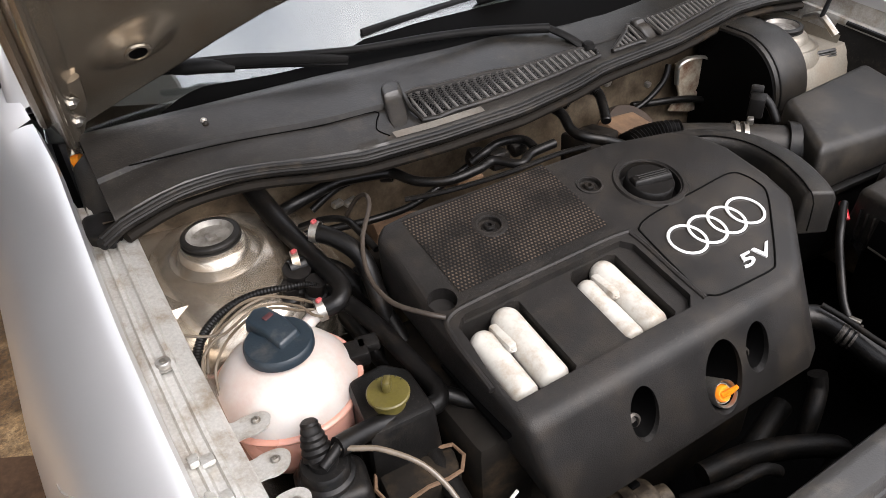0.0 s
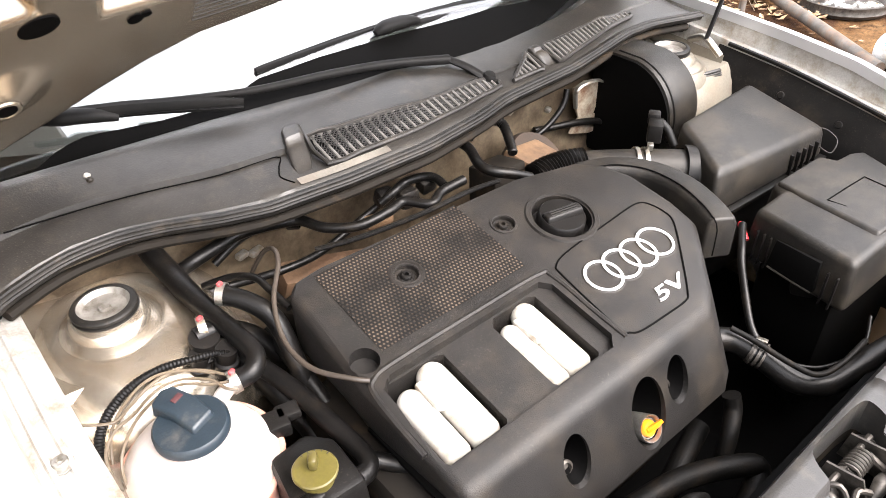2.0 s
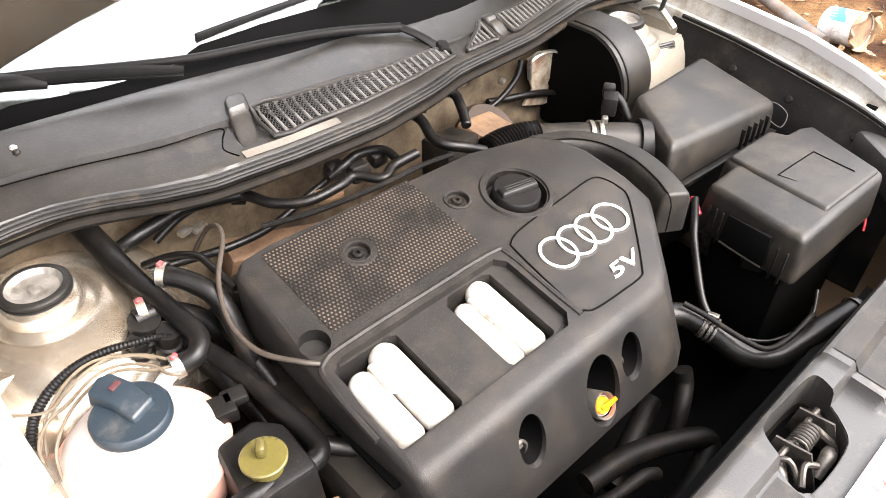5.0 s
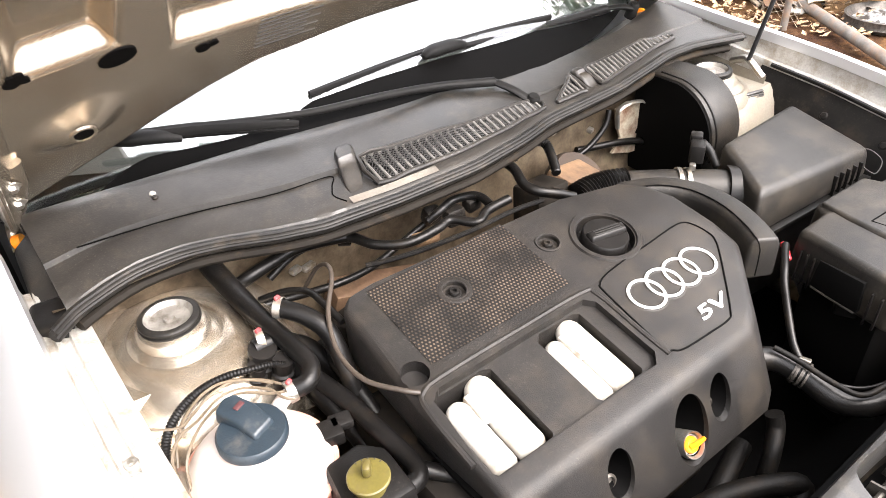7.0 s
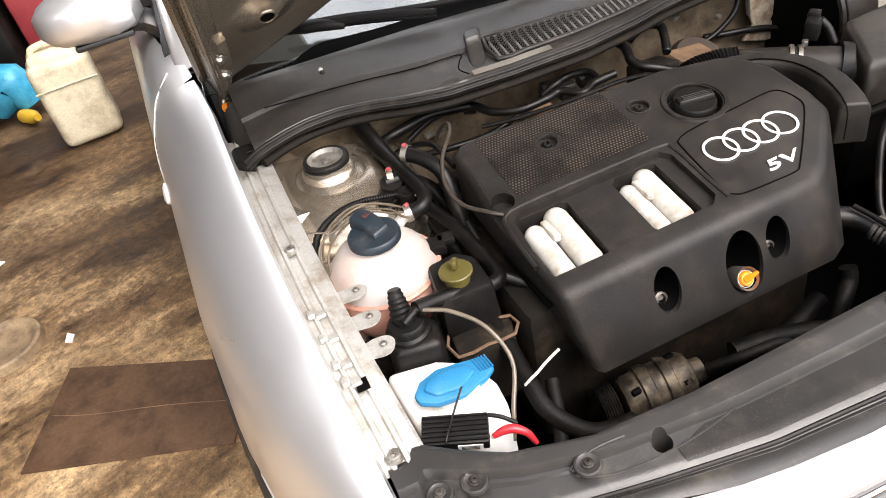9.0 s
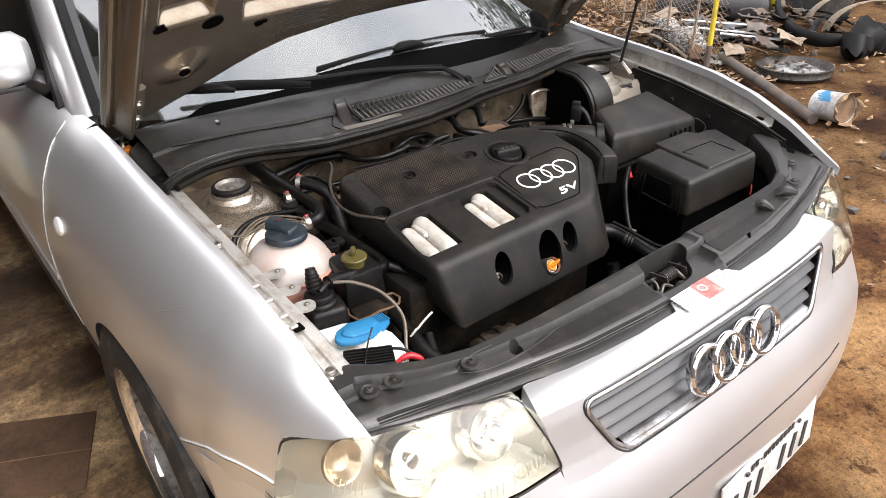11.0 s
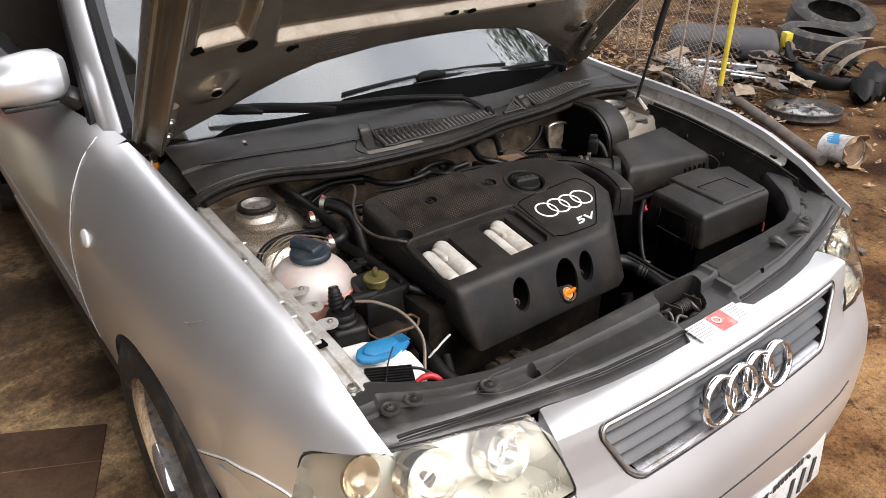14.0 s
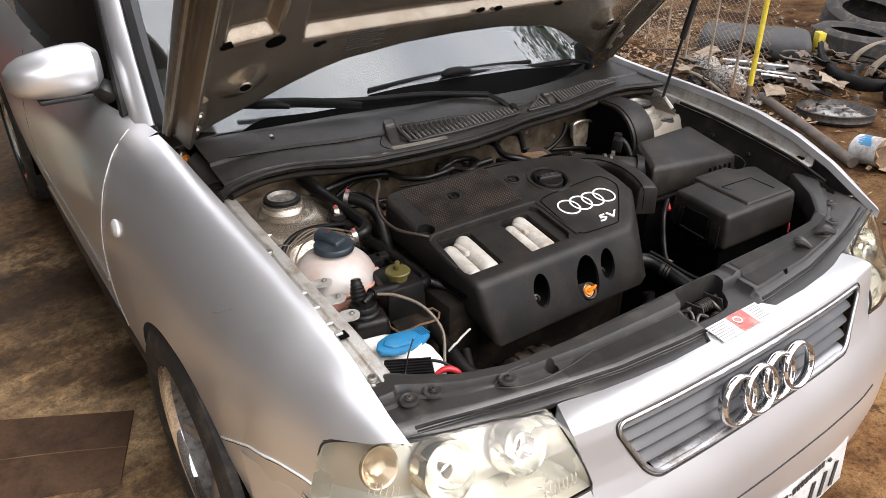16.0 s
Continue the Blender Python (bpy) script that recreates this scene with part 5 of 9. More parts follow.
for x0, x1, k0, k1, nn in SLAT_ROWS:
    def kk(x, top):
        t = (x - x0) / (x1 - x0)
        if nn == 7:
            return k0 + (k1 - k0) * (t if top else 0) + 0.05
        if nn == 26:
            return (k1 - 0.06 * t - 0.06 * smooth_in(t - 0.85, 0.15)) if top else k0
        return (k1 - 0.06 * t - 0.10 * smooth_in(t - 0.75, 0.25)) if top else (k0 + 0.10 * t)
    # Black sheet on the cowl paints the dark behind the slats.
    bm = bmesh.new()
    rows = [[cowl_at(x, kk(x, False) + (kk(x, True) - kk(x, False)) * q, 0.0025) for q in np.linspace(0, 1, 5)] for x in np.linspace(x0, x1, 30)]
    grid(bm, rows)
    gb = part("cowl_grille", bm, VOID, cowl, "black grille with slanting slats")
    for i in range(nn):
        x = x0 + (x1 - x0) * (i + 0.5) / nn
        bm = bmesh.new()
        a, b = kk(x, False), kk(x, True)
        if b - a < 0.06:
            continue
        tube(bm, [cowl_at(x - 0.0020, a, 0.003), cowl_at(x - 0.0014, a + (b - a) * 0.12, 0.0042), cowl_at(x + 0.0014, a + (b - a) * 0.88, 0.0042), cowl_at(x + 0.0020, b, 0.003)], [0.0050, 0.0027, 0.0027, 0.0050], 8, 3)
        part("slat", bm, SLATM, gb)
    for da in (1, -1):
        bm = bmesh.new()
        run = 0.055
        for i in range(-12, int(nn * 2.4) + 12):
            xa = x0 + (x1 - x0) * i / (nn * 2.4)
            ends = []
            for q in np.linspace(0, 1, 12):
                x = xa + da * run * q
                if x0 < x < x1:
                    ends.append(cowl_at(x, kk(x, False) + (kk(x, True) - kk(x, False)) * q, 0.003))
            if len(ends) > 2:
                tube(bm, [ends[0], ends[-1]], 0.0006, 4)
        gm = part("wire_mesh", bm, MESHDK, gb)
        gm["kind"] = "stuff"
    bm = bmesh.new()
    loop = [cowl_at(x, kk(x, False), 0.004) for x in np.linspace(x0, x1, 8)] + [cowl_at(x, kk(x, True), 0.004) for x in np.linspace(x1, x0, 8)]
    tube(bm, loop, 0.004, 8, 2, True)
    part("grille_frame", bm, COWL, gb)
# raised blocks at the grille's ends, seams, strip, clips
for x, k0, k1, w in ((-0.236, 0.17, 0.62, 0.017), (0.280, 0.16, 0.56, 0.013)):
    bm = bmesh.new()
    rows = []
    for q in np.linspace(0, 1, 14):
        c = cowl_at(x + 0.028 * (q - 0.5) * (1 if x < 0 else -0.4), k0 + (k1 - k0) * q)
        up = 0.013 * smooth_in(q, 0.55) * smooth_in(1 - q, 0.10) + 0.0005
        wd = w * (0.75 + 0.25 * smooth_in(q, 0.3)) * (0.55 + 0.45 * smooth_in(1 - q, 0.15))
        rows.append([c + Vector((wd * math.copysign(abs(math.cos(a)) ** 0.45, math.cos(a)), 0, -0.004 + (up + 0.004) * max(0.0, math.sin(a)) ** 0.35)) for a in np.linspace(math.pi, 0, 17)])
    grid(bm, rows, flip=True)
    part("end_block", bm, COWL, cowl, "rounded raised end of the grille")
bm = bmesh.new()
rows = [[cowl_at(x, 0.05, 0.002), cowl_at(x, 0.115, 0.003)] for x in np.linspace(-0.270, -0.12, 8)]
grid(bm, rows)
part("label_strip", bm, surface("pale_strip", (0.10, 0.092, 0.08), (0.17, 0.157, 0.135), 0.5, 0, 20, 300, 0.05, grime=(0.12, 0.10, 0.08), grime_amt=0.5, grime_scale=30), cowl, "pale dusty strip")
for x, k, mt in ((-0.497, 0.72, FLANGE), (-0.497, 0.66, BLACK)):
    bm = bmesh.new()
    lathe(bm, [(0.0, 0.0030), (0.0030, 0.0025), (0.0038, 0.001), (0.0050, 0.0004), (0.0050, -0.002)], cowl_at(x, k, 0.0010), (0, -0.1, 1), 12)
    part("clip", bm, mt, cowl)
# groove round the removable panel
bm = bmesh.new()
tube(bm, [cowl_at(x, k, 0.0004) for x, k in ((-0.62, 0.42), (-0.53, 0.40), (-0.45, 0.395), (-0.35, 0.40), (-0.268, 0.41), (-0.276, 0.30), (-0.285, 0.20), (-0.275, 0.10))], 0.0011, 6, 4)
part("panel_groove", bm, VOID, cowl, "thin dark groove")
# weatherstrip
bm = bmesh.new()
line = [cowl_at(x, 0, 0.004) + Vector((0, -0.010, 0)) for x in np.linspace(-0.69, 0.69, 47)]
line[0].y -= 0.01
tube(bm, line, 0.0085, 10, 2)
seal = thing("hood_seal", (0, 0.9, 0.89), "black ridged rubber hood seal along the bulkhead", "rubber seal")
part("seal_body", bm, SEAL, seal)
for off, up in ((-0.0125, 0.006), (-0.004, 0.0118), (0.0035, 0.009)):
    bm = bmesh.new()
    tube(bm, [p + Vector((0, off + 0.004, up - 0.003)) for p in line], 0.0026, 6, 2)
    part("seal_lip", bm, SEAL, seal)
bm = bmesh.new()
tube(bm, [(x, interp(SEALY, x) - 0.010, 0.880) for x in np.linspace(-0.66, 0.66, 30)], 0.010, 8, 2, flat=0.8)
part("seal_flange", bm, DARKBAY, car, "dirty bulkhead flange under the seal")
# dusty end plates and the rubber blocks at the seal's ends
for s in (-1, 1):
    bm = bmesh.new()
    prism(bm, [(s * 0.697, 1.02, 0.862), (s * 0.655, 0.99, 0.862), (s * 0.645, 1.05, 0.87), (s * 0.655, 1.14, 0.88), (s * 0.690, 1.14, 0.88)], [(s * 0.696, 1.025, 0.874), (s * 0.658, 0.995, 0.884), (s * 0.650, 1.05, 0.902), (s * 0.660, 1.14, 0.925), (s * 0.687, 1.14, 0.905)], 0.006)
    mono("cowl_corner_cap", bm, COWL, "dusty dark plastic plate at the end of the cowl", "trim cap", "cowl corner caps")
    bm = bmesh.new()
    prism(bm, [(s * 0.716, 0.968, 0.858), (s * 0.672, 0.938, 0.858), (s * 0.650, 0.985, 0.860), (s * 0.662, 1.012, 0.862), (s * 0.706, 1.030, 0.862)], [(s * 0.711, 0.972, 0.884), (s * 0.674, 0.946, 0.889), (s * 0.654, 0.985, 0.896), (s * 0.666, 1.005, 0.898), (s * 0.700, 1.022, 0.890)], 0.009, 3)
    mono("seal_end_block", bm, RUBBER, "black rubber block at the end of the hood seal", "rubber block", "seal end blocks")

# ---- wipers ----


def wiper(pivot, arm, tip_a, tip_b, hold):
    w = thing("wiper", pivot, "black windscreen wiper at rest", "wiper", "windscreen wipers")
    bm = bmesh.new()
    tube(bm, [pivot, Vector(pivot).lerp(Vector(arm[0]), 0.5) + Vector((0, 0, 0.004)), arm[0]], [0.012, 0.010, 0.009], 10, 4, flat=0.6)
    n = len(arm)
    tube(bm, arm, [0.0085 - 0.0035 * k / (n - 1) for k in range(n)], 10, 6, flat=1.0)
    part("arm", bm, WIPERM, w)
    bm = bmesh.new()
    lathe(bm, [(0.0, 0.016), (0.009, 0.0145), (0.012, 0.010), (0.013, -0.02)], pivot, (0, -0.3, 1), 18)
    part("pivot_cap", bm, WIPERM, w)
    bm = bmesh.new()
    a, b = Vector(tip_a), Vector(tip_b)
    tube(bm, [a.lerp(b, k) + Vector((0, 0, 0.006 * math.sin(math.pi * k))) for k in (0, 0.25, 0.5, 0.75, 1)], [0.004, 0.007, 0.008, 0.007, 0.004], 8, 5, flat=1.4)
    part("blade", bm, WIPERM, w)
    bm = bmesh.new()
    tube(bm, [a + Vector((0, 0.004, -0.009)), a.lerp(b, 0.5) + Vector((0, 0.004, -0.005)), b + Vector((0, 0.004, -0.009))], 0.004, 6, 5)
    part("rubber", bm, WIPERM, w)
    bm = bmesh.new()
    d = (b - a).normalized()
    h = Vector(hold)
    tube(bm, [h - d * 0.045, h - d * 0.025 + Vector((0, 0, 0.006)), h + d * 0.02 + Vector((0, 0, 0.006)), h + d * 0.05], [0.006, 0.014, 0.013, 0.007], 10, 5, flat=0.9)
    part("blade_holder", bm, WIPERM, w)
    return w


wiper((0.146, 0.980, 0.908), [(0.104, 1.035, 0.942), (0.0, 1.066, 0.955), (-0.11, 1.072, 0.970), (-0.25, 1.088, 0.980), (-0.40, 1.150, 0.988)], (-0.54, 1.205, 0.990), (-0.262, 1.072, 0.974), (-0.465, 1.166, 0.981))
wiper((0.606, 1.146, 0.925), [(0.52, 1.150, 0.945), (0.34, 1.148, 0.954), (0.20, 1.138, 0.968), (0.075, 1.125, 0.984)], (-0.204, 1.140, 0.982), (0.36, 1.155, 0.966), (0.06, 1.122, 0.986))
# ---- lock carrier ----
LCR = [(-0.69, 0.350), (-0.675, 0.350), (-0.655, 0.352), (-0.645, 0.372), (-0.63, 0.360), (-0.59, 0.325), (-0.55, 0.298), (-0.455, 0.272), (-0.33, 0.264), (0, 0.266), (0.33, 0.264), (0.43, 0.268), (0.508, 0.297), (0.575, 0.355), (0.62, 0.41), (0.655, 0.455), (0.69, 0.46)]
LCF = [(-0.69, 0.255), (-0.675, 0.247), (-0.55, 0.219), (-0.42, 0.190), (-0.29, 0.164), (-0.13, 0.150), (0, 0.147), (0.13, 0.150), (0.29, 0.164), (0.42, 0.190), (0.55, 0.219), (0.675, 0.25), (0.69, 0.258)]
LSEC = [(0.0, 0.735), (0.015, 0.765), (0.06, 0.777), (0.14, 0.780), (0.37, 0.7795), (0.395, 0.777), (0.42, 0.766), (0.70, 0.7635), (0.82, 0.7625), (0.90, 0.759), (0.97, 0.754), (1.0, 0.750)]


def carrier_at(x, f):
    a, b = interp(LCR, x), interp(LCF, x)
    z = interp(LSEC, f)
    # bare lock plate between the two covers, and the raised cover beyond it
    mid = smooth_in(x + 0.078, 0.006) * smooth_in(0.098 - x, 0.006) * smooth_in(f - 0.40, 0.03)
    z += mid * (0.7575 - 0.004 * f - z)
    z += 0.0075 * smooth_in(x - 0.092, 0.006) * smooth_in(0.50 - x, 0.03) * smooth_in(f - 0.05, 0.04) * smooth_in(0.80 - f, 0.04)
    return Vector((x, a + (b - a) * f, z + 0.006 * smooth_in(abs(x) - 0.45, 0.12) * (f < 0.5)))


carrier = thing("lock_carrier_cover", (0, 0.2, 0.74), "black plastic front slam panel cover with screws", "slam panel")
bm = bmesh.new()
def apron(x, k):
    p = carrier_at(x, 1)
    y1 = min(p.y - 0.002, interp(HOODGAP, abs(x)))
    return Vector((x, p.y + (y1 - p.y) * k, p.z + (0.7475 - p.z) * k + 0.002 * math.sin(k * math.pi)))


rows = [[carrier_at(x, f) for f in np.linspace(0, 1, 36)] + [apron(x, k) for k in (0.25, 0.5, 0.75, 1.0)] + [apron(x, 1) + Vector((0, 0.002, -0.012)), carrier_at(x, 0) + Vector((0, -0.004, -0.012))] for x in np.linspace(-0.681, 0.684, 274)]
vs = grid(bm, rows, close_v=True, flip=False)
bm.faces.new(vs[:42])
bm.faces.new(vs[-42:])
bmesh.ops.recalc_face_normals(bm, faces=bm.faces)
shell = part("carrier_shell", bm, CARRIER, carrier)
c1 = bmesh.new()
OPEN = catmull([(-0.078, 0.180, 0), (-0.030, 0.1755, 0), (0.018, 0.179, 0), (0.040, 0.196, 0), (0.058, 0.222, 0), (0.064, 0.244, 0), (0.045, 0.251, 0), (0.0, 0.253, 0), (-0.042, 0.254, 0), (-0.060, 0.244, 0), (-0.074, 0.218, 0), (-0.086, 0.195, 0)], 3, True)
prism(c1, [(p.x, p.y, 0.70) for p in OPEN], [(p.x, p.y, 0.83) for p in OPEN])
cutters = [c1]
for hx, hy, hr in ((-0.395, 0.226, 0.012), (0.30, 0.222, 0.010), (0.215, 0.185, 0.008), (0.16, 0.205, 0.006)):
    c = bmesh.new()
    lathe(c, [(hr, 0.72), (hr, 0.82)], (hx, hy, 0), (0, 0, 1), 18)
    cutters.append(c)
cut(shell, cutters)
for x, y, z in ((-0.483, 0.238, 0.780), (-0.60, 0.282, 0.781), (-0.640, 0.290, 0.778), (0.50, 0.245, 0.775), (0.585, 0.30, 0.778), (0.42, 0.225, 0.774)):
    bm = bmesh.new()
    lathe(bm, [(0.0165, -0.004), (0.0155, -0.0006), (0.013, 0.0), (0.011, -0.0012), (0.0, -0.0012)], (x, y, z), (0, 0, 1), 24, caps=False)
    bo = part("screw_boss", bm, CARRIER, carrier)
    mesh_screw((x, y, z), (0, 0, 1), 0.0048, bo, GREASY)
for x0, y0, x1, y1 in ((0.40, 0.235, 0.44, 0.205), (0.31, 0.24, 0.335, 0.20)):
    bm = bmesh.new()
    tube(bm, [(x0, y0, 0.775), ((x0 + x1) / 2, (y0 + y1) / 2, 0.786), (x1, y1, 0.775)], [0.004, 0.011, 0.004], 8, 5)
    part("moulded_rib", bm, CARRIER, carrier)
# Thin sheets over the panel give its two plateaus a darker tone.
for x0, x1, f0, f1 in ((-0.385, -0.088, 0.46, 0.86), (0.112, 0.480, 0.14, 0.76)):
    bm = bmesh.new()
    vs = grid(bm, [[carrier_at(x, f) + Vector((0, 0, 0.0012)) for f in np.linspace(f0 + 0.18 * (1 - smooth_in(x - x0, 0.05)) * (x0 < 0), f1, 9)] for x in np.linspace(x0, x1, 40)])
    part("dark_overlay", bm, BOXP, carrier, "thin dark dusty sheet laid over the panel")
fs = thing("front_hood_seal", (0, 0.17, 0.768), "black rubber seal strip along the slam panel", "rubber seal")
for x0, x1 in ((-0.655, -0.082), (0.100, 0.655)):
    bm = bmesh.new()
    tube(bm, [carrier_at(x, 0.94) + Vector((0, 0, -0.0008)) for x in np.linspace(x0, x1, 18)], 0.0032, 8, 2)
    part("seal_tube", bm, SEAL, fs)
    bm = bmesh.new()
    tube(bm, [carrier_at(x, 0.985) for x in np.linspace(x0, x1, 18)], 0.0016, 6, 2)
    part("seal_lip", bm, SEAL, fs)
# triangular screw field with a moulded edge
bm = bmesh.new()
tube(bm, [carrier_at(x, f) + Vector((0, 0, 0.0005)) for x, f in ((-0.300, 0.43), (-0.345, 0.55), (-0.40, 0.66), (-0.455, 0.70), (-0.490, 0.62), (-0.500, 0.48), (-0.470, 0.36), (-0.43, 0.30))], 0.0016, 6, 5)
part("moulded_edge", bm, CARRIER, carrier)
# hood latch in its opening
latch = thing("hood_latch", (0, 0.21, 0.70), "greasy steel hood latch with a coil spring", "hood latch")
bm = bmesh.new()
box(bm, (0.0, 0.21, 0.705), (0.15, 0.09, 0.012), 0.003)
part("base_plate", bm, VOID, latch)
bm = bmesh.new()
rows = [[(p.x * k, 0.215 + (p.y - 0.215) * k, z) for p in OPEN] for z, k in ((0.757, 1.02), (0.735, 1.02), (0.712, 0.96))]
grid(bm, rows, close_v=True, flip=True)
part("pit_wall", bm, DARKBAY, latch, "latch pit wall coloured dark for its shade")
for x0, y0, x1, y1 in ((-0.070, 0.200, -0.030, 0.240), (-0.020, 0.186, 0.030, 0.190), (0.036, 0.205, 0.055, 0.240)):
    bm = bmesh.new()
    tube(bm, [(x0, y0, 0.722), ((x0 + x1) / 2, (y0 + y1) / 2, 0.738), (x1, y1, 0.726)], [0.006, 0.009, 0.006], 8, 4, flat=0.5)
    part("latch_lever", bm, GREASY, latch)
for sx in (-0.028, 0.030):
    bm = bmesh.new()
    prism(bm, [(sx, 0.18, 0.71), (sx, 0.245, 0.71), (sx, 0.24, 0.752), (sx, 0.20, 0.758)], [(sx + 0.003, 0.18, 0.71), (sx + 0.003, 0.245, 0.71), (sx + 0.003, 0.24, 0.752), (sx + 0.003, 0.20, 0.758)])
    part("latch_plate", bm, GREASY, latch)
bm = bmesh.new()
tube(bm, [(0.002 + 0.022 * (k / 40 - 0.5) * 1.6, 0.218 + 0.012 * math.cos(k * 1.05), 0.742 + 0.012 * math.sin(k * 1.05)) for k in range(42)], 0.0018, 6, 2)
part("coil_spring", bm, GREASY, latch, "coiled steel spring")
for pts, r in (([(-0.05, 0.225, 0.745), (0.05, 0.225, 0.745)], 0.004), ([(0.02, 0.215, 0.748), (0.028, 0.190, 0.730), (0.03, 0.178, 0.715)], 0.005), ([(-0.055, 0.19, 0.735), (-0.035, 0.20, 0.745), (-0.02, 0.19, 0.74)], 0.004), ([(-0.06, 0.235, 0.74), (-0.045, 0.215, 0.75), (-0.05, 0.195, 0.73)], 0.0035)):
    bm = bmesh.new()
    tube(bm, pts, r, 8, 4)
    part("latch_rod", bm, GREASY, latch)
# warning sticker on the nose edge
bm = bmesh.new()
sm = Matrix.Translation((-0.012, 0.131, 0.7590)) @ pose(0, 0, 0, 7, 0, 0) @ Matrix.Diagonal((1.15, 1.18, 1, 1))
box(bm, (0.002, 0, 0.001), (0.130, 0.036, 0.0012), 0.0)
bm.transform(sm)
stk = mono("warning_sticker", bm, STICKER, "white and red warning sticker with small print", "sticker")
bm = bmesh.new()
box(bm, (0.008, 0, 0.002), (0.042, 0.0365, 0.0012))
bm.transform(sm)
part("red_field", bm, FADEDRED, stk, "faded red field")
bm = bmesh.new()
ring_flat(bm, sm @ Vector((0.0, 0.004, 0.0035)), (0, 0, 1), 0.0085, 0.003, 0.0012, 24)
part("round_mark", bm, STICKER, stk, "white round mark")
for k in range(6):
    bm = bmesh.new()
    box(bm, (-0.043, 0.0135 - 0.0052 * k, 0.002), (0.044 - 0.006 * (k % 3), 0.0013, 0.0008))
    bm.transform(sm)
    part("print_line", bm, GREYTXT, stk)
    bm = bmesh.new()
    box(bm, (0.049, 0.0135 - 0.0052 * k, 0.002), (0.026, 0.0013, 0.0008))
    bm.transform(sm)
    part("print_line", bm, GREYTXT, stk)

# ---- engine cover ----
CN = Vector((0, -0.17, 1.0)).normalized()


def cz(y):
    """Height of the cover's top at a depth."""
    return 0.86 + 0.17 * (y - 0.70)


cover = thing("engine_cover", (-0.15, 0.58, 0.69), "dark grey plastic engine cover with a mesh field and window slots", "engine cover")
TOP = [(-0.392, 0.441), (0.019, 0.438), (0.055, 0.456), (0.152, 0.548), (0.160, 0.60), (0.158, 0.672), (0.140, 0.715), (0.105, 0.745), (0.0, 0.770), (-0.122, 0.776), (-0.330, 0.787), (-0.372, 0.783), (-0.392, 0.762), (-0.396, 0.60)]


def low_of(x, y):
    if y < 0.47:
        return (x + (0.012 if x > 0 else 0.018), y - 0.050, 0.690)
    return (x * 1.0 + (0.012 if x > 0.12 else 0), y, 0.78)


bm = bmesh.new()
prism(bm, [low_of(x, y) for x, y in TOP], [(x, y, cz(y)) for x, y in TOP], 0.013, 3)
shell = part("cover_shell", bm, COVER, cover, "dusty dark grey plastic shell")
cutters = []
# sunk field with the window slots
c = bmesh.new()
q = [(-0.380, 0.474), (-0.124, 0.474), (-0.110, 0.488), (-0.110, 0.587), (-0.122, 0.600), (-0.362, 0.600), (-0.376, 0.588), (-0.386, 0.49)]
prism(c, [(x, y, cz(y) - 0.010) for x, y in q], [(x, y, cz(y) + 0.05) for x, y in q])
cutters.append(c)
for x0, x1 in ((-0.378, -0.289), (-0.214, -0.136)):
    c = bmesh.new()
    q = [(x0 + 0.004, 0.481), (x1 - 0.004, 0.481), (x1, 0.485), (x1, 0.592), (x1 - 0.01, 0.597), (x0 + 0.01, 0.597), (x0, 0.588), (x0, 0.487)]
    prism(c, [(x, y, cz(y) - 0.055) for x, y in q], [(x, y, cz(y) + 0.01) for x, y in q])
    cutters.append(c)
# three oval holes in the front
for hx, hz, w, h in ((-0.242, 0.765, 0.0205, 0.032), (-0.118, 0.753, 0.030, 0.045), (-0.058, 0.765, 0.0195, 0.031)):
    c = bmesh.new()
    rows = [[(hx + w * math.cos(a), y, hz + h * math.sin(a) + (0.44 - y) * -0.1) for a in np.linspace(0, 2 * math.pi, 28, endpoint=False)] for y in (0.34, 0.472)]
    vs = grid(c, rows, close_v=True)
    c.faces.new(vs[:28])
    c.faces.new(vs[28:])
    cutters.append(c)
# oil cap well and screw wells
for hx, hy, hr, hd in ((-0.004, 0.668, 0.043, 0.022), (-0.251, 0.708, 0.0155, 0.006), (-0.084, 0.704, 0.0155, 0.006)):
    c = bmesh.new()
    lathe(c, [(hr, -hd), (hr, 0.05)], (hx, hy, cz(hy)), CN, 36)
    cutters.append(c)
# thumb recess at the back edge of the mesh field
c = bmesh.new()
lathe(c, [(0.018, -0.02), (0.018, 0.05)], (-0.372, 0.632, cz(0.632)), CN, 24)
cutters.append(c)
cut(shell, cutters)

# perforated field
m = bpy.data.materials.new("perforated_plastic")
m.use_nodes = True
n, l = m.node_tree.nodes, m.node_tree.links
b = n["Principled BSDF"]
tc = n.new("ShaderNodeTexCoord")
sep = n.new("ShaderNodeSeparateXYZ")
l.new(tc.outputs["Object"], sep.inputs["Vector"])


def mth(op, a, bb=None):
    q = n.new("ShaderNodeMath")
    q.operation = op
    for sock, v in zip(q.inputs, (a, bb)):
        if v is None:
            continue
        if isinstance(v, (int, float)):
            sock.default_value = v
        else:
            l.new(v, sock)
    return q.outputs[0]


PITCH = 0.0052
row = mth("FLOOR", mth("DIVIDE", sep.outputs["Y"], PITCH))
odd = mth("MULTIPLY", mth("MODULO", row, 2.0), 0.5)
u = mth("SUBTRACT", mth("FRACT", mth("ADD", mth("DIVIDE", sep.outputs["X"], PITCH), odd)), 0.5)
v = mth("SUBTRACT", mth("FRACT", mth("DIVIDE", sep.outputs["Y"], PITCH)), 0.5)
dist = mth("SQRT", mth("ADD", mth("MULTIPLY", u, u), mth("MULTIPLY", v, v)))
dot = n.new("ShaderNodeMapRange")
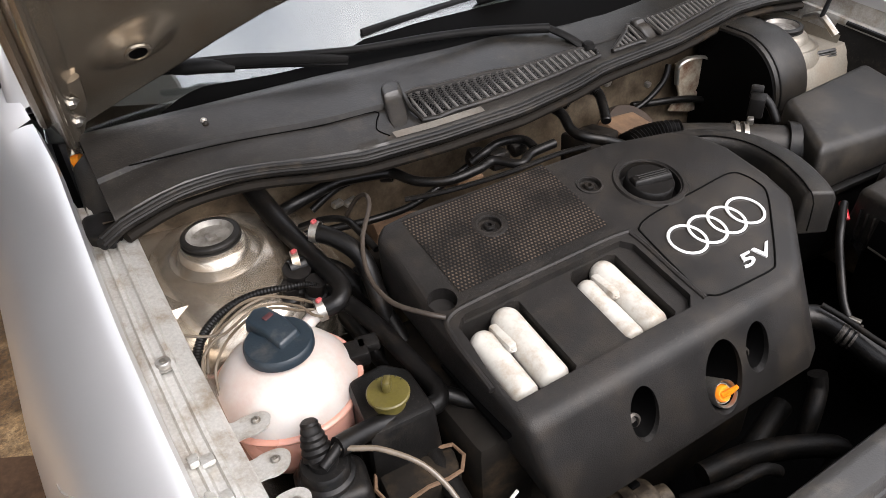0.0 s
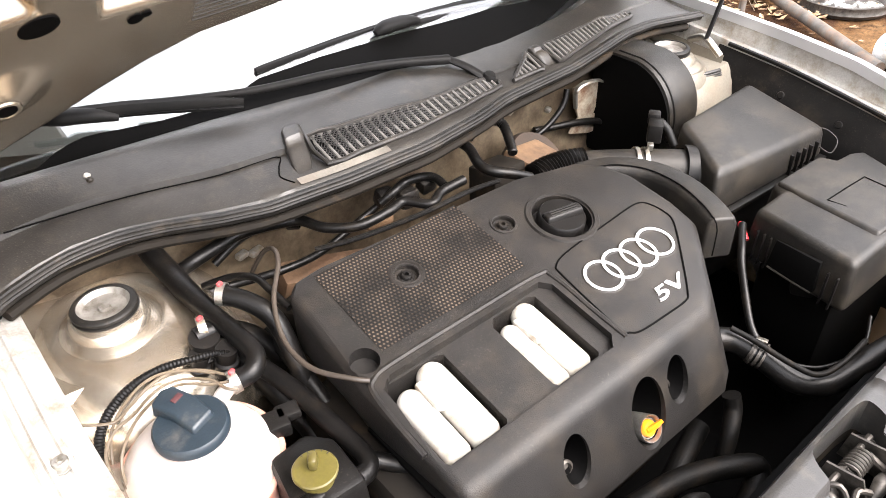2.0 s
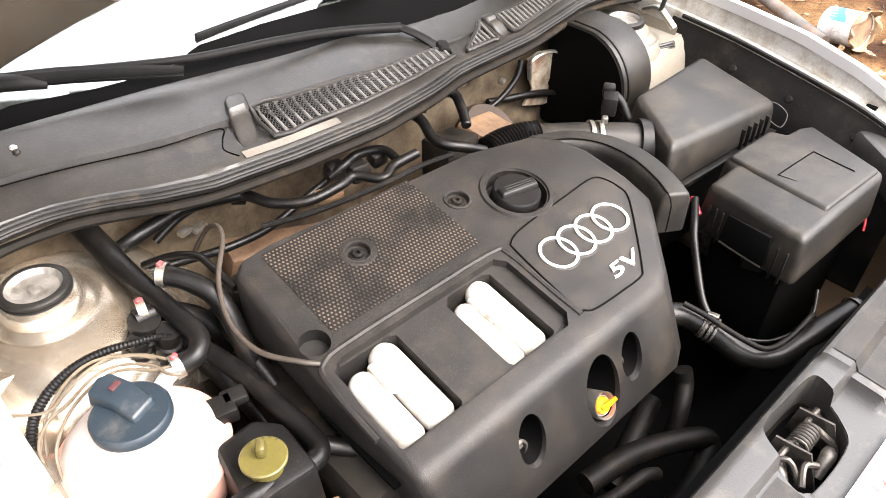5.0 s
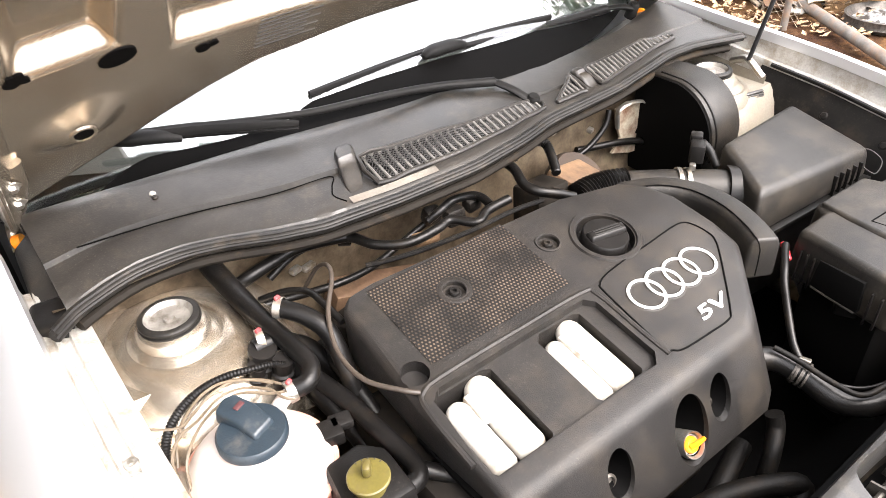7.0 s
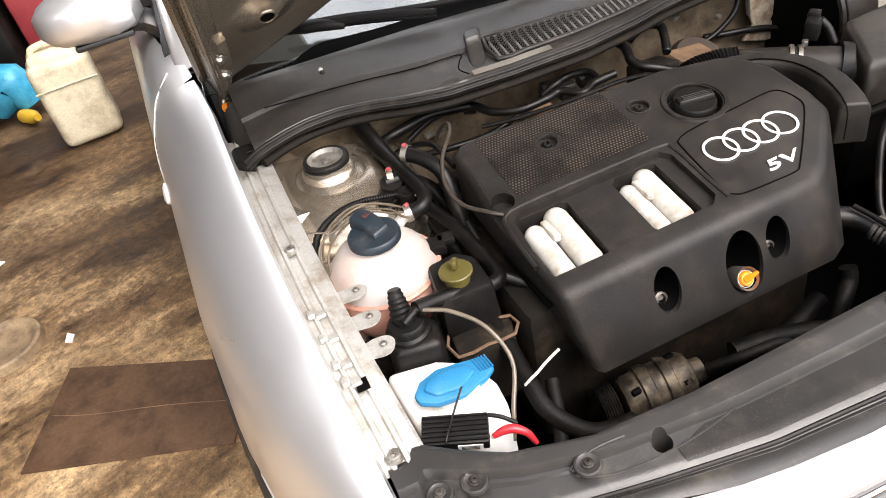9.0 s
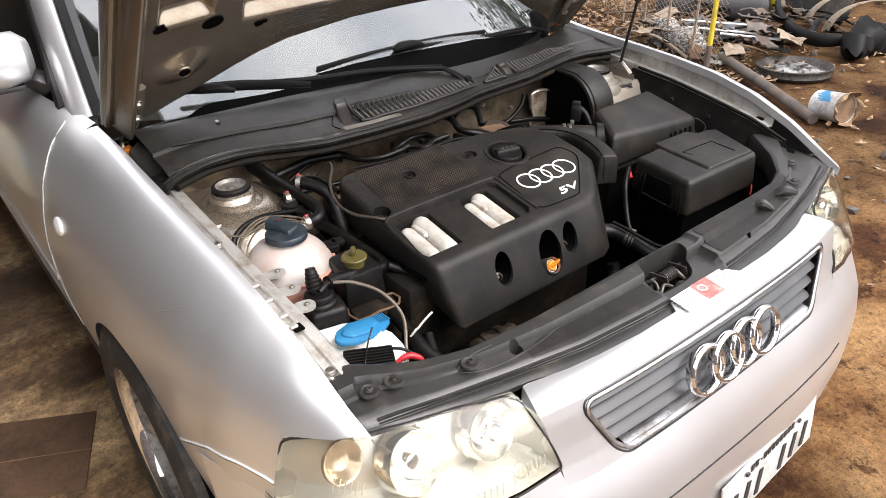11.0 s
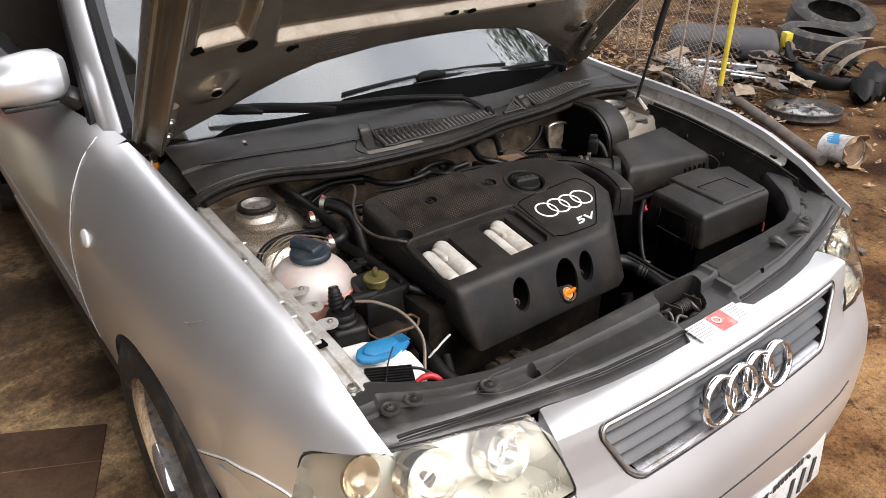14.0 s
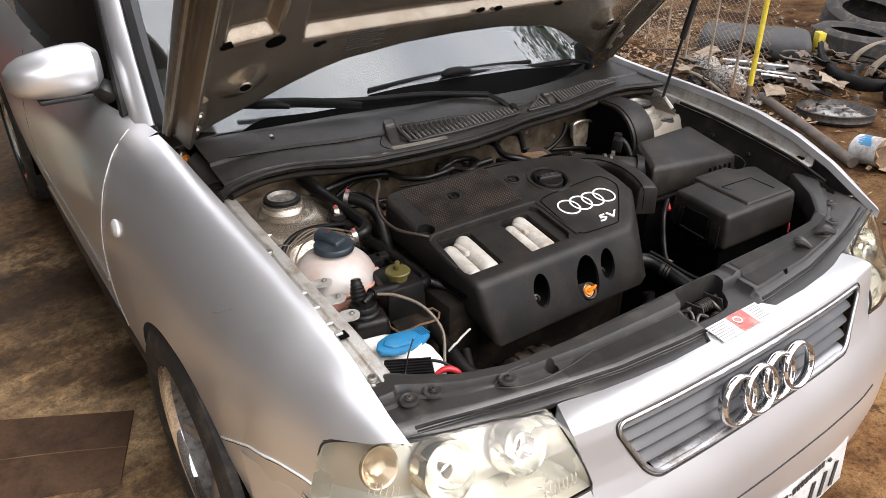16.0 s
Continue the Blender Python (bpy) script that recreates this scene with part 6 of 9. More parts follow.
dot.inputs["From Min"].default_value, dot.inputs["From Max"].default_value = 0.22, 0.30
dot.inputs["To Min"].default_value, dot.inputs["To Max"].default_value = 1.0, 0.0
l.new(dist, dot.inputs["Value"])
big = n.new("ShaderNodeTexNoise")
big.inputs["Scale"].default_value, big.inputs["Detail"].default_value = 22.0, 6.0
l.new(tc.outputs["Object"], big.inputs["Vector"])
rampb = n.new("ShaderNodeValToRGB")
rampb.color_ramp.elements[0].position, rampb.color_ramp.elements[0].color = 0.38, (0.0035, 0.003, 0.0026, 1)
rampb.color_ramp.elements[1].position, rampb.color_ramp.elements[1].color = 0.62, (0.0085, 0.0068, 0.0056, 1)
l.new(big.outputs["Fac"], rampb.inputs["Fac"])
rampd = n.new("ShaderNodeValToRGB")
rampd.color_ramp.elements[0].position, rampd.color_ramp.elements[0].color = 0.36, (0.018, 0.013, 0.010, 1)
rampd.color_ramp.elements[1].position, rampd.color_ramp.elements[1].color = 0.58, (0.085, 0.063, 0.046, 1)
l.new(big.outputs["Fac"], rampd.inputs["Fac"])
mx = n.new("ShaderNodeMix")
mx.data_type = "RGBA"
l.new(dot.outputs["Result"], mx.inputs["Factor"])
l.new(rampb.outputs["Color"], mx.inputs[6])
l.new(rampd.outputs["Color"], mx.inputs[7])
l.new(mx.outputs[2], b.inputs["Base Color"])
b.inputs["Roughness"].default_value = 0.55
b.inputs["Specular IOR Level"].default_value = 0.22
bp = n.new("ShaderNodeBump")
bp.inputs["Strength"].default_value, bp.inputs["Distance"].default_value, bp.invert = 0.6, 0.002, True
l.new(dot.outputs["Result"], bp.inputs["Height"])
l.new(bp.outputs["Normal"], b.inputs["Normal"])
MESHM = m
bm = bmesh.new()
hole = (-0.251, 0.708)
rows = []
for y in np.linspace(0.630, 0.771, 30):
    rows.append([(x, y, cz(y) + 0.0012) for x in np.linspace(-0.348, -0.116, 48)])
grid(bm, rows, flip=True)
gone = [f for f in bm.faces if (f.calc_center_median().xy - Vector(hole)).length < 0.019]
bmesh.ops.delete(bm, geom=gone, context="FACES")
part("mesh_field", bm, MESHM, cover, "brown-dusted perforated mesh field")
bm = bmesh.new()
lathe(bm, [(0.0155, 0.001), (0.021, 0.002), (0.024, 0.001)], (-0.251, 0.708, cz(0.708) + 0.0005), CN, 30, caps=False)
part("screw_collar", bm, COVER2, cover)
for hx, hy in ((-0.251, 0.708), (-0.084, 0.704)):
    mesh_screw(Vector((hx, hy, cz(hy))) - CN * 0.006, CN, 0.0075, cover, BLACK, "cover_screw")
    bm = bmesh.new()
    lathe(bm, [(0.0155, 0.0), (0.0165, 0.0022), (0.019, 0.0018), (0.0195, 0.0)], (hx, hy, cz(hy)), CN, 30, caps=False)
    part("well_rim", bm, COVER, cover)
# raised ridge round the window field
bm = bmesh.new()
tube(bm, [(x, y, cz(y) - 0.001) for x, y in [(-0.393, 0.50), (-0.391, 0.585), (-0.378, 0.606), (-0.34, 0.611), (-0.22, 0.611), (-0.115, 0.609), (-0.099, 0.595), (-0.099, 0.52), (-0.098, 0.475)]], 0.0042, 8, 6)
part("field_ridge", bm, COVER, cover)
# groove round the badge field
bm = bmesh.new()
tube(bm, [(x, y, cz(y) + 0.0004) for x, y in [(-0.020, 0.618), (-0.060, 0.614), (-0.082, 0.606), (-0.088, 0.590), (-0.096, 0.490), (-0.090, 0.476), (-0.074, 0.469), (-0.02, 0.466), (0.012, 0.466), (0.026, 0.474), (0.070, 0.515), (0.120, 0.566), (0.127, 0.590), (0.122, 0.612), (0.112, 0.622), (0.09, 0.624), (0.04, 0.621), (-0.020, 0.618)]], 0.0013, 6, 6)
part("badge_groove", bm, VOID, cover)
# badge: four flat rings
for k in range(4):
    x = -0.0440 + 0.0363 * k
    bm = bmesh.new()
    ring_flat(bm, Vector((x, 0.557, cz(0.557) + 0.0012 + 0.0004 * (k % 2))), CN, 0.0252, 0.0042, 0.0030, 48)
    part("badge_ring", bm, WHITEP, cover, "white flat ring")
    bm = bmesh.new()
    ring_flat(bm, Vector((x, 0.557, cz(0.557) - 0.0004)), CN, 0.0255, 0.0095, 0.0025, 48)
    part("ring_bed", bm, COVER, cover)
letters("five_v", "5V", 0.0285, 0.0012, axes((0.008, 0.4915, cz(0.4915) + 0.0012), (1, 0, 0), CN) @ Matrix.Diagonal((1.80, 0.96, 1, 1)), WHITEP, cover, "white lettering", slant=0.22, fat=0.0002)
# oil filler cap
bm = bmesh.new()
OC = Vector((-0.004, 0.668, cz(0.668)))
lathe(bm, [(0.0, 0.004), (0.032, 0.004), (0.0345, 0.001), (0.035, -0.02)], OC, CN, 40)
oc = part("oil_cap", bm, BLACK, cover, "black oil filler cap")
bm = bmesh.new()
t = bmesh.new()
prism(t, [(-0.031, -0.011, 0), (0.031, -0.011, 0), (0.031, 0.011, 0), (-0.031, 0.011, 0)], [(-0.029, -0.007, 0.009), (0.029, -0.007, 0.009), (0.029, 0.007, 0.009), (-0.029, 0.007, 0.009)], 0.003, 3)
merge(bm, t, axes(OC + CN * 0.003, (1, -0.22, 0.0), CN))
part("grip", bm, BLACK, oc)
for dy in (-0.004, 0.0, 0.004):
    bm = bmesh.new()
    mm = axes(OC + CN * 0.0125, (1, -0.22, 0.0), CN)
    tube(bm, [mm @ Vector((-0.022, dy, 0)), mm @ Vector((0.022, dy, 0))], 0.0008, 6)
    part("embossed_line", bm, BOXP, oc)
bm = bmesh.new()
lathe(bm, [(0.0445, 0.0), (0.046, 0.003), (0.052, 0.003), (0.0545, -0.001)], OC, CN, 44, caps=False)
part("cap_collar", bm, COVER, cover)
# intake runners seen through the slots
for x, r, y1 in ((-0.3545, 0.0178, 0.588), (-0.3130, 0.0205, 0.603), (-0.1955, 0.0152, 0.588), (-0.1600, 0.0190, 0.603)):
    bm = bmesh.new()
    y0 = 0.4835
    rows = []
    for k in np.linspace(0, 1, 40):
        y = y0 + (y1 - y0) * (0.5 - 0.5 * math.cos(math.pi * k))
        e = max(0.0, 1 - (max(0.0, y - (y1 - r), y0 + r * 0.6 - y) / (r if y > 0.54 else r * 0.6)) ** 2) ** 0.5
        rows.append([(x + r * e * math.cos(a), y, cz(y) - 0.0265 + r * e * math.sin(a) * 0.92) for a in np.linspace(0, 2 * math.pi, 20, endpoint=False)])
    grid(bm, rows, close_v=True)
    bmesh.ops.recalc_face_normals(bm, faces=bm.faces)
    part("intake_runner", bm, TUBEW, cover, "white dusty intake runner")
# Near-black floor paints the shade below the runners.
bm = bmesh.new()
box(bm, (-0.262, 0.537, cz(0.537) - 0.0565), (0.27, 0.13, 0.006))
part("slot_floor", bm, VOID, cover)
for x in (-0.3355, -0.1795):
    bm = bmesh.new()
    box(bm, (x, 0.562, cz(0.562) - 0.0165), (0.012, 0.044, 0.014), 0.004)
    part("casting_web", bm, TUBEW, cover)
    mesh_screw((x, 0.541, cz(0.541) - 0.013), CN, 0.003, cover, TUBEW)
# near-black liners paint the shade into the front holes
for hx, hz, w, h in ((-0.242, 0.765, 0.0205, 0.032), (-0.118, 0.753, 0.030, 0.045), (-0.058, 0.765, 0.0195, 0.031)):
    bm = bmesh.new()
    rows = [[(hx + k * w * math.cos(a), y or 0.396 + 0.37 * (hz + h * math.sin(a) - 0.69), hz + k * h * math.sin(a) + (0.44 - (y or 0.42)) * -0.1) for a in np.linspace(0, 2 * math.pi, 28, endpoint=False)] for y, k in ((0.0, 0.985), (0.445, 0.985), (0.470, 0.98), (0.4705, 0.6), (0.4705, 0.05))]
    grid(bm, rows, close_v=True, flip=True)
    part("hole_shade", bm, VOID, cover)
# screws deep in the front holes and the dipstick
for hx, hz in ((-0.243, 0.744), (-0.058, 0.744)):
    bm = bmesh.new()
    lathe(bm, [(0.010, 0.0), (0.010, 0.010), (0.0065, 0.011), (0.006, 0.006), (0.0, 0.006)], (hx, 0.440, hz - 0.012), (0, -0.8, 0.55), 24, caps=False)
    part("front_screw", bm, GREASY, cover, "dull steel bolt in the hole")
dip = thing("dipstick", (-0.126, 0.41, 0.72), "bright orange dipstick handle in a steel collar", "dipstick")
bm = bmesh.new()
DA = Vector((-0.05, -0.80, 0.60)).normalized()
DP = Vector((-0.114, 0.411, 0.721))
lathe(bm, [(0.0178, -0.03), (0.0178, 0.003), (0.0170, 0.0045), (0.0158, 0.003), (0.0150, -0.004), (0.0135, -0.006), (0.0128, -0.002), (0.0118, -0.002), (0.0118, -0.03)], DP, DA, 28, caps=False)
part("collar", bm, STEEL, dip)
bm = bmesh.new()
lathe(bm, [(0.0, 0.003), (0.0090, 0.0025), (0.0108, 0.0), (0.0108, -0.02)], DP, DA, 24)
part("handle", bm, ORANGE, dip)
bm = bmesh.new()
tube(bm, [DP + DA * 0.002 + Vector((-0.004, 0, 0)), DP + DA * 0.007 + Vector((0.003, 0, 0.003)), DP + DA * 0.011 + Vector((0.011, 0, 0.008))], [0.0045, 0.004, 0.0025], 8, 4)
part("pull_pin", bm, ORANGE, dip)
# duct along the cover's edge
duct = thing("air_duct", (0.19, 0.6, 0.78), "black moulded air duct beside the engine cover", "air duct")
LINE = [(0.120, 0.748, 0.818), (0.172, 0.716, 0.820), (0.204, 0.668, 0.819), (0.209, 0.610, 0.816), (0.192, 0.554, 0.813), (0.174, 0.520, 0.810)]
DUCTW = [(0.0, 0.020), (0.25, 0.024), (0.5, 0.027), (0.8, 0.026), (1.0, 0.025)]
spine = catmull(LINE, 5)
rows, seam_line = [], []
for i, p in enumerate(spine):
    tan = (spine[min(i + 1, len(spine) - 1)] - spine[max(i - 1, 0)]).normalized()
    side = tan.cross(Vector((0, 0, 1))).normalized()
    w = interp(DUCTW, i / (len(spine) - 1))
    rows.append([p + side * a * w + Vector((0, 0, b)) for a, b in ((-1.0, -0.040), (-0.96, 0.018), (-0.72, 0.031), (0.66, 0.033), (0.90, 0.024), (1.0, -0.040))])
    seam_line.append(p + side * 0.62 * w + Vector((0, 0, 0.0335)))
bm = bmesh.new()
vs = grid(bm, rows, close_v=True)
bm.faces.new(vs[:6])
bm.faces.new(vs[-6:][::-1])
bmesh.ops.recalc_face_normals(bm, faces=bm.faces)
bevel(bm, 0.006, 3, 30)
part("duct_body", bm, BOXP, duct)
bm = bmesh.new()
tube(bm, seam_line + [seam_line[-1] + Vector((-0.004, -0.010, -0.012)), seam_line[-1] + Vector((-0.006, -0.0125, -0.055))], 0.0011, 6, 2)
part("duct_seam", bm, VOID, duct, "narrow moulded seam")

# ---- engine block in the dark below ----
eng = thing("engine", (-0.1, 0.6, 0.4), "grimy engine block darkened for the shade below the cover", "engine")
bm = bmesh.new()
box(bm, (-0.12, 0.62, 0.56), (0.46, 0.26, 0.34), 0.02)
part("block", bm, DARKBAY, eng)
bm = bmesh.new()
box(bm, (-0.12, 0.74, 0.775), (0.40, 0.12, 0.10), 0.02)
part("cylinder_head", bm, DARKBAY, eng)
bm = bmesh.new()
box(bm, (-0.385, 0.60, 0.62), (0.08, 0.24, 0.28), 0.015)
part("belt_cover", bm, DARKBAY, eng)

# ---- things in the bay, car's right ----
res = thing("coolant_tank", (-0.565, 0.675, 0.68), "round translucent white coolant tank with pink coolant", "coolant tank")
RC, RR = Vector((-0.565, 0.675, 0.765)), 0.088
bm = bmesh.new()
prof = [(RR * math.cos(a), RR * 0.94 * math.sin(a)) for a in np.linspace(0.30, 1.18, 14)] + [(0.034, 0.080), (0.034, 0.086), (0.0, 0.086)]
lathe(bm, prof, RC, (0, 0, 1), 48, caps=False)
up = part("upper_shell", bm, TANKW, res, "milky white upper half")
bm = bmesh.new()
lathe(bm, [(0.0, -0.078), (0.045, -0.074), (0.070, -0.055), (0.084, -0.025), (0.0885, 0.0), (0.087, 0.015), (0.0845, 0.024)], RC, (0, 0, 1), 48, caps=False)
part("lower_shell", bm, TANKP, res, "pink lower half full of coolant")
bm = bmesh.new()
ring_flat(bm, RC + Vector((0, 0, 0.022)), (0, 0, 1), RR - 0.002, 0.009, 0.007, 48)
part("weld_seam", bm, TANKP, res)
bm = bmesh.new()
tube(bm, [RC + Vector((0.045, 0.035, 0.058)), RC + Vector((0.058, 0.040, 0.064)), RC + Vector((0.070, 0.040, 0.068))], 0.009, 12)
part("nipple", bm, TANKW, res)
bm = bmesh.new()
CC = RC + Vector((0.003, -0.002, 0.081))
lathe(bm, [(0.036, 0.0), (0.0395, 0.001), (0.0395, 0.010), (0.037, 0.013), (0.0, 0.0145)], CC, (0, 0, 1), 40)
cap = part("cap", bm, NAVY, res, "dark blue screw cap")
bm = bmesh.new()
t = bmesh.new()
g = [(-0.588, 0.711), (-0.571, 0.724), (-0.556, 0.721), (-0.543, 0.694), (-0.536, 0.664), (-0.566, 0.652), (-0.575, 0.684)]
gc = Vector((-0.5625, 0.690))
prism(t, [(x, y, 0.853) for x, y in g], [(gc.x + (x - gc.x) * 0.90, gc.y + (y - gc.y) * 0.93, 0.8735 - 0.10 * (0.72 - y)) for x, y in g], 0.0035, 3)
merge(bm, t)
part("cap_grip", bm, NAVY, cap)
bm = bmesh.new()
box(bm, (-0.561, 0.700, 0.8722), (0.013, 0.007, 0.0022), 0.001, (6, 0, 25))
part("cap_mark", bm, surface("dull_red_mark", (0.040, 0.012, 0.014), (0.07, 0.02, 0.02), 0.5), cap, "worn red mark")
bm = bmesh.new()
box(bm, RC + Vector((0.086, -0.012, 0.030)), (0.030, 0.030, 0.020), 0.003, (0, 0, -12))
box(bm, RC + Vector((0.104, -0.008, 0.034)), (0.028, 0.022, 0.012), 0.003, (0, 0, -12))
part("level_plug", bm, BLACK, res, "black level sensor plug")

ps = thing("steering_fluid_tank", (-0.487, 0.575, 0.70), "black fluid reservoir with an olive yellow cap", "fluid reservoir")
bm = bmesh.new()
prism(bm, [(-0.530, 0.530, 0.70), (-0.440, 0.525, 0.70), (-0.436, 0.600, 0.70), (-0.460, 0.632, 0.70), (-0.515, 0.628, 0.70)], [(-0.526, 0.534, 0.806), (-0.446, 0.530, 0.806), (-0.442, 0.598, 0.806), (-0.464, 0.625, 0.806), (-0.511, 0.620, 0.806)], 0.008)
part("tank_body", bm, BLACK, ps)
bm = bmesh.new()
lathe(bm, [(0.018, -0.022), (0.018, -0.004), (0.0238, -0.003), (0.0242, 0.0005), (0.0228, 0.002), (0.0, 0.0024)], (-0.486, 0.563, 0.824), (0, 0, 1), 36, caps=False)
yc = part("cap", bm, YELLOW, ps, "olive yellow screw cap")
bm = bmesh.new()
box(bm, (-0.485, 0.566, 0.834), (0.016, 0.010, 0.016), 0.004, (0, 0, 55))
part("cap_knob", bm, YELLOW, yc)
for k in range(5):
    bm = bmesh.new()
    a = 0.3 + k * 0.35
    box(bm, (-0.486 + 0.021 * math.cos(a), 0.563 + 0.021 * math.sin(a), 0.8276), (0.003, 0.0010, 0.0006), 0, (0, 0, math.degrees(a)))
    part("cap_marking", bm, DARKTXT, yc)

can = thing("vapour_canister", (-0.578, 0.53, 0.68), "dusty black canister with a ribbed valve on top", "canister")
bm = bmesh.new()
prism(bm, [(-0.618, 0.505, 0.66), (-0.540, 0.490, 0.66), (-0.525, 0.545, 0.66), (-0.545, 0.575, 0.66), (-0.612, 0.580, 0.66)], [(-0.612, 0.510, 0.776), (-0.546, 0.497, 0.776), (-0.534, 0.543, 0.776), (-0.550, 0.565, 0.776), (-0.606, 0.572, 0.776)], 0.010, 3)
part("canister_body", bm, BLACK, can)
bm = bmesh.new()
lathe(bm, [(0.030, -0.02), (0.031, 0.0), (0.027, 0.003), (0.027, 0.012), (0.024, 0.016), (0.016, 0.017), (0.0155, 0.024), (0.0, 0.024)], (-0.577, 0.540, 0.782), (0, 0, 1), 32, caps=False)
vb = part("valve_base", bm, BLACK, can)
bm = bmesh.new()
tube(bm, [(-0.578, 0.548, 0.798), (-0.578, 0.555, 0.811), (-0.577, 0.561, 0.824), (-0.576, 0.566, 0.836)], [0.016, 0.014, 0.011, 0.008], 12, 4, rib=0.14)
part("valve_boot", bm, RUBBER, vb, "ribbed rubber boot")
bm = bmesh.new()
tube(bm, [(-0.582, 0.528, 0.806), (-0.570, 0.532, 0.810), (-0.556, 0.540, 0.812)], 0.006, 10)
part("valve_spout", bm, BLACK, vb)

can2 = thing("pump_box", (-0.487, 0.52, 0.62), "black box with rusty brown edges", "pump box")
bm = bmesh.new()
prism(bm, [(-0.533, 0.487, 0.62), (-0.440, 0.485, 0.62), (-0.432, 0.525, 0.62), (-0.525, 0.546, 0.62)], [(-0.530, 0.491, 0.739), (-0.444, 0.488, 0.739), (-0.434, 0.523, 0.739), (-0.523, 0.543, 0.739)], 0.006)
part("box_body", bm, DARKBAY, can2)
bm = bmesh.new()
tube(bm, [(-0.530, 0.492, 0.739), (-0.485, 0.490, 0.740), (-0.444, 0.488, 0.739), (-0.434, 0.523, 0.739), (-0.523, 0.543, 0.739)], 0.0026, 6, 2, True)
part("rusty_rim", bm, RUST, can2)

wash = thing("washer_tank", (-0.57, 0.43, 0.68), "white washer fluid tank with an open-hinged blue cap", "washer tank")
bm = bmesh.new()
q = [(-0.632, 0.515), (-0.560, 0.500), (-0.520, 0.470), (-0.506, 0.420), (-0.510, 0.375), (-0.530, 0.345), (-0.625, 0.372)]
prism(bm, [(x, y, 0.62) for x, y in q], [(x * 0.99 - 0.006, y * 0.99 + 0.004, 0.750 if y > 0.36 else 0.74) for x, y in q], 0.012, 3)
part("tank_body", bm, WASHW, wash)
bm = bmesh.new()
lathe(bm, [(0.030, -0.02), (0.030, 0.012), (0.0, 0.012)], (-0.556, 0.432, 0.752), (0, 0, 1), 28)
part("filler_neck", bm, WASHW, wash)
bm = bmesh.new()
q = [(-0.614, 0.434), (-0.600, 0.452), (-0.572, 0.463), (-0.538, 0.460), (-0.506, 0.455), (-0.503, 0.430), (-0.520, 0.418), (-0.556, 0.404), (-0.592, 0.408), (-0.612, 0.420)]
prism(bm, [(x, y, 0.764 - 0.10 * (x + 0.61)) for x, y in q], [(x, y, 0.775 - 0.10 * (x + 0.61)) for x, y in q], 0.004, 2)
bc = part("cap", bm, BLUE, wash, "sky blue plastic cap")
bm = bmesh.new()
q = [(-0.600, 0.432), (-0.588, 0.446), (-0.565, 0.452), (-0.535, 0.450), (-0.528, 0.432), (-0.556, 0.414), (-0.588, 0.417)]
prism(bm, [(x, y, 0.774 - 0.10 * (x + 0.61)) for x, y in q], [(x * 0.985 - 0.0084, y * 0.985 + 0.0065, 0.780 - 0.10 * (x + 0.61)) for x, y in q], 0.003, 2)
part("cap_dome", bm, BLUE, bc)
for k in range(5):
    bm = bmesh.new()
    x = -0.523 + 0.0042 * k
    tube(bm, [(x, 0.454, 0.776 - 0.10 * (x + 0.61)), (x + 0.002, 0.430, 0.776 - 0.10 * (x + 0.61))], 0.0013, 6)
    part("cap_rib", bm, BLUE, bc)

mod = thing("lamp_ballast", (-0.588, 0.372, 0.745), "black finned electronic module held by a zip tie", "electronic module")
mm = Matrix.Translation((-0.588, 0.370, 0.756)) @ pose(0, 0, 0, 8, 4, -24)
bm = bmesh.new()
box(bm, (0, 0, 0), (0.082, 0.040, 0.018), 0.002)
bm.transform(mm)
part("module_body", bm, BLACK, mod)
for k in range(6):
    bm = bmesh.new()
    box(bm, (0, -0.016 + 0.0064 * k, 0.0105), (0.080, 0.0022, 0.004))
    bm.transform(mm)
    part("fin", bm, BLACK, mod)
bm = bmesh.new()
box(bm, (0.018, -0.0206, -0.001), (0.030, 0.001, 0.011))
bm.transform(mm)
part("rating_label", bm, STICKER, mod, "small white label")
for k in range(3):
    bm = bmesh.new()
    box(bm, (0.018, -0.0213, 0.002 - 0.003 * k), (0.022, 0.0006, 0.001))
    bm.transform(mm)
    part("print_line", bm, DARKTXT, mod)
bm = bmesh.new()
tube(bm, [mm @ Vector(p) for p in ((-0.012, -0.024, -0.008), (-0.010, -0.018, 0.014), (0.0, 0.02, 0.014), (0.012, 0.045, 0.03))], 0.0014, 6, 5)
part("zip_tie", bm, BLACK, mod)

# ---- hoses and cables ----


def hose(name, pts, r, mat, label, cat="hose", rib=0.0, n=6, seg=12, group="bay hoses"):
    bm = bmesh.new()
    tube(bm, pts, r, seg, n, rib=rib)
    return mono(name, bm, mat, label, cat, group)


def clamp(at, way, r, mat=None, tail=True):
    c = thing("hose_clamp", at, "bright steel hose clamp with a faded red tab", "hose clamp", "hose clamps")
    bm = bmesh.new()
    wd = 0.005 if tail else 0.0022
    lathe(bm, [(r, -wd), (r + 0.0015, -wd), (r + 0.0015, wd), (r, wd)], at, way, 24, caps=False)
    part("band", bm, STEEL if tail else GREASY, c)
    if tail:
        bm = bmesh.new()
        box(bm, Vector(at) + Vector((0, 0, r + 0.003)), (0.009, 0.006, 0.005), 0.002, (20, 10, 30))
        part("tab", bm, PINKC, c, "faded red tab")
    return c


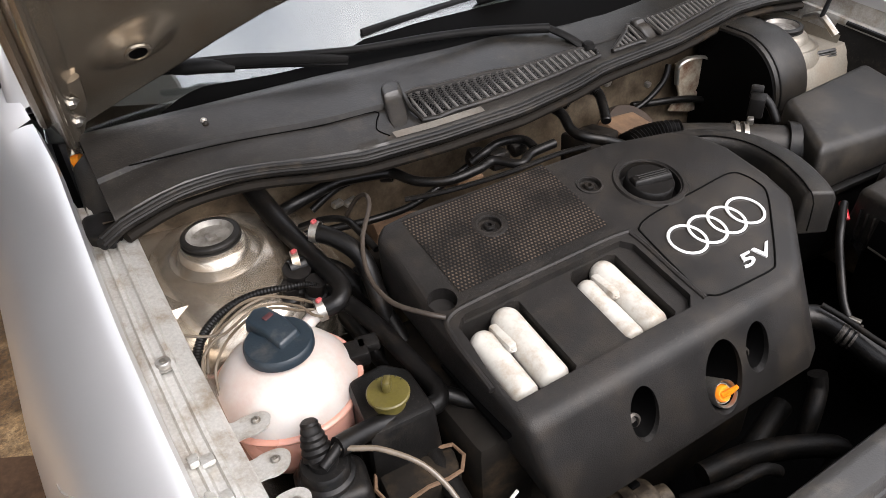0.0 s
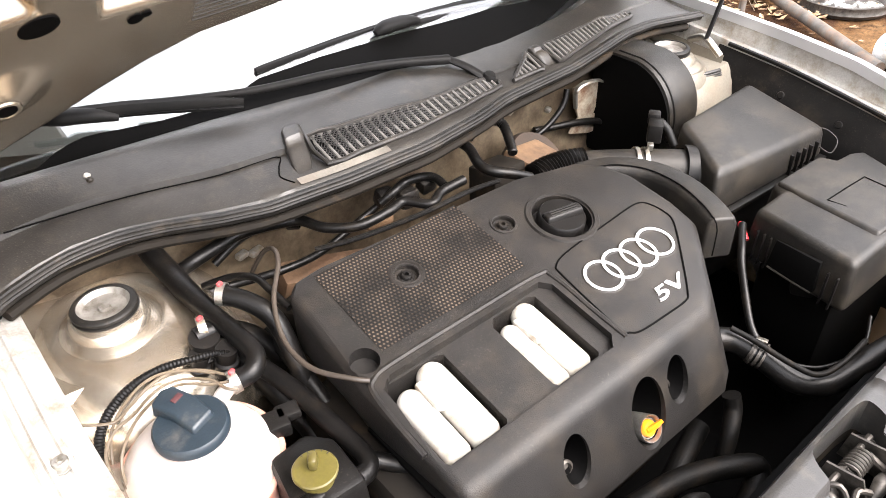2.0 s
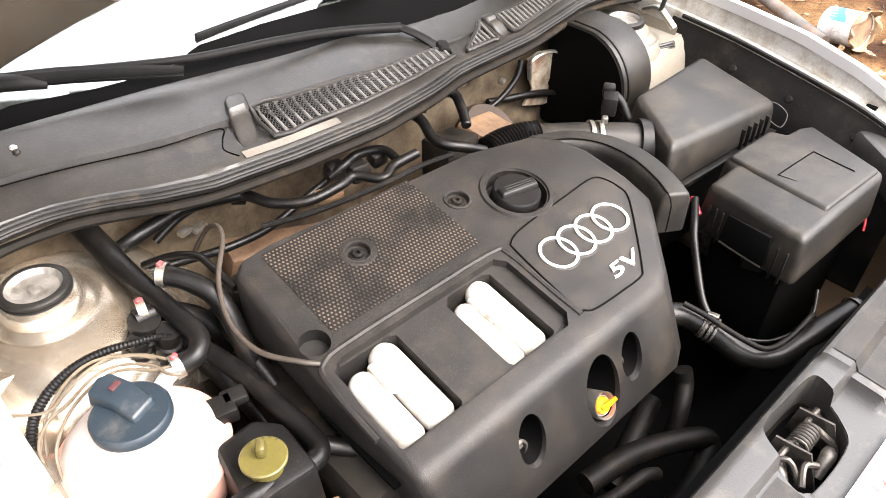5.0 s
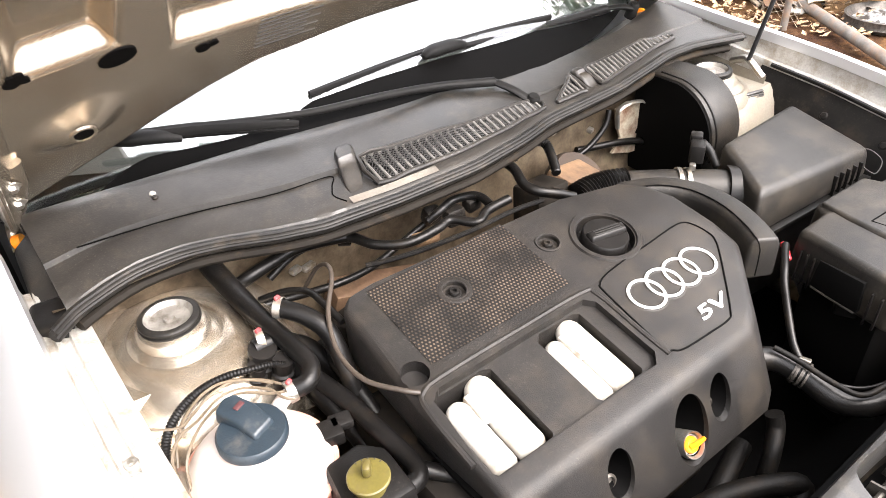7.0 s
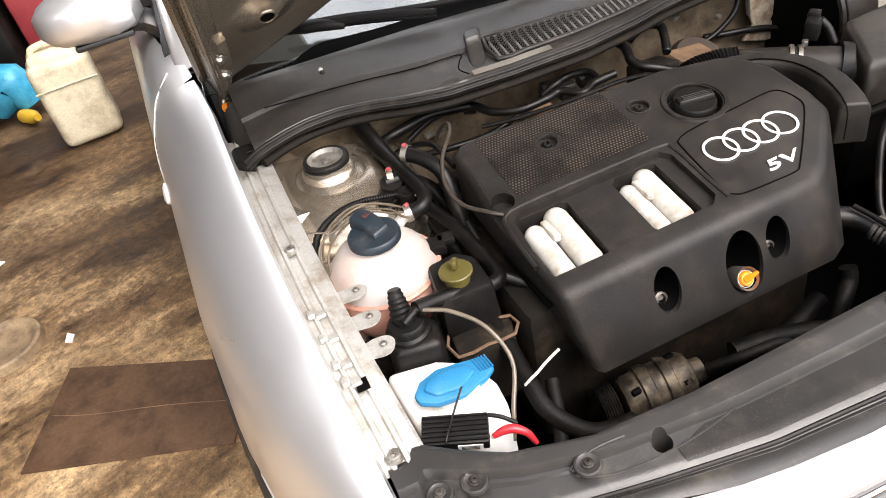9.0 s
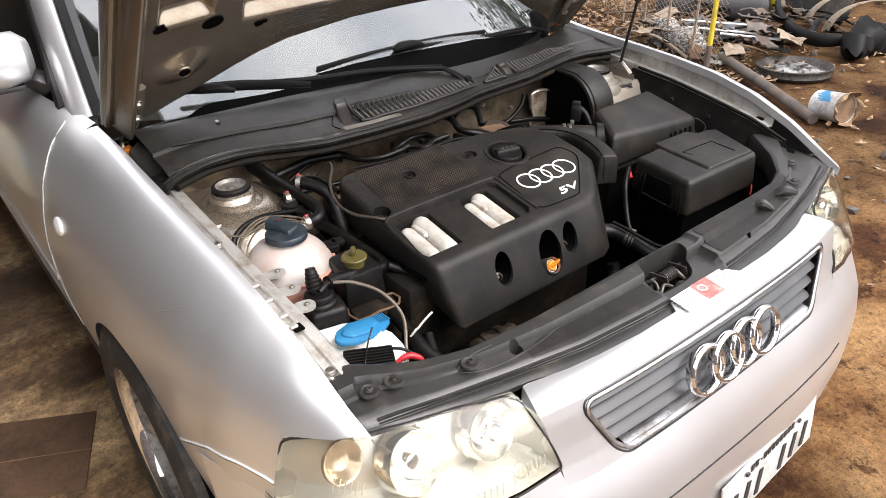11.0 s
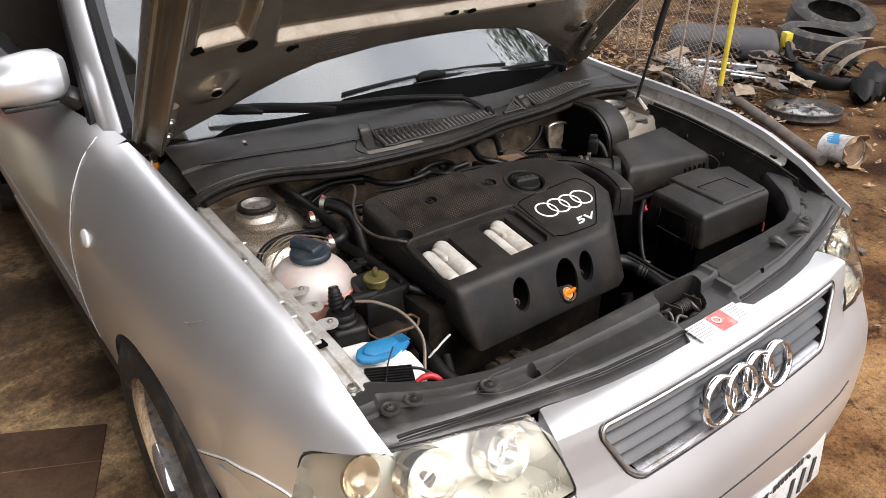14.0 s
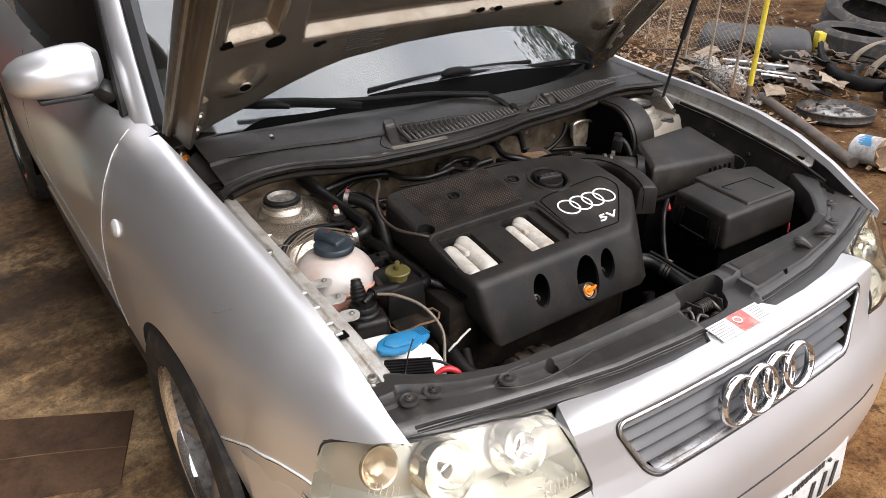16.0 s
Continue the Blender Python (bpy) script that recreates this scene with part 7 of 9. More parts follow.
hose("vacuum_hose", [(-0.470, 0.965, 0.815), (-0.435, 0.957, 0.83), (-0.399, 0.960, 0.835), (-0.352, 0.961, 0.84), (-0.293, 0.938, 0.843), (-0.276, 0.925, 0.843), (-0.260, 0.886, 0.843), (-0.223, 0.855, 0.845), (-0.172, 0.851, 0.848), (-0.142, 0.854, 0.85), (-0.116, 0.822, 0.85), (-0.086, 0.834, 0.852), (-0.042, 0.833, 0.855)], [0.010, 0.010, 0.010, 0.009, 0.009, 0.008, 0.0075, 0.0075, 0.0075, 0.0075, 0.0075, 0.0075], RUBBER, "thin black hose draped along the firewall", n=8)
hose("vacuum_hose", [(-0.40, 0.972, 0.80), (-0.355, 0.975, 0.82), (-0.315, 0.965, 0.832)], 0.006, RUBBER, "short black hose beside the firewall")
bm = bmesh.new()
lathe(bm, [(0.011, -0.009), (0.0135, -0.009), (0.0135, 0.009), (0.011, 0.009)], (-0.281, 0.942, 0.836), (0.8, -0.6, 0), 16, caps=False)
mono("hose_joint", bm, BLACK, "black plastic hose joint sleeve", "hose joint")
hose("heater_hose", [(-0.01, 0.930, 0.855), (0.005, 0.932, 0.86), (0.019, 0.919, 0.862), (0.018, 0.887, 0.862), (-0.001, 0.843, 0.860), (0.005, 0.817, 0.857), (0.028, 0.802, 0.85), (0.06, 0.79, 0.835)], 0.0085, RUBBER, "bent black heater hose")
hose("breather_hose", [(0.050, 0.925, 0.853), (0.070, 0.929, 0.862), (0.092, 0.931, 0.866), (0.111, 0.913, 0.866), (0.100, 0.885, 0.86), (0.080, 0.85, 0.845)], 0.0075, RUBBER, "ribbed black breather hose", rib=0.16, n=10)
hose("main_hose", [(-0.475, 1.0, 0.862), (-0.477, 0.970, 0.86), (-0.475, 0.927, 0.857), (-0.473, 0.872, 0.855), (-0.468, 0.820, 0.852), (-0.461, 0.769, 0.848), (-0.458, 0.733, 0.843), (-0.472, 0.714, 0.838), (-0.492, 0.718, 0.833)], [0.0165, 0.016, 0.0155, 0.0145, 0.0125, 0.012, 0.012, 0.012, 0.012], RUBBER, "thick taped black coolant hose")
clamp((-0.494, 0.718, 0.833), (1, -0.1, 0.1), 0.0128)
hose("coolant_hose", [(-0.452, 0.828, 0.868), (-0.428, 0.798, 0.862), (-0.412, 0.765, 0.845), (-0.410, 0.735, 0.80), (-0.41, 0.71, 0.74)], 0.0125, RUBBER, "black coolant hose from the firewall")
clamp((-0.447, 0.825, 0.867), (0.8, -0.8, -0.1), 0.0135)
hose("coolant_hose", [(-0.50, 0.80, 0.845), (-0.47, 0.80, 0.84), (-0.43, 0.79, 0.81), (-0.41, 0.77, 0.76)], 0.012, RUBBER, "black hose behind the coolant tank")
clamp((-0.487, 0.806, 0.848), (0.9, -0.2, 0), 0.0135)
hose("brown_cable", [(-0.375, 0.905, 0.81), (-0.362, 0.880, 0.855), (-0.357, 0.855, 0.873), (-0.367, 0.825, 0.873), (-0.405, 0.772, 0.867), (-0.427, 0.714, 0.857), (-0.425, 0.660, 0.852), (-0.400, 0.618, 0.851), (-0.385, 0.604, 0.848)], 0.0032, surface("brown_sleeve", (0.022, 0.016, 0.012), (0.04, 0.030, 0.022), 0.5), "thin brown cable looping to the cover", "cable")
hose("return_hose", [(-0.470, 0.790, 0.80), (-0.452, 0.759, 0.80), (-0.435, 0.696, 0.792), (-0.428, 0.627, 0.788), (-0.424, 0.580, 0.786), (-0.428, 0.556, 0.786), (-0.446, 0.548, 0.787), (-0.510, 0.548, 0.800), (-0.560, 0.538, 0.812)], 0.0115, RUBBER, "black hose curving round the fluid tank")
hose("side_hose", [(-0.425, 0.57, 0.78), (-0.395, 0.548, 0.765), (-0.36, 0.53, 0.74)], 0.010, RUBBER, "short black hose beside the engine")
hose("pipe", [(-0.41, 0.80, 0.80), (-0.405, 0.72, 0.77), (-0.40, 0.64, 0.72), (-0.40, 0.58, 0.66)], 0.011, RUBBER, "black pipe beside the engine")
hose("pipe", [(-0.445, 0.82, 0.75), (-0.43, 0.74, 0.72), (-0.42, 0.66, 0.68), (-0.43, 0.60, 0.62)], 0.013, RUBBER, "black pipe deep in the bay")
hose("corrugated_conduit", [(-0.478, 0.760, 0.835), (-0.493, 0.766, 0.84), (-0.518, 0.773, 0.842), (-0.547, 0.781, 0.843), (-0.578, 0.781, 0.842), (-0.606, 0.771, 0.840), (-0.629, 0.754, 0.836), (-0.643, 0.735, 0.828), (-0.650, 0.715, 0.812), (-0.650, 0.700, 0.79)], [0.0030, 0.0038, 0.0042, 0.0046, 0.0050, 0.0050, 0.0050, 0.0050, 0.0050, 0.0050], RUBBER, "black corrugated cable conduit", "conduit", rib=0.20, n=14)
CLEARS = [[(-0.490, 0.722, 0.838), (-0.500, 0.727, 0.842), (-0.515, 0.747, 0.843), (-0.542, 0.766, 0.844), (-0.571, 0.765, 0.844), (-0.600, 0.752, 0.842), (-0.622, 0.745, 0.84), (-0.655, 0.764, 0.846)],
          [(-0.498, 0.700, 0.838), (-0.508, 0.706, 0.842), (-0.517, 0.730, 0.843), (-0.543, 0.751, 0.844), (-0.570, 0.752, 0.844), (-0.602, 0.738, 0.842), (-0.624, 0.732, 0.84), (-0.643, 0.714, 0.83), (-0.645, 0.69, 0.80)],
          [(-0.500, 0.715, 0.840), (-0.519, 0.722, 0.843), (-0.544, 0.742, 0.845), (-0.572, 0.742, 0.845), (-0.606, 0.725, 0.842), (-0.632, 0.700, 0.83), (-0.640, 0.68, 0.80)],
          [(-0.507, 0.735, 0.842), (-0.530, 0.757, 0.845), (-0.560, 0.772, 0.846), (-0.592, 0.765, 0.844), (-0.625, 0.740, 0.836), (-0.640, 0.715, 0.815)]]
for pts in CLEARS:
    hose("clear_tube", pts, 0.0018, WIRE, "thin clear yellowed washer tube", "tube", seg=8)
hose("clear_tube", [(-0.566, 0.540, 0.812), (-0.545, 0.526, 0.812), (-0.520, 0.510, 0.808), (-0.489, 0.474, 0.792), (-0.478, 0.428, 0.762), (-0.503, 0.385, 0.730), (-0.52, 0.36, 0.70)], 0.0032, WIRE, "clear washer hose arching over the tank", "tube", seg=10)
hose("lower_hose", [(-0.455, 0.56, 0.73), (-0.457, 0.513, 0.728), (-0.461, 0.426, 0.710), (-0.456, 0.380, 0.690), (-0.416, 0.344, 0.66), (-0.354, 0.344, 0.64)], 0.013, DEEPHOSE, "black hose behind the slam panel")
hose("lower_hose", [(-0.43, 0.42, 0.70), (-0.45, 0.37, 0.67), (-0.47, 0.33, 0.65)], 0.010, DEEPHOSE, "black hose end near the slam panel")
hose("red_cable", [(-0.548, 0.350, 0.742), (-0.535, 0.347, 0.748), (-0.522, 0.342, 0.748), (-0.510, 0.334, 0.740), (-0.503, 0.328, 0.722)], [0.0034, 0.0054, 0.0060, 0.0048, 0.0034], RED, "red taped cable behind the slam panel", "cable")
hose("black_lead", [(-0.548, 0.375, 0.757), (-0.53, 0.362, 0.755), (-0.515, 0.350, 0.745)], 0.0028, BLACK, "thin black lead from the module", "cable")
hose("zip_tie", [(-0.470, 0.418, 0.716), (-0.459, 0.416, 0.727), (-0.450, 0.421, 0.724), (-0.430, 0.431, 0.724), (-0.404, 0.440, 0.726)], 0.0022, surface("pale_nylon", (0.45, 0.44, 0.41), (0.55, 0.54, 0.50), 0.5), "pale zip tie with a long tail", "zip tie", seg=6)
# sensor cluster behind the tank
sn = thing("thermostat_housing", (-0.49, 0.80, 0.78), "black plastic sensor cluster behind the coolant tank", "sensor")
for p, r, h in (((-0.497, 0.80, 0.80), 0.020, 0.05), ((-0.512, 0.785, 0.80), 0.013, 0.04), ((-0.482, 0.775, 0.795), 0.015, 0.045)):
    bm = bmesh.new()
    lathe(bm, [(r, 0), (r, h * 0.5), (r * 0.8, h * 0.55), (r * 0.8, h * 0.8), (r * 0.9, h * 0.82), (r * 0.9, h), (0, h)], p, (0.1, -0.2, 1), 16)
    part("sensor", bm, BLACK, sn)

# ---- things in the bay, car's left ----
air = thing("air_filter_box", (0.44, 0.66, 0.62), "black plastic air filter box with dust on its lid", "air filter box")
bm = bmesh.new()
q = [(0.287, 0.602, 0.832), (0.605, 0.580, 0.806), (0.592, 0.738, 0.846), (0.362, 0.728, 0.848)]
ql = [(x + (0.006 if x > 0.45 else -0.004), y + (0.005 if y > 0.65 else -0.006), 0.745) for x, y, z in q]
prism(bm, ql, q, 0.014, 4)
lid = part("lid", bm, BOXP, air, "dusty black lid")
bm = bmesh.new()
prism(bm, [(0.305, 0.62, 0.56), (0.60, 0.60, 0.56), (0.59, 0.73, 0.56), (0.37, 0.72, 0.56)], [(x, y, 0.742) for x, y, z in ql], 0.008)
part("lower_box", bm, BLACK, air)
bm = bmesh.new()
prism(bm, [(x + (0.007 if x > 0.45 else -0.007), y + (0.005 if y > 0.65 else -0.006), 0.736) for x, y, z in ql], [(x + (0.007 if x > 0.45 else -0.007), y + (0.005 if y > 0.65 else -0.006), 0.746) for x, y, z in ql], 0.002)
part("box_seam", bm, BLACK, air)
for k in range(5):
    bm = bmesh.new()
    x = 0.500 + 0.019 * k
    box(bm, (x, 0.5835 - 0.0012 * k, 0.768), (0.003, 0.011, 0.040), 0.001)
    part("stiffening_rib", bm, BLACK, air)
bm = bmesh.new()
tube(bm, [(0.598, 0.60, 0.80), (0.622, 0.585, 0.792), (0.624, 0.562, 0.778), (0.595, 0.556, 0.766), (0.585, 0.575, 0.775)], 0.0013, 6, 5)
part("spring_clip", bm, RUBBER, air, "black wire clip")
bm = bmesh.new()
tube(bm, [(0.335, 0.660, 0.790), (0.300, 0.690, 0.796), (0.262, 0.722, 0.800), (0.225, 0.752, 0.802), (0.185, 0.785, 0.80)], [0.036, 0.033, 0.031, 0.030, 0.031], 24, 5)
part("intake_pipe", bm, BOXP, air, "grey-black intake pipe")
bm = bmesh.new()
lathe(bm, [(0.036, -0.009), (0.042, -0.009), (0.042, 0.009), (0.036, 0.009)], (0.318, 0.675, 0.793), (-0.75, 0.65, 0.1), 32, caps=False)
part("pipe_collar", bm, BLACK, air)
for d in (0.0, 0.014):
    bm = bmesh.new()
    p = Vector((0.262, 0.722, 0.800)) + Vector((-0.75, 0.65, 0.05)) * d
    lathe(bm, [(0.0315, -0.0035), (0.0345, -0.0035), (0.0345, 0.0035), (0.0315, 0.0035)], p, (-0.75, 0.65, 0.05), 32, caps=False)
    part("clamp_band", bm, STEEL, air, "bright steel band")
bm = bmesh.new()
box(bm, (0.270, 0.720, 0.838), (0.012, 0.010, 0.012), 0.002, (0, 0, 40))
part("clamp_screw", bm, STEEL, air)
bm = bmesh.new()
tube(bm, [(0.185, 0.785, 0.80), (0.165, 0.797, 0.80), (0.145, 0.806, 0.798), (0.125, 0.812, 0.795), (0.105, 0.815, 0.79)], 0.034, 20, 8, rib=0.10)
part("bellows", bm, RUBBER, air, "ribbed rubber bellows")
snr = thing("air_flow_plug", (0.305, 0.735, 0.83), "black sensor plug on the intake pipe", "sensor plug")
bm = bmesh.new()
box(bm, (0.300, 0.735, 0.850), (0.030, 0.024, 0.034), 0.003, (0, 0, 35))
part("plug_body", bm, BLACK, snr)
bm = bmesh.new()
box(bm, (0.318, 0.752, 0.862), (0.020, 0.020, 0.020), 0.003, (0, 0, 35))
part("connector", bm, BLACK, snr)
bm = bmesh.new()
tube(bm, [(0.325, 0.745, 0.855), (0.333, 0.732, 0.840), (0.336, 0.715, 0.815)], 0.007, 10, 8, rib=0.12)
part("plug_boot", bm, RUBBER, snr)

bat = thing("battery_cover", (0.42, 0.45, 0.50), "black plastic battery cover with a square hatch", "battery cover")
bm = bmesh.new()
q = [(0.262, 0.362), (0.522, 0.354), (0.576, 0.497), (0.548, 0.513), (0.514, 0.518), (0.503, 0.545), (0.372, 0.550), (0.364, 0.528), (0.286, 0.528)]
prism(bm, [(x * 1.02 - 0.008, y + (-0.008 if y < 0.45 else 0.006), 0.715) for x, y in q], [(x, y, 0.803) for x, y in q], 0.012, 4)
part("lid", bm, BOXP, bat, "dusty black lid")
bm = bmesh.new()
q = [(0.340, 0.372), (0.516, 0.362), (0.567, 0.495), (0.545, 0.508), (0.508, 0.512), (0.498, 0.538), (0.376, 0.543), (0.352, 0.495)]
prism(bm, [(x, y, 0.790) for x, y in q], [(x + (0.014 if x < 0.36 else -0.004), y, 0.8085) for x, y in q], 0.005, 3)
part("raised_field", bm, BOXP, bat)
# grip recess, its shade painted near black, and ledge on the side, skirt below
bm = bmesh.new()
prism(bm, [(0.262, 0.400, 0.735), (0.262, 0.478, 0.735), (0.262, 0.474, 0.786), (0.262, 0.404, 0.786)], [(0.2515, 0.400, 0.735), (0.2565, 0.478, 0.735), (0.2600, 0.474, 0.786), (0.2550, 0.404, 0.786)], 0.002)
part("grip_recess", bm, VOID, bat, "grip recess painted as a near-black face")
bm = bmesh.new()
tube(bm, [(0.2545, 0.474, 0.739), (0.2510, 0.440, 0.737), (0.2475, 0.402, 0.736)], 0.0016, 6, 3)
part("grip_ledge", bm, BOXP, bat)
for y in (0.375, 0.39, 0.488, 0.50, 0.512):
    bm = bmesh.new()
    box(bm, (0.255 + 0.16 * (y - 0.362), y, 0.745), (0.006, 0.003, 0.058), 0.001)
    part("skirt_rib", bm, BLACK, bat)
# Case is near black to carry the shade under the lid.
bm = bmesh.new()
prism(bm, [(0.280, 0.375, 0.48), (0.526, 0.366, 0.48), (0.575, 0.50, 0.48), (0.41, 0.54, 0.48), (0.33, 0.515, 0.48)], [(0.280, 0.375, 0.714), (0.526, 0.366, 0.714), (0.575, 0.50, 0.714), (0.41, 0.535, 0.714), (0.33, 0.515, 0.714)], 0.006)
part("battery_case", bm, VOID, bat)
bm = bmesh.new()
tube(bm, [(0.384, 0.436, 0.8086), (0.378, 0.464, 0.8086), (0.431, 0.461, 0.8086), (0.484, 0.457, 0.8086), (0.480, 0.420, 0.8086), (0.477, 0.387, 0.8086)], [0.0004, 0.0014, 0.0014, 0.0014, 0.0014, 0.0014], 6, 1)
part("hatch_gap", bm, VOID, bat, "thin gap of the square hatch")
bm = bmesh.new()
box(bm, (0.335, 0.435, 0.72), (0.06, 0.10, 0.06), 0.006, (0, 0, -62))
part("terminal_cover", bm, BLACK, bat)
hose("red_cable", [(0.292, 0.548, 0.76), (0.278, 0.536, 0.764), (0.268, 0.522, 0.755)], 0.005, RED, "short red battery cable", "cable")
hose("red_cable", [(0.528, 0.366, 0.722), (0.523, 0.352, 0.712), (0.512, 0.345, 0.695)], 0.0022, RED, "red cable at the battery", "cable")
hose("battery_lead", [(0.278, 0.538, 0.772), (0.236, 0.512, 0.766), (0.216, 0.496, 0.750), (0.185, 0.466, 0.730), (0.160, 0.436, 0.705), (0.150, 0.413, 0.690)], 0.006, RUBBER, "black cable beside the battery", "cable")
hose("harness", [(0.150, 0.413, 0.685), (0.161, 0.395, 0.675), (0.176, 0.368, 0.664), (0.205, 0.335, 0.664), (0.259, 0.313, 0.68), (0.31, 0.33, 0.70)], 0.0028, RUBBER, "dusty cable under the battery", "cable")
hose("radiator_hose", [(0.085, 0.46, 0.705), (0.117, 0.437, 0.700), (0.130, 0.400, 0.690), (0.138, 0.350, 0.674), (0.166, 0.318, 0.670), (0.210, 0.305, 0.674), (0.255, 0.294, 0.682), (0.330, 0.276, 0.690)], 0.0175, RUBBER, "thick black radiator hose", seg=18)
hose("ground_lead", [(0.108, 0.44, 0.728), (0.118, 0.408, 0.720), (0.128, 0.357, 0.708), (0.142, 0.324, 0.702), (0.182, 0.312, 0.704), (0.231, 0.309, 0.712), (0.255, 0.312, 0.70)], 0.0042, DEEPHOSE, "thin black lead over the radiator hose", "cable")
clamp((0.127, 0.412, 0.694), (0.3, -0.9, -0.2), 0.0182, tail=False)
sc = clamp((0.128, 0.402, 0.692), (0.3, -0.9, -0.2), 0.0182, tail=False)
SW = Vector((0.3, -0.9, -0.2)).normalized()
for k in (-0.007, 0.007):
    bm = bmesh.new()
    lathe(bm, [(0.0182, -0.0016), (0.0198, -0.0016), (0.0198, 0.0016), (0.0182, 0.0016)], Vector((0.128, 0.402, 0.692)) + SW * k, SW, 24, caps=False)
    part("spring_turn", bm, GREASY, sc)
bm = bmesh.new()
box(bm, (0.134, 0.404, 0.7135), (0.012, 0.016, 0.004), 0.001, (0, 20, 18))
part("spring_ear", bm, STEEL, sc)
clamp((0.322, 0.278, 0.690), (0.9, -0.25, 0.1), 0.018, tail=False)
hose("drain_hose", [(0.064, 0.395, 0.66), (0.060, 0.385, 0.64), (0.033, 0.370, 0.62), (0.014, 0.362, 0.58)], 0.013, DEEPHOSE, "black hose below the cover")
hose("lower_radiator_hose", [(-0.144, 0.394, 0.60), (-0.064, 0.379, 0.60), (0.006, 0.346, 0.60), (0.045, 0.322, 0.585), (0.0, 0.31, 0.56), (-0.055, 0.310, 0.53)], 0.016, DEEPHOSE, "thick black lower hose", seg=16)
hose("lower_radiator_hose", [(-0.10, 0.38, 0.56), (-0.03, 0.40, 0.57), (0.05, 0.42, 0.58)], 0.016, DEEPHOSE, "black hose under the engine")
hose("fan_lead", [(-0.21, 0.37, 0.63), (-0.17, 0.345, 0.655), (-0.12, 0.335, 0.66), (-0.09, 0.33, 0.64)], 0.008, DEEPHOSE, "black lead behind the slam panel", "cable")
# alternator
alt = thing("alternator", (-0.28, 0.42, 0.52), "dusty brown alternator with a ribbed pulley", "alternator")
bm = bmesh.new()
lathe(bm, [(0.0, -0.06), (0.030, -0.06), (0.036, -0.052), (0.036, -0.034), (0.041, -0.032), (0.041, -0.016), (0.038, -0.014), (0.038, 0.0), (0.042, 0.002), (0.042, 0.016), (0.039, 0.018), (0.039, 0.034), (0.033, 0.045), (0.020, 0.050), (0.018, 0.066), (0.0, 0.068)], (-0.265, 0.405, 0.592), (1, -0.15, 0.1), 28)
part("housing", bm, surface("dirty_aluminium", (0.035, 0.026, 0.018), (0.16, 0.125, 0.085), 0.55, 0.5, 45, 200, 0.4, spread=0.12, grime=(0.010, 0.007, 0.005), grime_amt=0.8, grime_scale=38), alt)
# Black blocks paint the dark of the vent slots.
for k in range(10):
    a = k * math.pi / 5
    bm = bmesh.new()
    box(bm, (0.036 * math.cos(a), 0.036 * math.sin(a), -0.046 if k % 2 else 0.026), (0.012, 0.009, 0.014), 0.002, (0, 0, math.degrees(a)))
    bm.transform(axes((-0.265, 0.405, 0.592), (0, 1, 0), (1, -0.15, 0.1)))
    part("vent_slot", bm, VOID, alt)
bm = bmesh.new()
lathe(bm, [(r, h) for k in range(7) for r, h in ((0.030, -0.014 + 0.004 * k), (0.027, -0.012 + 0.004 * k))], (-0.345, 0.420, 0.588), (1, -0.15, 0.1), 24)
part("pulley", bm, BLACK, alt)
# brake servo with its round shield
sv = thing("brake_servo", (0.46, 0.88, 0.70), "large round black servo shield by the firewall", "brake servo")
ax = Vector((-1.0, -0.04, 0.03)).normalized()
SC = Vector((0.470, 0.898, 0.782))
ARC = [(SC.y - 0.106 * math.cos(a), SC.z + 0.106 * math.sin(a)) for a in np.linspace(-0.5, 1.45, 16)] + [(0.935, 0.8875), (0.984, 0.880), (0.984, 0.66), (0.815, 0.66)]
bm = bmesh.new()
prism(bm, [(0.438, y, z) for y, z in ARC], [(0.528, y, z) for y, z in ARC], 0.006, 2)
part("shield_hood", bm, BOXP, sv, "black arched plastic hood")
# Near-black plate paints the shade on the face under the arched hood.
bm = bmesh.new()
prism(bm, [(0.4345, SC.y + (y - SC.y) * 0.955, SC.z + (z - SC.z) * 0.955) for y, z in ARC], [(0.4395, SC.y + (y - SC.y) * 0.955, SC.z + (z - SC.z) * 0.955) for y, z in ARC])
part("servo_face", bm, VOID, sv)
bm = bmesh.new()
tube(bm, [(0.450, y, z) for y, z in ARC[1:-3]], 0.0028, 6, 2)
part("shield_rib", bm, BLACK, sv)
# firewall bracket and clutter
br = thing("firewall_bracket", (0.44, 0.975, 0.66), "rust-spotted steel bracket on the firewall", "bracket")
BP = [(0.362, 0.826), (0.395, 0.832), (0.436, 0.820), (0.457, 0.790), (0.440, 0.772), (0.430, 0.750), (0.466, 0.735), (0.468, 0.704), (0.420, 0.708), (0.360, 0.728), (0.385, 0.755), (0.368, 0.790)]
bm = bmesh.new()
prism(bm, [(x, 0.972, z) for x, z in BP], [(x, 0.966, z) for x, z in BP], 0.001, 1)
part("plate", bm, surface("rust_spotted_zinc", (0.36, 0.30, 0.22), (0.5, 0.44, 0.35), 0.5, 0.5, 20, 200, 0.1, grime=(0.14, 0.06, 0.03), grime_amt=0.55, grime_scale=35), br)
bm = bmesh.new()
tube(bm, [(0.366, 0.962, 0.785), (0.362, 0.960, 0.826), (0.395, 0.958, 0.833), (0.437, 0.958, 0.821), (0.458, 0.958, 0.790)], 0.0055, 6, 5, flat=0.5)
part("edge_strap", bm, STEEL, br)
hose("brake_pipe", [(0.275, 0.985, 0.76), (0.32, 0.975, 0.755), (0.37, 0.965, 0.75), (0.42, 0.955, 0.74), (0.47, 0.94, 0.72), (0.50, 0.90, 0.70)], 0.007, RUBBER, "black cable along the firewall", "cable")
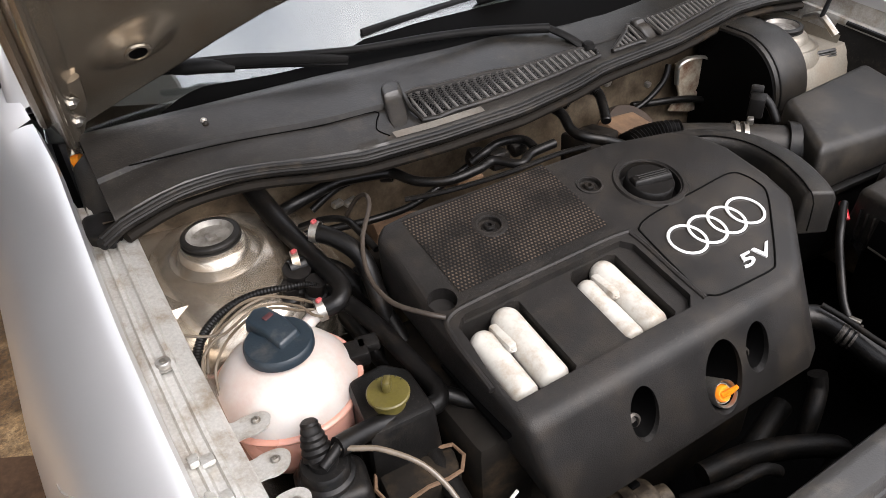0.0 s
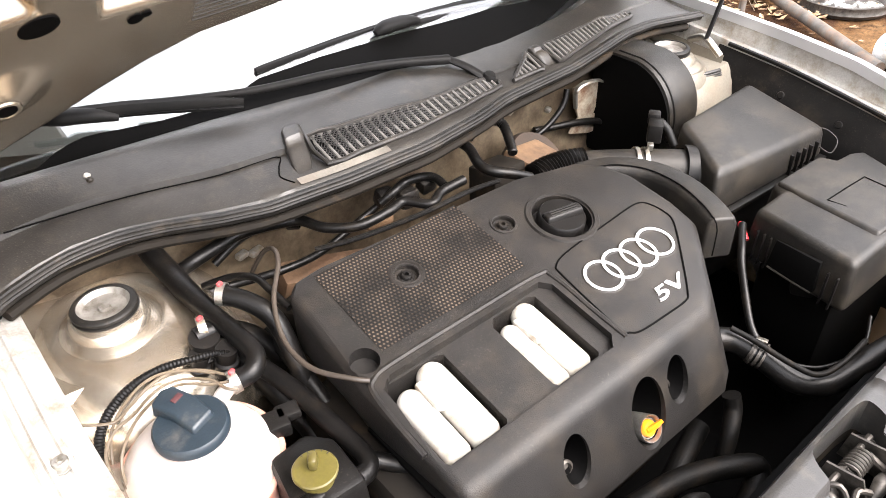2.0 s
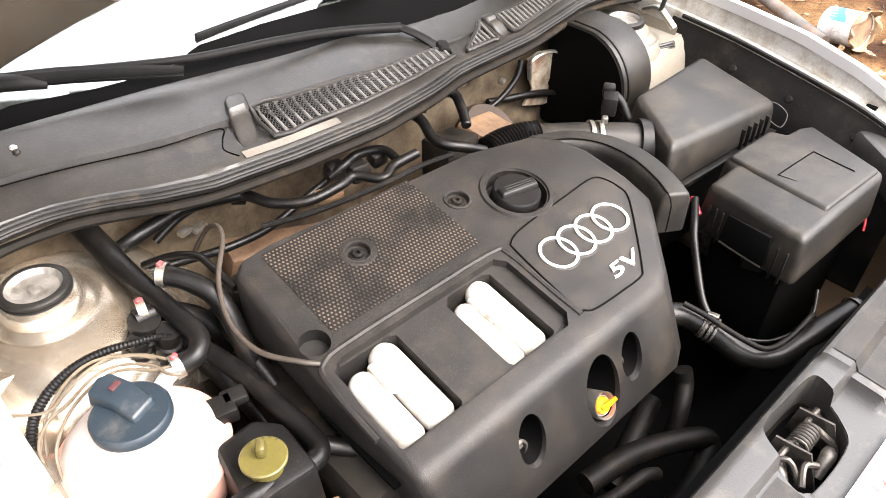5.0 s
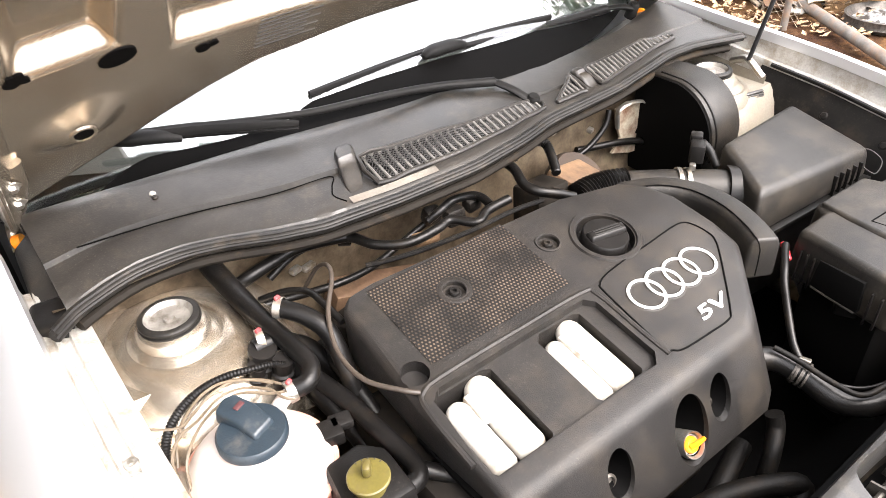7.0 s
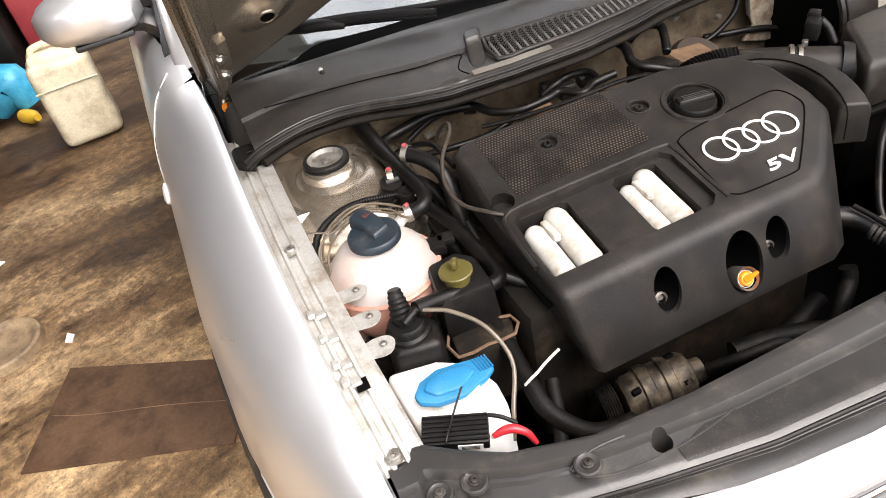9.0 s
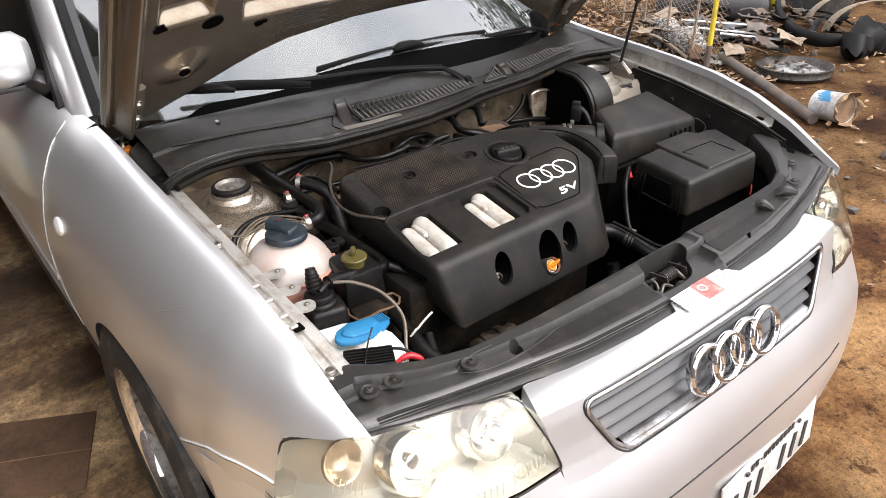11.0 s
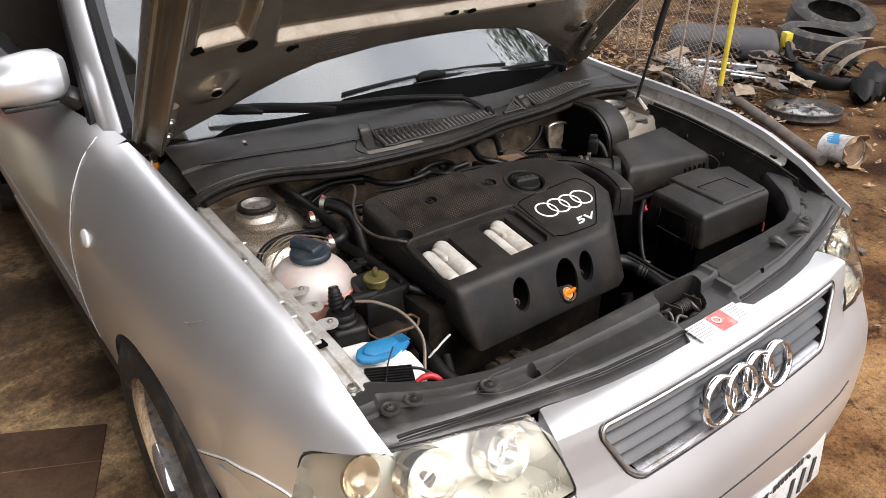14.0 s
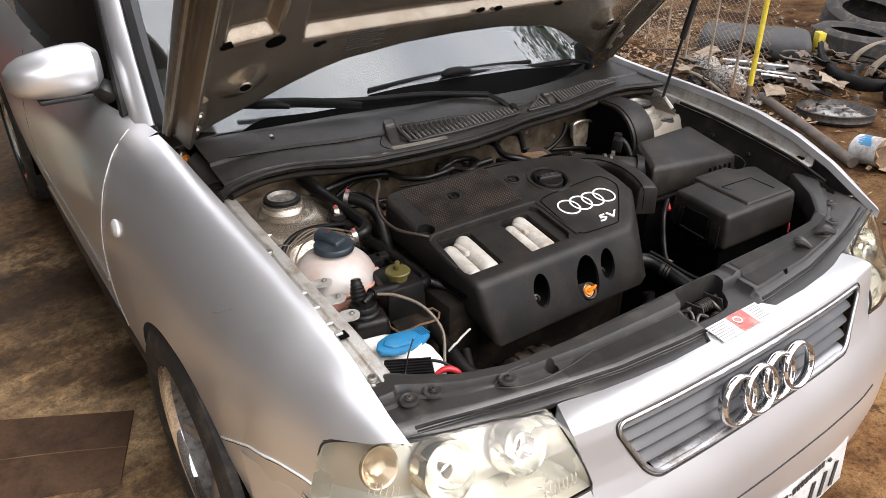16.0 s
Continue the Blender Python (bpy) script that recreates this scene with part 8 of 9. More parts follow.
hose("brake_pipe", [(0.13, 0.975, 0.735), (0.20, 0.97, 0.75), (0.28, 0.965, 0.768), (0.33, 0.965, 0.80), (0.345, 0.97, 0.83)], 0.006, RUBBER, "thin cable clipped to the firewall", "cable")
hose("clip_cable", [(-0.150, 0.905, 0.825), (-0.128, 0.900, 0.838), (-0.100, 0.905, 0.842), (-0.075, 0.890, 0.848), (-0.066, 0.872, 0.850), (-0.070, 0.845, 0.850)], 0.007, RUBBER, "black taped cable with connectors", "cable")
hose("wire_loom", [(-0.47, 0.93, 0.80), (-0.40, 0.925, 0.79), (-0.33, 0.90, 0.795), (-0.26, 0.905, 0.79), (-0.18, 0.92, 0.80), (-0.13, 0.915, 0.82)], 0.006, RUBBER, "grimy wire loom against the firewall", "cable")
hose("wire_loom", [(-0.445, 0.90, 0.83), (-0.415, 0.875, 0.845), (-0.395, 0.845, 0.852), (-0.392, 0.81, 0.852), (-0.388, 0.77, 0.845)], 0.005, RUBBER, "black wire loom behind the cover", "cable")
hose("throttle_cable", [(-0.30, 0.85, 0.845), (-0.24, 0.825, 0.85), (-0.15, 0.805, 0.856), (-0.06, 0.80, 0.858), (0.0, 0.80, 0.85)], 0.004, RUBBER, "thin black cable behind the cover", "cable", seg=8)
for x, y, z, sz, mt in ((-0.135, 0.915, 0.825, (0.030, 0.024, 0.028), BLACK), (-0.105, 0.895, 0.82, (0.034, 0.026, 0.030), BLACK), (-0.070, 0.892, 0.832, (0.028, 0.024, 0.026), BLACK), (-0.16, 0.90, 0.80, (0.05, 0.02, 0.02), RUST), (0.06, 0.865, 0.79, (0.08, 0.06, 0.07), DARKBAY), (-0.30, 0.86, 0.74, (0.16, 0.06, 0.05), DARKBAY), (-0.20, 0.93, 0.70, (0.25, 0.05, 0.06), RUST), (0.16, 0.88, 0.76, (0.10, 0.08, 0.08), RUST)):
    bm = bmesh.new()
    box(bm, (x, y, z), sz, 0.006, (random.uniform(-20, 20), random.uniform(-15, 15), random.uniform(-25, 25)), 2)
    mono("rear_fitting", bm, mt, "grimy engine fitting behind the cover", "engine part", "rear fittings")
for (x, y, z), w in (((-0.36, 0.965, 0.80), 0.02), ((-0.335, 0.972, 0.79), 0.025), ((0.185, 0.965, 0.84), 0.016), ((0.30, 0.975, 0.80), 0.014)):
    bm = bmesh.new()
    box(bm, (x, y, z), (w, 0.012, 0.010), 0.003, (10, 5, 20))
    mono("firewall_clip", bm, STEEL, "small steel clip on the firewall", "clip", "firewall clips")
bm = bmesh.new()
lathe(bm, [(0.055, -0.03), (0.058, 0.0), (0.050, 0.012), (0.0, 0.014)], (0.195, 0.905, 0.765), (0.1, -0.5, 0.8), 32)
mono("rusty_pulley_cap", bm, surface("brown_rust", (0.020, 0.013, 0.009), (0.050, 0.031, 0.019), 0.75, 0.2, 20, 200, 0.3), "rust-brown round housing behind the cover", "housing")
# black inner panel beside the boxes
bm = bmesh.new()
grid(bm, [[(-interp(EDGE, y)[0] - 0.028, y, interp(FLZ, y) - 0.006), (0.655, y, interp(FLZ, y) - 0.045), (0.625, y, 0.70), (0.61, y, 0.50)] for y in np.linspace(0.33, 0.86, 16)], flip=False)
solid_sheet(bm, 0.003)
liner = mono("wing_liner", bm, BLACK, "dark plastic liner along the inner wing", "liner")
bm = bmesh.new()
tube(bm, [(-interp(EDGE, y)[0] - 0.027, y, interp(FLZ, y) + 0.001) for y in np.linspace(0.36, 0.84, 10)], 0.0045, 8, 3)
part("edge_strip", bm, RUBBER, liner, "black rubber strip along the fender rail")
for y in (0.45, 0.58, 0.70):
    bm = bmesh.new()
    lathe(bm, [(0.0, 0.004), (0.006, 0.003), (0.008, 0.0), (0.008, -0.002)], (0.657, y, interp(FLZ, y) - 0.043), (-0.9, 0, 0.5), 12)
    part("liner_clip", bm, BLACK, liner, "round plastic clip")

# ---- around the car ----
bm = bmesh.new()
prism(bm, [(-0.885, 1.494, 0.001), (-1.42, 1.79, 0.001), (-1.56, 1.44, 0.001), (-0.997, 1.212, 0.001)], [(-0.887, 1.492, 0.007), (-1.418, 1.788, 0.007), (-1.558, 1.442, 0.007), (-0.998, 1.214, 0.007)], 0.001)
fb = mono("floor_board", bm, DARKPLANK, "dark brown oily board lying on the floor", "board")
bm = bmesh.new()
tube(bm, [(-0.945, 1.345, 0.0068), (-1.15, 1.452, 0.0068), (-1.36, 1.545, 0.0068), (-1.47, 1.610, 0.0068)], 0.0016, 5, 3)
part("board_seam", bm, RUST, fb, "pale scuffed seam across the board")
jerry = thing("jerrycan", (-1.29, 3.50, 0), "grimy white plastic jerrycan standing on concrete", "jerrycan")
bm = bmesh.new()
JM = Matrix.Translation((-1.27, 3.47, 0.0)) @ pose(0, 0, 0, 0, 0, 3)
q = [(-0.14, -0.11), (0.14, -0.11), (0.14, 0.11), (-0.14, 0.11)]
prism(bm, [(x, y, 0.002) for x, y in q], [(x * 0.98, y * 0.98, 0.415) for x, y in q], 0.045, 5)
prism(bm, [(x * 0.86, y * 0.80, 0.37) for x, y in q], [(x * 0.78, y * 0.62, 0.445) for x, y in q], 0.022, 4)
bm.transform(JM)
DIRTYW = surface("dirty_white_plastic", (0.64, 0.57, 0.40), (0.76, 0.70, 0.53), 0.40, 0, 4, 120, 0.1, sss=0.1, grime=(0.34, 0.27, 0.16), grime_amt=0.38, grime_scale=7)
part("can_body", bm, DIRTYW, jerry)
bm = bmesh.new()
tube(bm, [JM @ Vector(p) for p in ((-0.085, 0, 0.435), (-0.07, 0, 0.462), (0.0, 0, 0.470), (0.04, 0, 0.462), (0.055, 0, 0.435))], 0.016, 10)
part("handle", bm, DIRTYW, jerry)
bm = bmesh.new()
lathe(bm, [(0.026, 0), (0.026, 0.03), (0.0, 0.03)], JM @ Vector((0.085, 0, 0.44)), (0, 0, 1), 20)
part("cap", bm, DIRTYW, jerry)
bm = bmesh.new()
tube(bm, [JM @ Vector(p) for p in ((-0.138, -0.113, 0.30), (0.0, -0.114, 0.302), (0.138, -0.113, 0.30))], 0.004, 6)
part("moulded_line", bm, DIRTYW, jerry)
# bench of odds behind the jerrycan
bench = thing("tool_trolley", (-2.35, 3.9, 0), "dark greasy trolley loaded with workshop odds", "trolley")
for z in (0.12, 0.42):
    bm = bmesh.new()
    box(bm, (-2.35, 3.95, z), (0.7, 0.6, 0.03), 0.005)
    part("shelf", bm, RUST, bench)
for x, y in ((-2.68, 3.68), (-2.02, 3.68), (-2.68, 4.23), (-2.02, 4.23)):
    bm = bmesh.new()
    box(bm, (x, y, 0.30), (0.03, 0.03, 0.6), 0.004)
    part("leg", bm, RUST, bench)
rng = random.Random(5)
bm = bmesh.new()
tube(bm, [(-1.74, 4.02, 0.07), (-1.66, 4.0, 0.15), (-1.60, 3.98, 0.20), (-1.55, 3.96, 0.07)], [0.07, 0.10, 0.10, 0.07], 12, 5)
mono("blue_bag", bm, surface("blue_plastic_bag", (0.02, 0.25, 0.42), (0.05, 0.36, 0.55), 0.4, 0, 20, 80, 0.5), "crumpled blue plastic bag on the floor", "bag")
bm = bmesh.new()
lathe(bm, [(0.0, -0.075), (0.030, -0.075), (0.036, -0.068), (0.036, 0.030), (0.018, 0.062), (0.018, 0.085), (0, 0.085)], (-1.575, 3.84, 0.048), (0.5, -0.8, 0.1), 18)
mono("yellow_bottle", bm, surface("yellow_bottle_plastic", (0.60, 0.36, 0.02), (0.70, 0.45, 0.05), 0.4), "small yellow oil bottle", "bottle")
bm = bmesh.new()
box(bm, (-1.42, 4.62, 0.36), (0.22, 0.3, 0.72), 0.03, (0, 0, 4))
mono("red_crate", bm, surface("dull_red", (0.22, 0.02, 0.03), (0.32, 0.04, 0.04), 0.5), "dull red box in the shade", "box")
for k in range(12):
    bm = bmesh.new()
    x, y = -2.64 + 0.05 * k + rng.uniform(-0.02, 0.02), 3.75 + rng.uniform(-0.05, 0.35)
    lathe(bm, [(0.03, 0), (0.034, 0.06 + 0.03 * (k % 3)), (0.018, 0.09 + 0.03 * (k % 3)), (0.0, 0.095 + 0.03 * (k % 3))], (x, y, 0.436 if k % 2 else 0.136), (0, 0, 1), 12)
    mono("oil_bottle", bm, (BLACK, RUST, BLUE, DIRTYW)[k % 4], "small workshop bottle on the trolley", "bottle", "bottles on the trolley")
bm = bmesh.new()
box(bm, (-1.74, 4.55, 0.24), (0.38, 0.34, 0.48), 0.03, (0, 0, -6))
mono("black_crate", bm, BLACK, "black plastic crate standing in the shade", "crate")
# round rubber disc, tools at the side
bm = bmesh.new()
lathe(bm, [(0.0, 0.012), (0.085, 0.013), (0.100, 0.018), (0.108, 0.030), (0.118, 0.034), (0.127, 0.028), (0.13, 0.001), (0.0, 0.0)], (-1.63, 2.02, 0.0), (0, 0, 1), 40)
mono("round_lid", bm, surface("tan_lid", (0.20, 0.14, 0.08), (0.30, 0.22, 0.13), 0.6, 0, 9, 100, 0.2, grime=(0.08, 0.05, 0.03), grime_amt=0.5), "tan round lid on the floor", "lid")
bm = bmesh.new()
tube(bm, [(-1.78, 1.62, 0.03), (-1.70, 1.50, 0.02), (-1.62, 1.35, 0.02)], 0.018, 8)
mono("wooden_stick", bm, surface("raw_wood", (0.32, 0.21, 0.11), (0.42, 0.30, 0.17), 0.7), "short wooden stick on the floor", "stick")
bm = bmesh.new()
prism(bm, [(-1.80, 2.62, 0.002), (-1.70, 2.55, 0.002), (-1.66, 2.58, 0.002), (-1.75, 2.66, 0.002)], [(-1.80, 2.62, 0.006), (-1.70, 2.55, 0.010), (-1.66, 2.58, 0.006), (-1.75, 2.66, 0.008)])
mono("paper_scrap", bm, STICKER, "scrap of white paper on the floor", "paper")
bm = bmesh.new()
prism(bm, [(-1.435, 1.93, 0.001), (-1.425, 1.965, 0.001), (-1.405, 1.955, 0.001), (-1.412, 1.915, 0.001)], [(-1.435, 1.93, 0.004), (-1.425, 1.965, 0.010), (-1.405, 1.955, 0.003), (-1.412, 1.915, 0.009)])
mono("paper_scrap", bm, STICKER, "tiny crumpled paper scrap", "paper")
bm = bmesh.new()
lathe(bm, [(0.13, 0.0), (0.15, 0.02), (0.15, 0.05), (0.13, 0.06), (0.10, 0.05), (0.10, 0.0)], (-1.76, 1.40, 0.0), (0, 0, 1), 32, caps=False)
mono("rubber_ring", bm, TYRE, "black rubber ring on the floor", "rubber ring")

# ---- yard on the car's left ----
SCRAP = surface("scrap_grey", (0.05, 0.045, 0.04), (0.15, 0.135, 0.12), 0.6, 0.3, 12, 80, 0.4, grime=(0.16, 0.09, 0.05), grime_amt=0.5)
YPOLE = surface("yellow_pole_paint", (0.50, 0.38, 0.02), (0.60, 0.48, 0.05), 0.5, 0, 8, 100, 0.1, grime=(0.25, 0.18, 0.05), grime_amt=0.35)
bm = bmesh.new()
tube(bm, [(3.07, 2.08, 0.0), (3.11, 2.11, 0.7), (3.20, 2.17, 1.6)], 0.016, 12)
pole = mono("yellow_pole", bm, YPOLE, "yellow painted pole stuck in the ground", "pole")
bm = bmesh.new()
tube(bm, [(3.07, 2.08, 0.0), (3.081, 2.089, 0.2)], 0.019, 10)
part("pole_foot", bm, SCRAP, pole)
PALER = surface("pale_rusty_steel", (0.22, 0.17, 0.12), (0.34, 0.28, 0.21), 0.7, 0.1, 12, 120, 0.2, grime=(0.14, 0.08, 0.045), grime_amt=0.4, grime_scale=20)
fence = thing("wire_fence", (3.5, 3.3, 0), "rusty wire mesh fence with thin steel posts", "fence")
FA, FB = Vector((3.10, 2.02, 0)), Vector((4.75, 5.1, 0))
for k in np.linspace(0.10, 0.98, 9):
    bm = bmesh.new()
    p = FA.lerp(FB, k)
    tube(bm, [p, p + Vector((0.01, 0, 1.5))], 0.009, 8)
    part("post", bm, PALER, fence)
bm = bmesh.new()
D = (FB - FA)
for i in range(-60, 90, 2):
    for sg in (1, -1):
        # diagonal wires, cut off at the fence's ends
        run = 56 * sg
        k0 = (i - (0 if sg > 0 else run)) / 82.0
        k1 = k0 + run / 82.0
        t0, t1 = sorted((-k0 / (k1 - k0), (1 - k0) / (k1 - k0)))
        lo, hi = max(0.0, t0), min(1.0, t1)
        if hi - lo > 0.03:
            pts = [FA + D * (k0 + (k1 - k0) * t) + Vector((0, 0, 0.02 + 1.03 * t)) for t in (lo, hi)]
            tube(bm, pts, 0.0014, 4)
ms = part("wire_mesh", bm, PALER, fence)
ms["kind"] = "stuff"


def tyre_at(at, R, w, tilt, name="old_tyre", label="old black tyre lying on the scrap heap"):
    bm = bmesh.new()
    prof = [(R * 0.62, -w * 0.35), (R * 0.7, -w * 0.5), (R * 0.88, -w * 0.5), (R, -w * 0.35), (R, w * 0.35), (R * 0.88, w * 0.5), (R * 0.7, w * 0.5), (R * 0.62, w * 0.35)]
    lathe(bm, prof, (0, 0, 0), (0, 0, 1), 40, caps=False)
    bm.transform(Matrix.Translation(at) @ pose(0, 0, 0, *tilt))
    return mono(name, bm, TYRE, label, "tyre", "scrap tyres")


tyre_at((5.12, 2.50, 0.11), 0.33, 0.20, (4, 3, 0))
tyre_at((5.75, 2.75, 0.17), 0.36, 0.22, (14, -8, 0))
bm = bmesh.new()
tube(bm, [(4.02, 1.60, 0.05), (4.15, 1.66, 0.10), (4.30, 1.64, 0.11), (4.42, 1.58, 0.05)], [0.05, 0.10, 0.11, 0.05], 12, 6)
for v in bm.verts:
    v.co += Vector((0.05, 0.05, 0.09)) * noise.noise(v.co * 11)
    v.co.z = max(0.004, v.co.z)
mono("dark_rag", bm, WIPERM, "crumpled dark rag on the scrap heap", "rag")
NETM = surface("pale_netting", (0.035, 0.030, 0.026), (0.30, 0.28, 0.25), 0.6, 0, 60, 220, 0.8, spread=0.06)
bm = bmesh.new()
tube(bm, [(3.62, 2.86, 0.04), (3.52, 2.72, 0.08), (3.45, 2.58, 0.06), (3.40, 2.45, 0.08), (3.36, 2.30, 0.05)], [0.05, 0.10, 0.07, 0.10, 0.05], 20, 12)
for v in bm.verts:
    v.co += Vector((0.03, 0.03, 0.05)) * noise.noise(v.co * 14)
    v.co.z = max(0.004, v.co.z)
mono("fishing_net", bm, NETM, "heap of pale netting on the ground", "net")
bm = bmesh.new()
grid(bm, [[(3.78 + 0.34 * i / 14 + 0.10 * j / 16, 2.78 - 0.55 * j / 16 + 0.12 * i / 14, 0.05 + 0.04 * noise.noise((i * 0.35, j * 0.35, 2)) + 0.02 * noise.noise((i * 0.9, j * 0.9, 5))) for i in range(15)] for j in range(17)], flip=True)
solid_sheet(bm, 0.004)
mono("tarpaulin", bm, surface("slate_tarp", (0.075, 0.085, 0.10), (0.13, 0.14, 0.155), 0.6, 0, 9, 90, 0.4, grime=(0.05, 0.035, 0.025), grime_amt=0.4), "crumpled slate tarpaulin on the heap", "tarpaulin")
for p, q in (((3.72, 2.74, 0.13), (4.02, 2.24, 0.12)), ((3.62, 2.62, 0.12), (3.88, 2.20, 0.10)), ((3.70, 2.40, 0.10), (3.92, 2.06, 0.08))):
    bm = bmesh.new()
    tube(bm, [p, q], 0.008, 8)
    mono("white_rod", bm, STICKER, "thin white rod across the heap", "rod", "white rods")
rimw = thing("steel_rim", (3.53, 1.74, 0.0), "bare steel wheel rim on the ground", "wheel rim")
bm = bmesh.new()
lathe(bm, [(0.22, 0.0), (0.235, 0.02), (0.228, 0.04), (0.232, 0.06), (0.22, 0.063), (0.205, 0.04), (0.19, 0.02)], (3.53, 1.74, 0.0), (0.02, 0.05, 1), 40, caps=False)
part("rim_ring", bm, GREASY, rimw)
bm = bmesh.new()
lathe(bm, [(0.195, 0.02), (0.13, 0.035), (0.10, 0.055), (0.05, 0.05), (0.045, 0.02)], (3.53, 1.74, 0.0), (0.02, 0.05, 1), 32, caps=False)
part("rim_dish", bm, surface("shiny_rim", (0.03, 0.027, 0.024), (0.55, 0.55, 0.54), 0.4, 0.3, 22, 100, 0.4, spread=0.05, grime=(0.035, 0.024, 0.016), grime_amt=0.8, grime_scale=11), rimw)
bm = bmesh.new()
tube(bm, [(3.36, 2.16, 0.06), (3.07, 1.68, 0.05), (2.80, 1.23, 0.034)], 0.031, 16)
mono("drain_pipe", bm, SCRAP, "grey drain pipe lying on the ground", "pipe")
tin = thing("paint_can", (2.98, 1.20, 0.0), "tipped white and blue paint can with rusty end", "paint can")
cm = Matrix.Translation((2.92, 1.20, 0.082)) @ pose(0, 0, 0, 80, 0, -14) @ Matrix.Scale(0.80, 4)
bm = bmesh.new()
lathe(bm, [(0.095, -0.11), (0.1, -0.105), (0.098, 0.10), (0.1, 0.108)], (0, 0, 0), (0, 0, 1), 32, caps=False)
bm.transform(cm)
part("can_wall", bm, surface("can_paint", (0.42, 0.43, 0.43), (0.56, 0.57, 0.56), 0.5, 0.1, 14, 120, 0.1, grime=(0.20, 0.12, 0.07), grime_amt=0.5, grime_scale=16), tin, "white printed wall")
bm = bmesh.new()
lathe(bm, [(0.097, 0.100), (0.09, 0.098), (0.0, 0.098)], (0, 0, 0), (0, 0, 1), 32, caps=False)
bm.transform(cm)
part("can_end", bm, RUST, tin, "rusty end")
bm = bmesh.new()
rows = []
for h in (0.0, 0.35, 0.7, 1.0):
    rows.append([Vector(((0.098 + 0.035 * h * noise.noise((a * 2.1, h * 2, 3)) + 0.012 * h) * math.cos(a), (0.098 + 0.035 * h * noise.noise((a * 2.1, h * 2, 3)) + 0.012 * h) * math.sin(a), 0.100 + h * (0.030 + 0.055 * noise.noise((math.cos(a) * 2.6, math.sin(a) * 2.6, 7))))) for a in np.linspace(0, 2 * math.pi, 40, endpoint=False)])
grid(bm, rows, close_v=True)
solid_sheet(bm, 0.003)
bm.transform(cm)
part("torn_rim", bm, surface("torn_tin", (0.20, 0.12, 0.06), (0.36, 0.25, 0.14), 0.6, 0.2, 22, 150, 0.3, grime=(0.10, 0.05, 0.025), grime_amt=0.5), tin, "torn rusty rim")
bm = bmesh.new()
rows = [[Vector((0.0995 * math.cos(a), 0.0995 * math.sin(a), h + 0.03 * math.sin(3 * a))) for a in np.linspace(0.4, 2.6, 14)] for h in (-0.08, -0.02, 0.02)]
grid(bm, rows)
bm.transform(cm)
part("blue_swoosh", bm, BLUE, tin, "blue printed field")
bm = bmesh.new()
box(bm, (4.50, 3.00, 0.10), (0.86, 0.52, 0.20), 0.085, (0, 0, -58), 6)
mono("car_seat_cushion", bm, surface("blue_grey_cloth", (0.030, 0.032, 0.036), (0.058, 0.060, 0.064), 0.8, 0, 9, 200, 0.5, grime=(0.06, 0.045, 0.03), grime_amt=0.4), "blue-grey old seat cushion on the ground", "cushion")
bm = bmesh.new()
box(bm, (4.80, 2.62, 0.105), (0.06, 0.10, 0.21), 0.01, (0, 0, -35))
mono("yellow_block", bm, YPOLE, "small yellow block beside the cushion", "block")
# scrap: curved fenders, plates, rods
bm = bmesh.new()
tube(bm, [(4.69, 2.54, 0.14), (4.42, 2.36, 0.11), (4.18, 2.12, 0.09), (4.06, 1.90, 0.09), (4.12, 1.76, 0.10), (4.28, 1.68, 0.12)], [0.02, 0.026, 0.030, 0.030, 0.026, 0.018], 14, 8, flat=1.6)
mono("bumper_piece", bm, WIPERM, "curved black rubber bumper piece on the heap", "bumper piece")
for x, y in ((4.56, 2.20), (4.42, 1.98)):
    bm = bmesh.new()
    rows = []
    for a in np.linspace(0.05, 1.65, 16):
        p = Vector((x, y, 0.03)) + Vector((0.68, -0.73, 0)) * (0.32 * (1 - math.cos(a))) + Vector((0.05, 0.05, 0.24 * math.sin(a)))
        w = Vector((0.045, 0.045, -0.02))
        rows.append([p - w, p + w])
    grid(bm, rows)
    solid_sheet(bm, 0.012)
    mono("brake_shoe", bm, PALER, "pale rusty curved brake shoe", "brake shoe", "brake shoes")
rng = random.Random(11)
